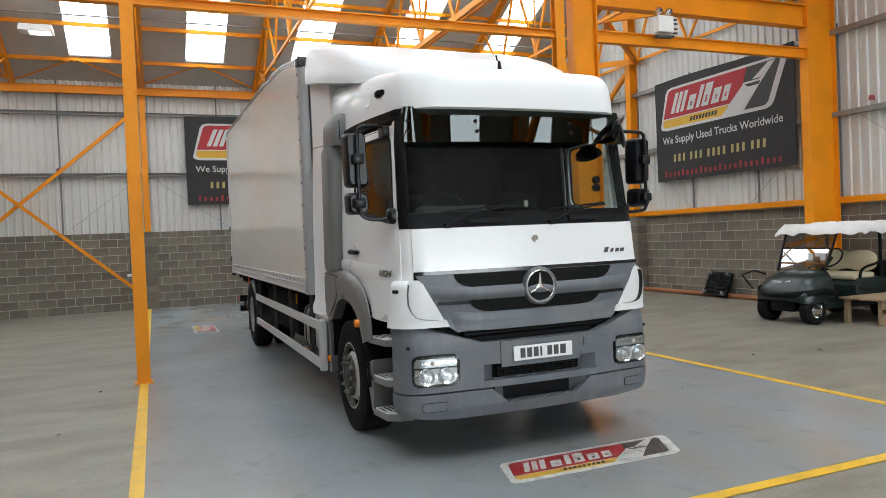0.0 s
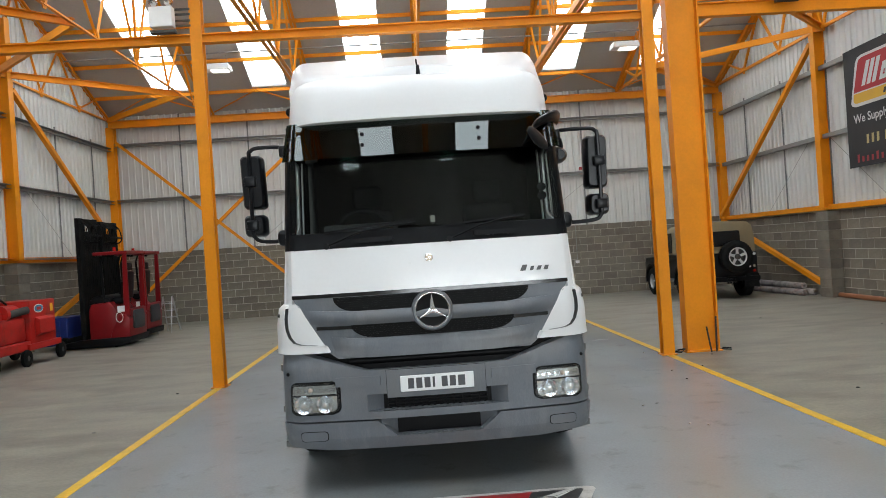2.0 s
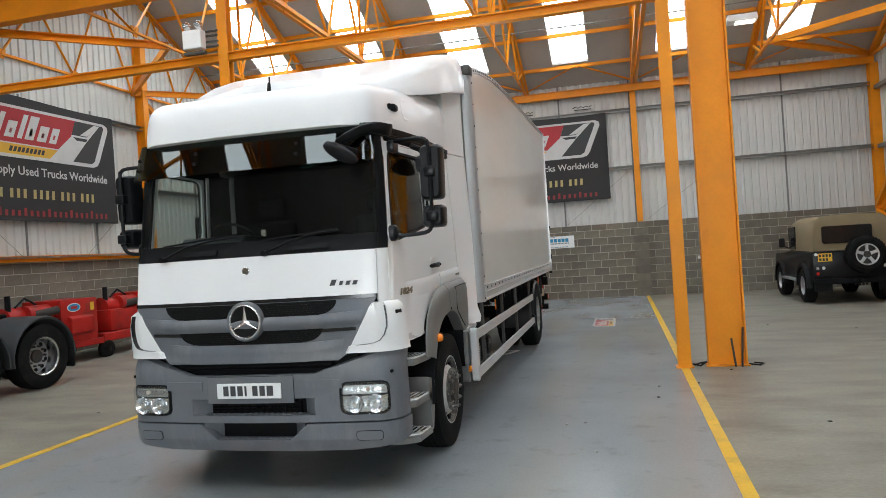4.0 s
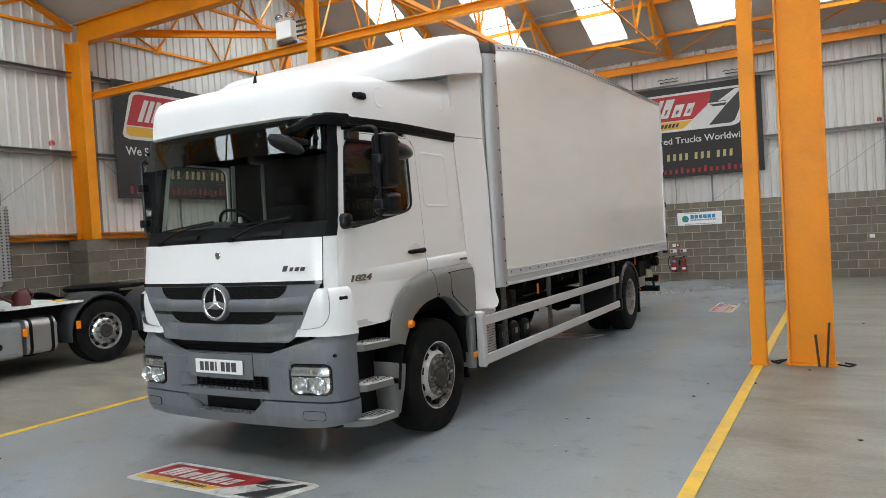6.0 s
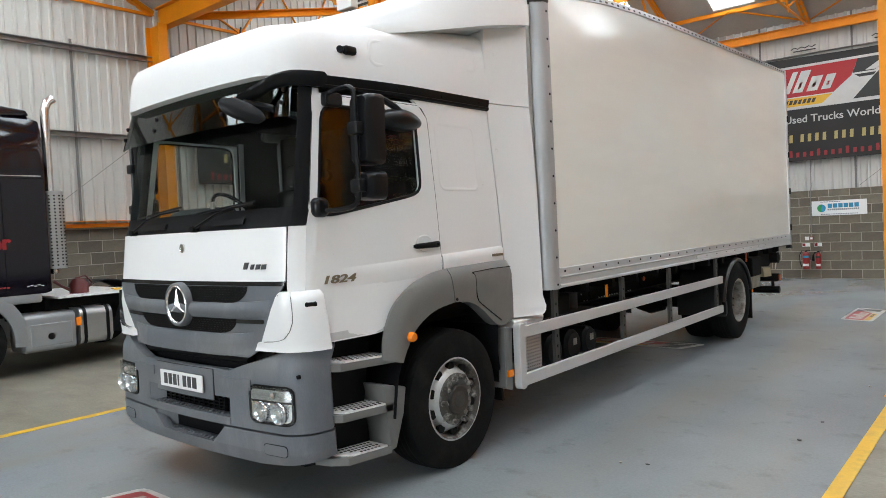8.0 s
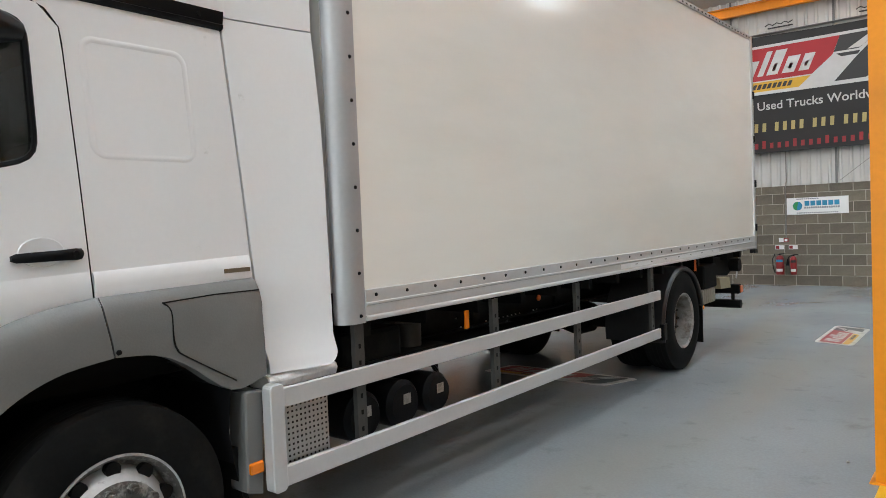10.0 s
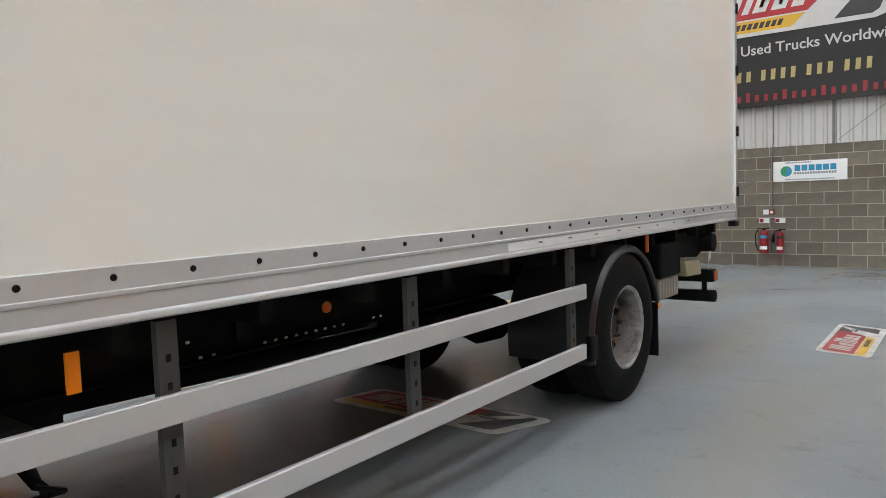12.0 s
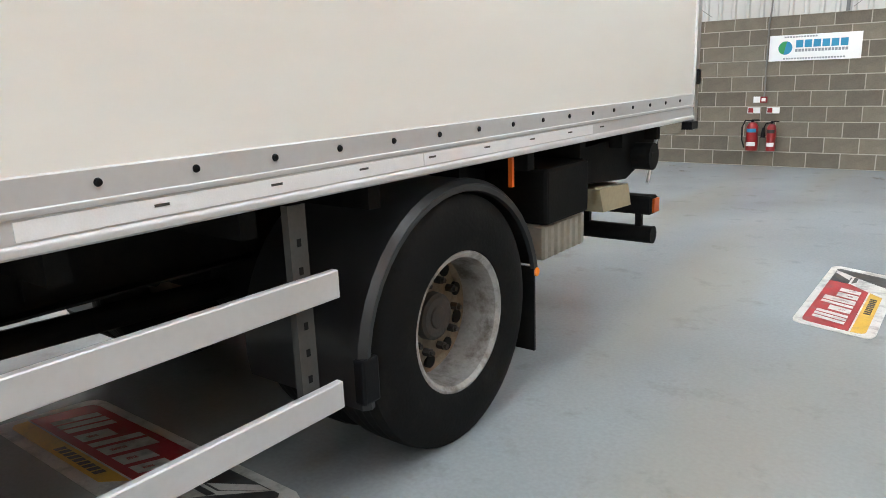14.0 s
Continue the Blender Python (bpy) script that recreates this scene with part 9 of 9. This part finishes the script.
pl = thing("plastic_pallet", (12.66, 13.45, 0.0), "black plastic wheeled pallet leaning on the block wall", "pallet")
pl.matrix_basis = pose(12.44, 13.30, 0.04, 3, 22, 0)
for k in range(7):
    bm = bmesh.new()
    box(bm, -0.06, 0.0, -0.36, 0.36, 0.005 + 0.085 * k, 0.075 + 0.085 * k, 0.004, 1)
    part("slat", bm, M_BLACKP, pl)
for y in (-0.36, -0.03, 0.30):
    bm = bmesh.new()
    box(bm, -0.066, -0.002, y, y + 0.06, 0.0, 0.58)
    part("runner", bm, M_BLACKP, pl)
for y in (-0.29, 0.29):
    for z in (0.06, 0.53):
        bm = bmesh.new()
        cyl(bm, (-0.12, y - 0.02, z), (-0.12, y + 0.02, z), 0.042, 14)
        box(bm, -0.10, -0.06, y - 0.025, y + 0.025, z - 0.03, z + 0.03)
        part("castor", bm, M_SILV, pl, "pale grey castor")
M_PIPE = mat("orange_brown_pipe", (0.30, 0.115, 0.05), 0.45, var=0.1, scale=3, fine=30, bump=0.02)
bm = bmesh.new()
cyl(bm, (12.52, 10.6, 0.058), (12.64, 16.3, 0.058), 0.056, 16)
cyl(bm, (12.52, 10.6, 0.058), (12.522, 10.74, 0.058), 0.066, 16)
solo("drain_pipe", bm, M_PIPE, "orange-brown plastic pipe lying along the wall", "pipe", smooth=True)
M_ROLL = mat("dusty_roll_cloth", (0.30, 0.26, 0.245), 0.9, var=0.35, scale=8, fine=50, bump=0.4, dirt=(0.06, 0.03, 0.045), dirt_amt=0.85, dirt_scale=5)
for x0, x1, z, y0 in ((12.26, 12.12, 0.084, 16.95), (12.49, 12.46, 0.084, 16.9), (12.38, 12.31, 0.225, 17.2)):
    bm = bmesh.new()
    revolve(bm, [(0.0, 0.025), (0.0, 0.072), (0.02, 0.080), (0.6, 0.082), (1.3, 0.076), (2.4, 0.080), (2.42, 0.072), (2.42, 0.025)], (0, 0, 0), "y", 18)
    solo("carpet_roll", bm, M_ROLL, "dusty rolled-up carpet lying by the wall", "carpet roll", "carpet rolls", smooth=True, loc=(x0, y0, z), rz=math.degrees(math.atan2(x0 - x1, 2.4)))
rr = random.Random(11)
for k in range(26):
    bm = bmesh.new()
    x, y = rr.uniform(-2.5, 11.0), rr.uniform(3.2, 16.0)
    if 1.4 < x < 4.6 and 4.5 < y < 15.5:
        x = 5.0 + rr.random() * 1.2
    s = rr.uniform(0.007, 0.026)
    pts = [(x + s * math.cos(a) * rr.uniform(0.5, 1), y + s * math.sin(a) * rr.uniform(0.4, 0.9)) for a in [2 * math.pi * q / 6 for q in range(6)]]
    prism(bm, pts, "z", 0.004, 0.008 + 0.008 * rr.random())
    pale = k % 3 == 0
    solo("floor_scrap", bm, M_STICK if pale else M_DARK, "small pale scrap of paper on the floor" if pale else "small dark crumb of dirt on the floor", "litter", "floor litter")

# ---------------------------------------------------------------- block walls, last
BLK_L, BLK_H, JOINT = 0.45, 0.225, 0.0135


def block_mesh(length):
    bm = bmesh.new()
    h = (BLK_H - JOINT) / 2
    box(bm, -length / 2, length / 2, -0.05, 0.005, -h, h)
    bmesh.ops.bevel(bm, geom=[e for e in bm.edges if all(v.co.y > 0 for v in e.verts)], offset=0.004, segments=1, affect="EDGES")
    me = bpy.data.meshes.new("block")
    bm.to_mesh(me)
    bm.free()
    me.materials.append(M_BLOCK)
    return me


BLOCK_FULL, BLOCK_HALF = block_mesh(BLK_L - JOINT), block_mesh(BLK_L / 2 - JOINT)


def block_wall(name, origin, along, length, height, near0, near1, label, limit=300):
    """A wall of blocks in half bond. origin: the foot at its start; along: the way it runs, with the room to its left."""
    along = Vector(along)
    inward = Vector((-along.y, along.x, 0))
    rot = Matrix((along, inward, (0, 0, 1))).transposed().to_4x4()
    o = Vector(origin)
    bm = bmesh.new()
    box(bm, 0, length, -0.2, 0.0, 0, height)
    wall = part(name, bm, M_MORTAR)
    wall.matrix_basis = Matrix.Translation(o) @ rot
    tagged(wall, label, "wall", "", "structure")
    rest = bmesh.new()
    rng = random.Random(len(name) * 7 + int(length))
    count, row, z = 0, 0, BLK_H / 2
    while z - BLK_H * 0.3 < height:
        u = 0.0
        first = row % 2
        while u < length - 0.1:
            ln = BLK_L / 2 if first else min(BLK_L, length - u)
            first = 0
            full = abs(ln - BLK_L) < 0.01
            half = abs(ln - BLK_L / 2) < 0.01
            c = u + ln / 2
            if (full or half) and near0 <= c <= near1 and count < limit and z + BLK_H / 2 < height + 0.01:
                ob = bpy.data.objects.new("block", BLOCK_FULL if full else BLOCK_HALF)
                scene.collection.objects.link(ob)
                ob.parent = wall
                ob.location = (c, rng.uniform(-0.002, 0.002), z)
                count += 1
            else:
                h = (BLK_H - JOINT) / 2
                box(rest, c - ln / 2 + JOINT / 2, c + ln / 2 - JOINT / 2, -0.04, 0.005, z - h, min(z + h, height - 0.004))
            u += ln
        z += BLK_H
        row += 1
    ob = part("block_rows", rest, M_BLOCKS, wall)
    ob["kind"] = "stuff"
    return wall


block_wall("block_wall_north", (XR, YB, 0), (-1, 0, 0), XR - XL, SILL_BACK, 6.2, 19.0, "grey-brown concrete block lower wall")
block_wall("block_wall_west", (XL, YB, 0), (0, -1, 0), YB - YF, SILL_SIDE, 6.0, 15.0, "grey-brown concrete block lower wall", 220)
block_wall("block_wall_east", (XR, YF, 0), (0, 1, 0), YB - YF, SILL_SIDE, 22.5, 33.0, "grey-brown concrete block lower wall", 240)
for a, b in ((XL, FILL_X0), (FILL_X1, XR)):
    block_wall("block_wall_south", (a, YF, 0), (1, 0, 0), b - a, SILL_BACK, 0, 0, "grey-brown concrete block lower wall")
for x, y, nm in ((0.08, YB, "B"), (6.3, YB, "B"), (XL, 10.0, "L"), (XL, 16.37, "L"), (XR, 16.37, "R")):
    bm = bmesh.new()
    for k in range(9):
        h0 = k * BLK_H
        off = 0.0 if k % 2 else 0.004
        if nm == "B":
            box(bm, x - 0.21 + off, x + 0.21 - off, YB - 0.13, YB, h0, h0 + BLK_H - 0.006, 0.003, 1)
        else:
            deep = 0.6 if y < 12 else 0.3
            x0, x1 = (XL, XL + deep) if nm == "L" else (XR - deep, XR)
            box(bm, x0, x1, y - 0.24 + off, y + 0.24 - off, h0, h0 + BLK_H - 0.006, 0.003, 1)
    solo("block_pier", bm, M_BLOCKS, "concrete block pier under a steel column", "pier", kind="structure")
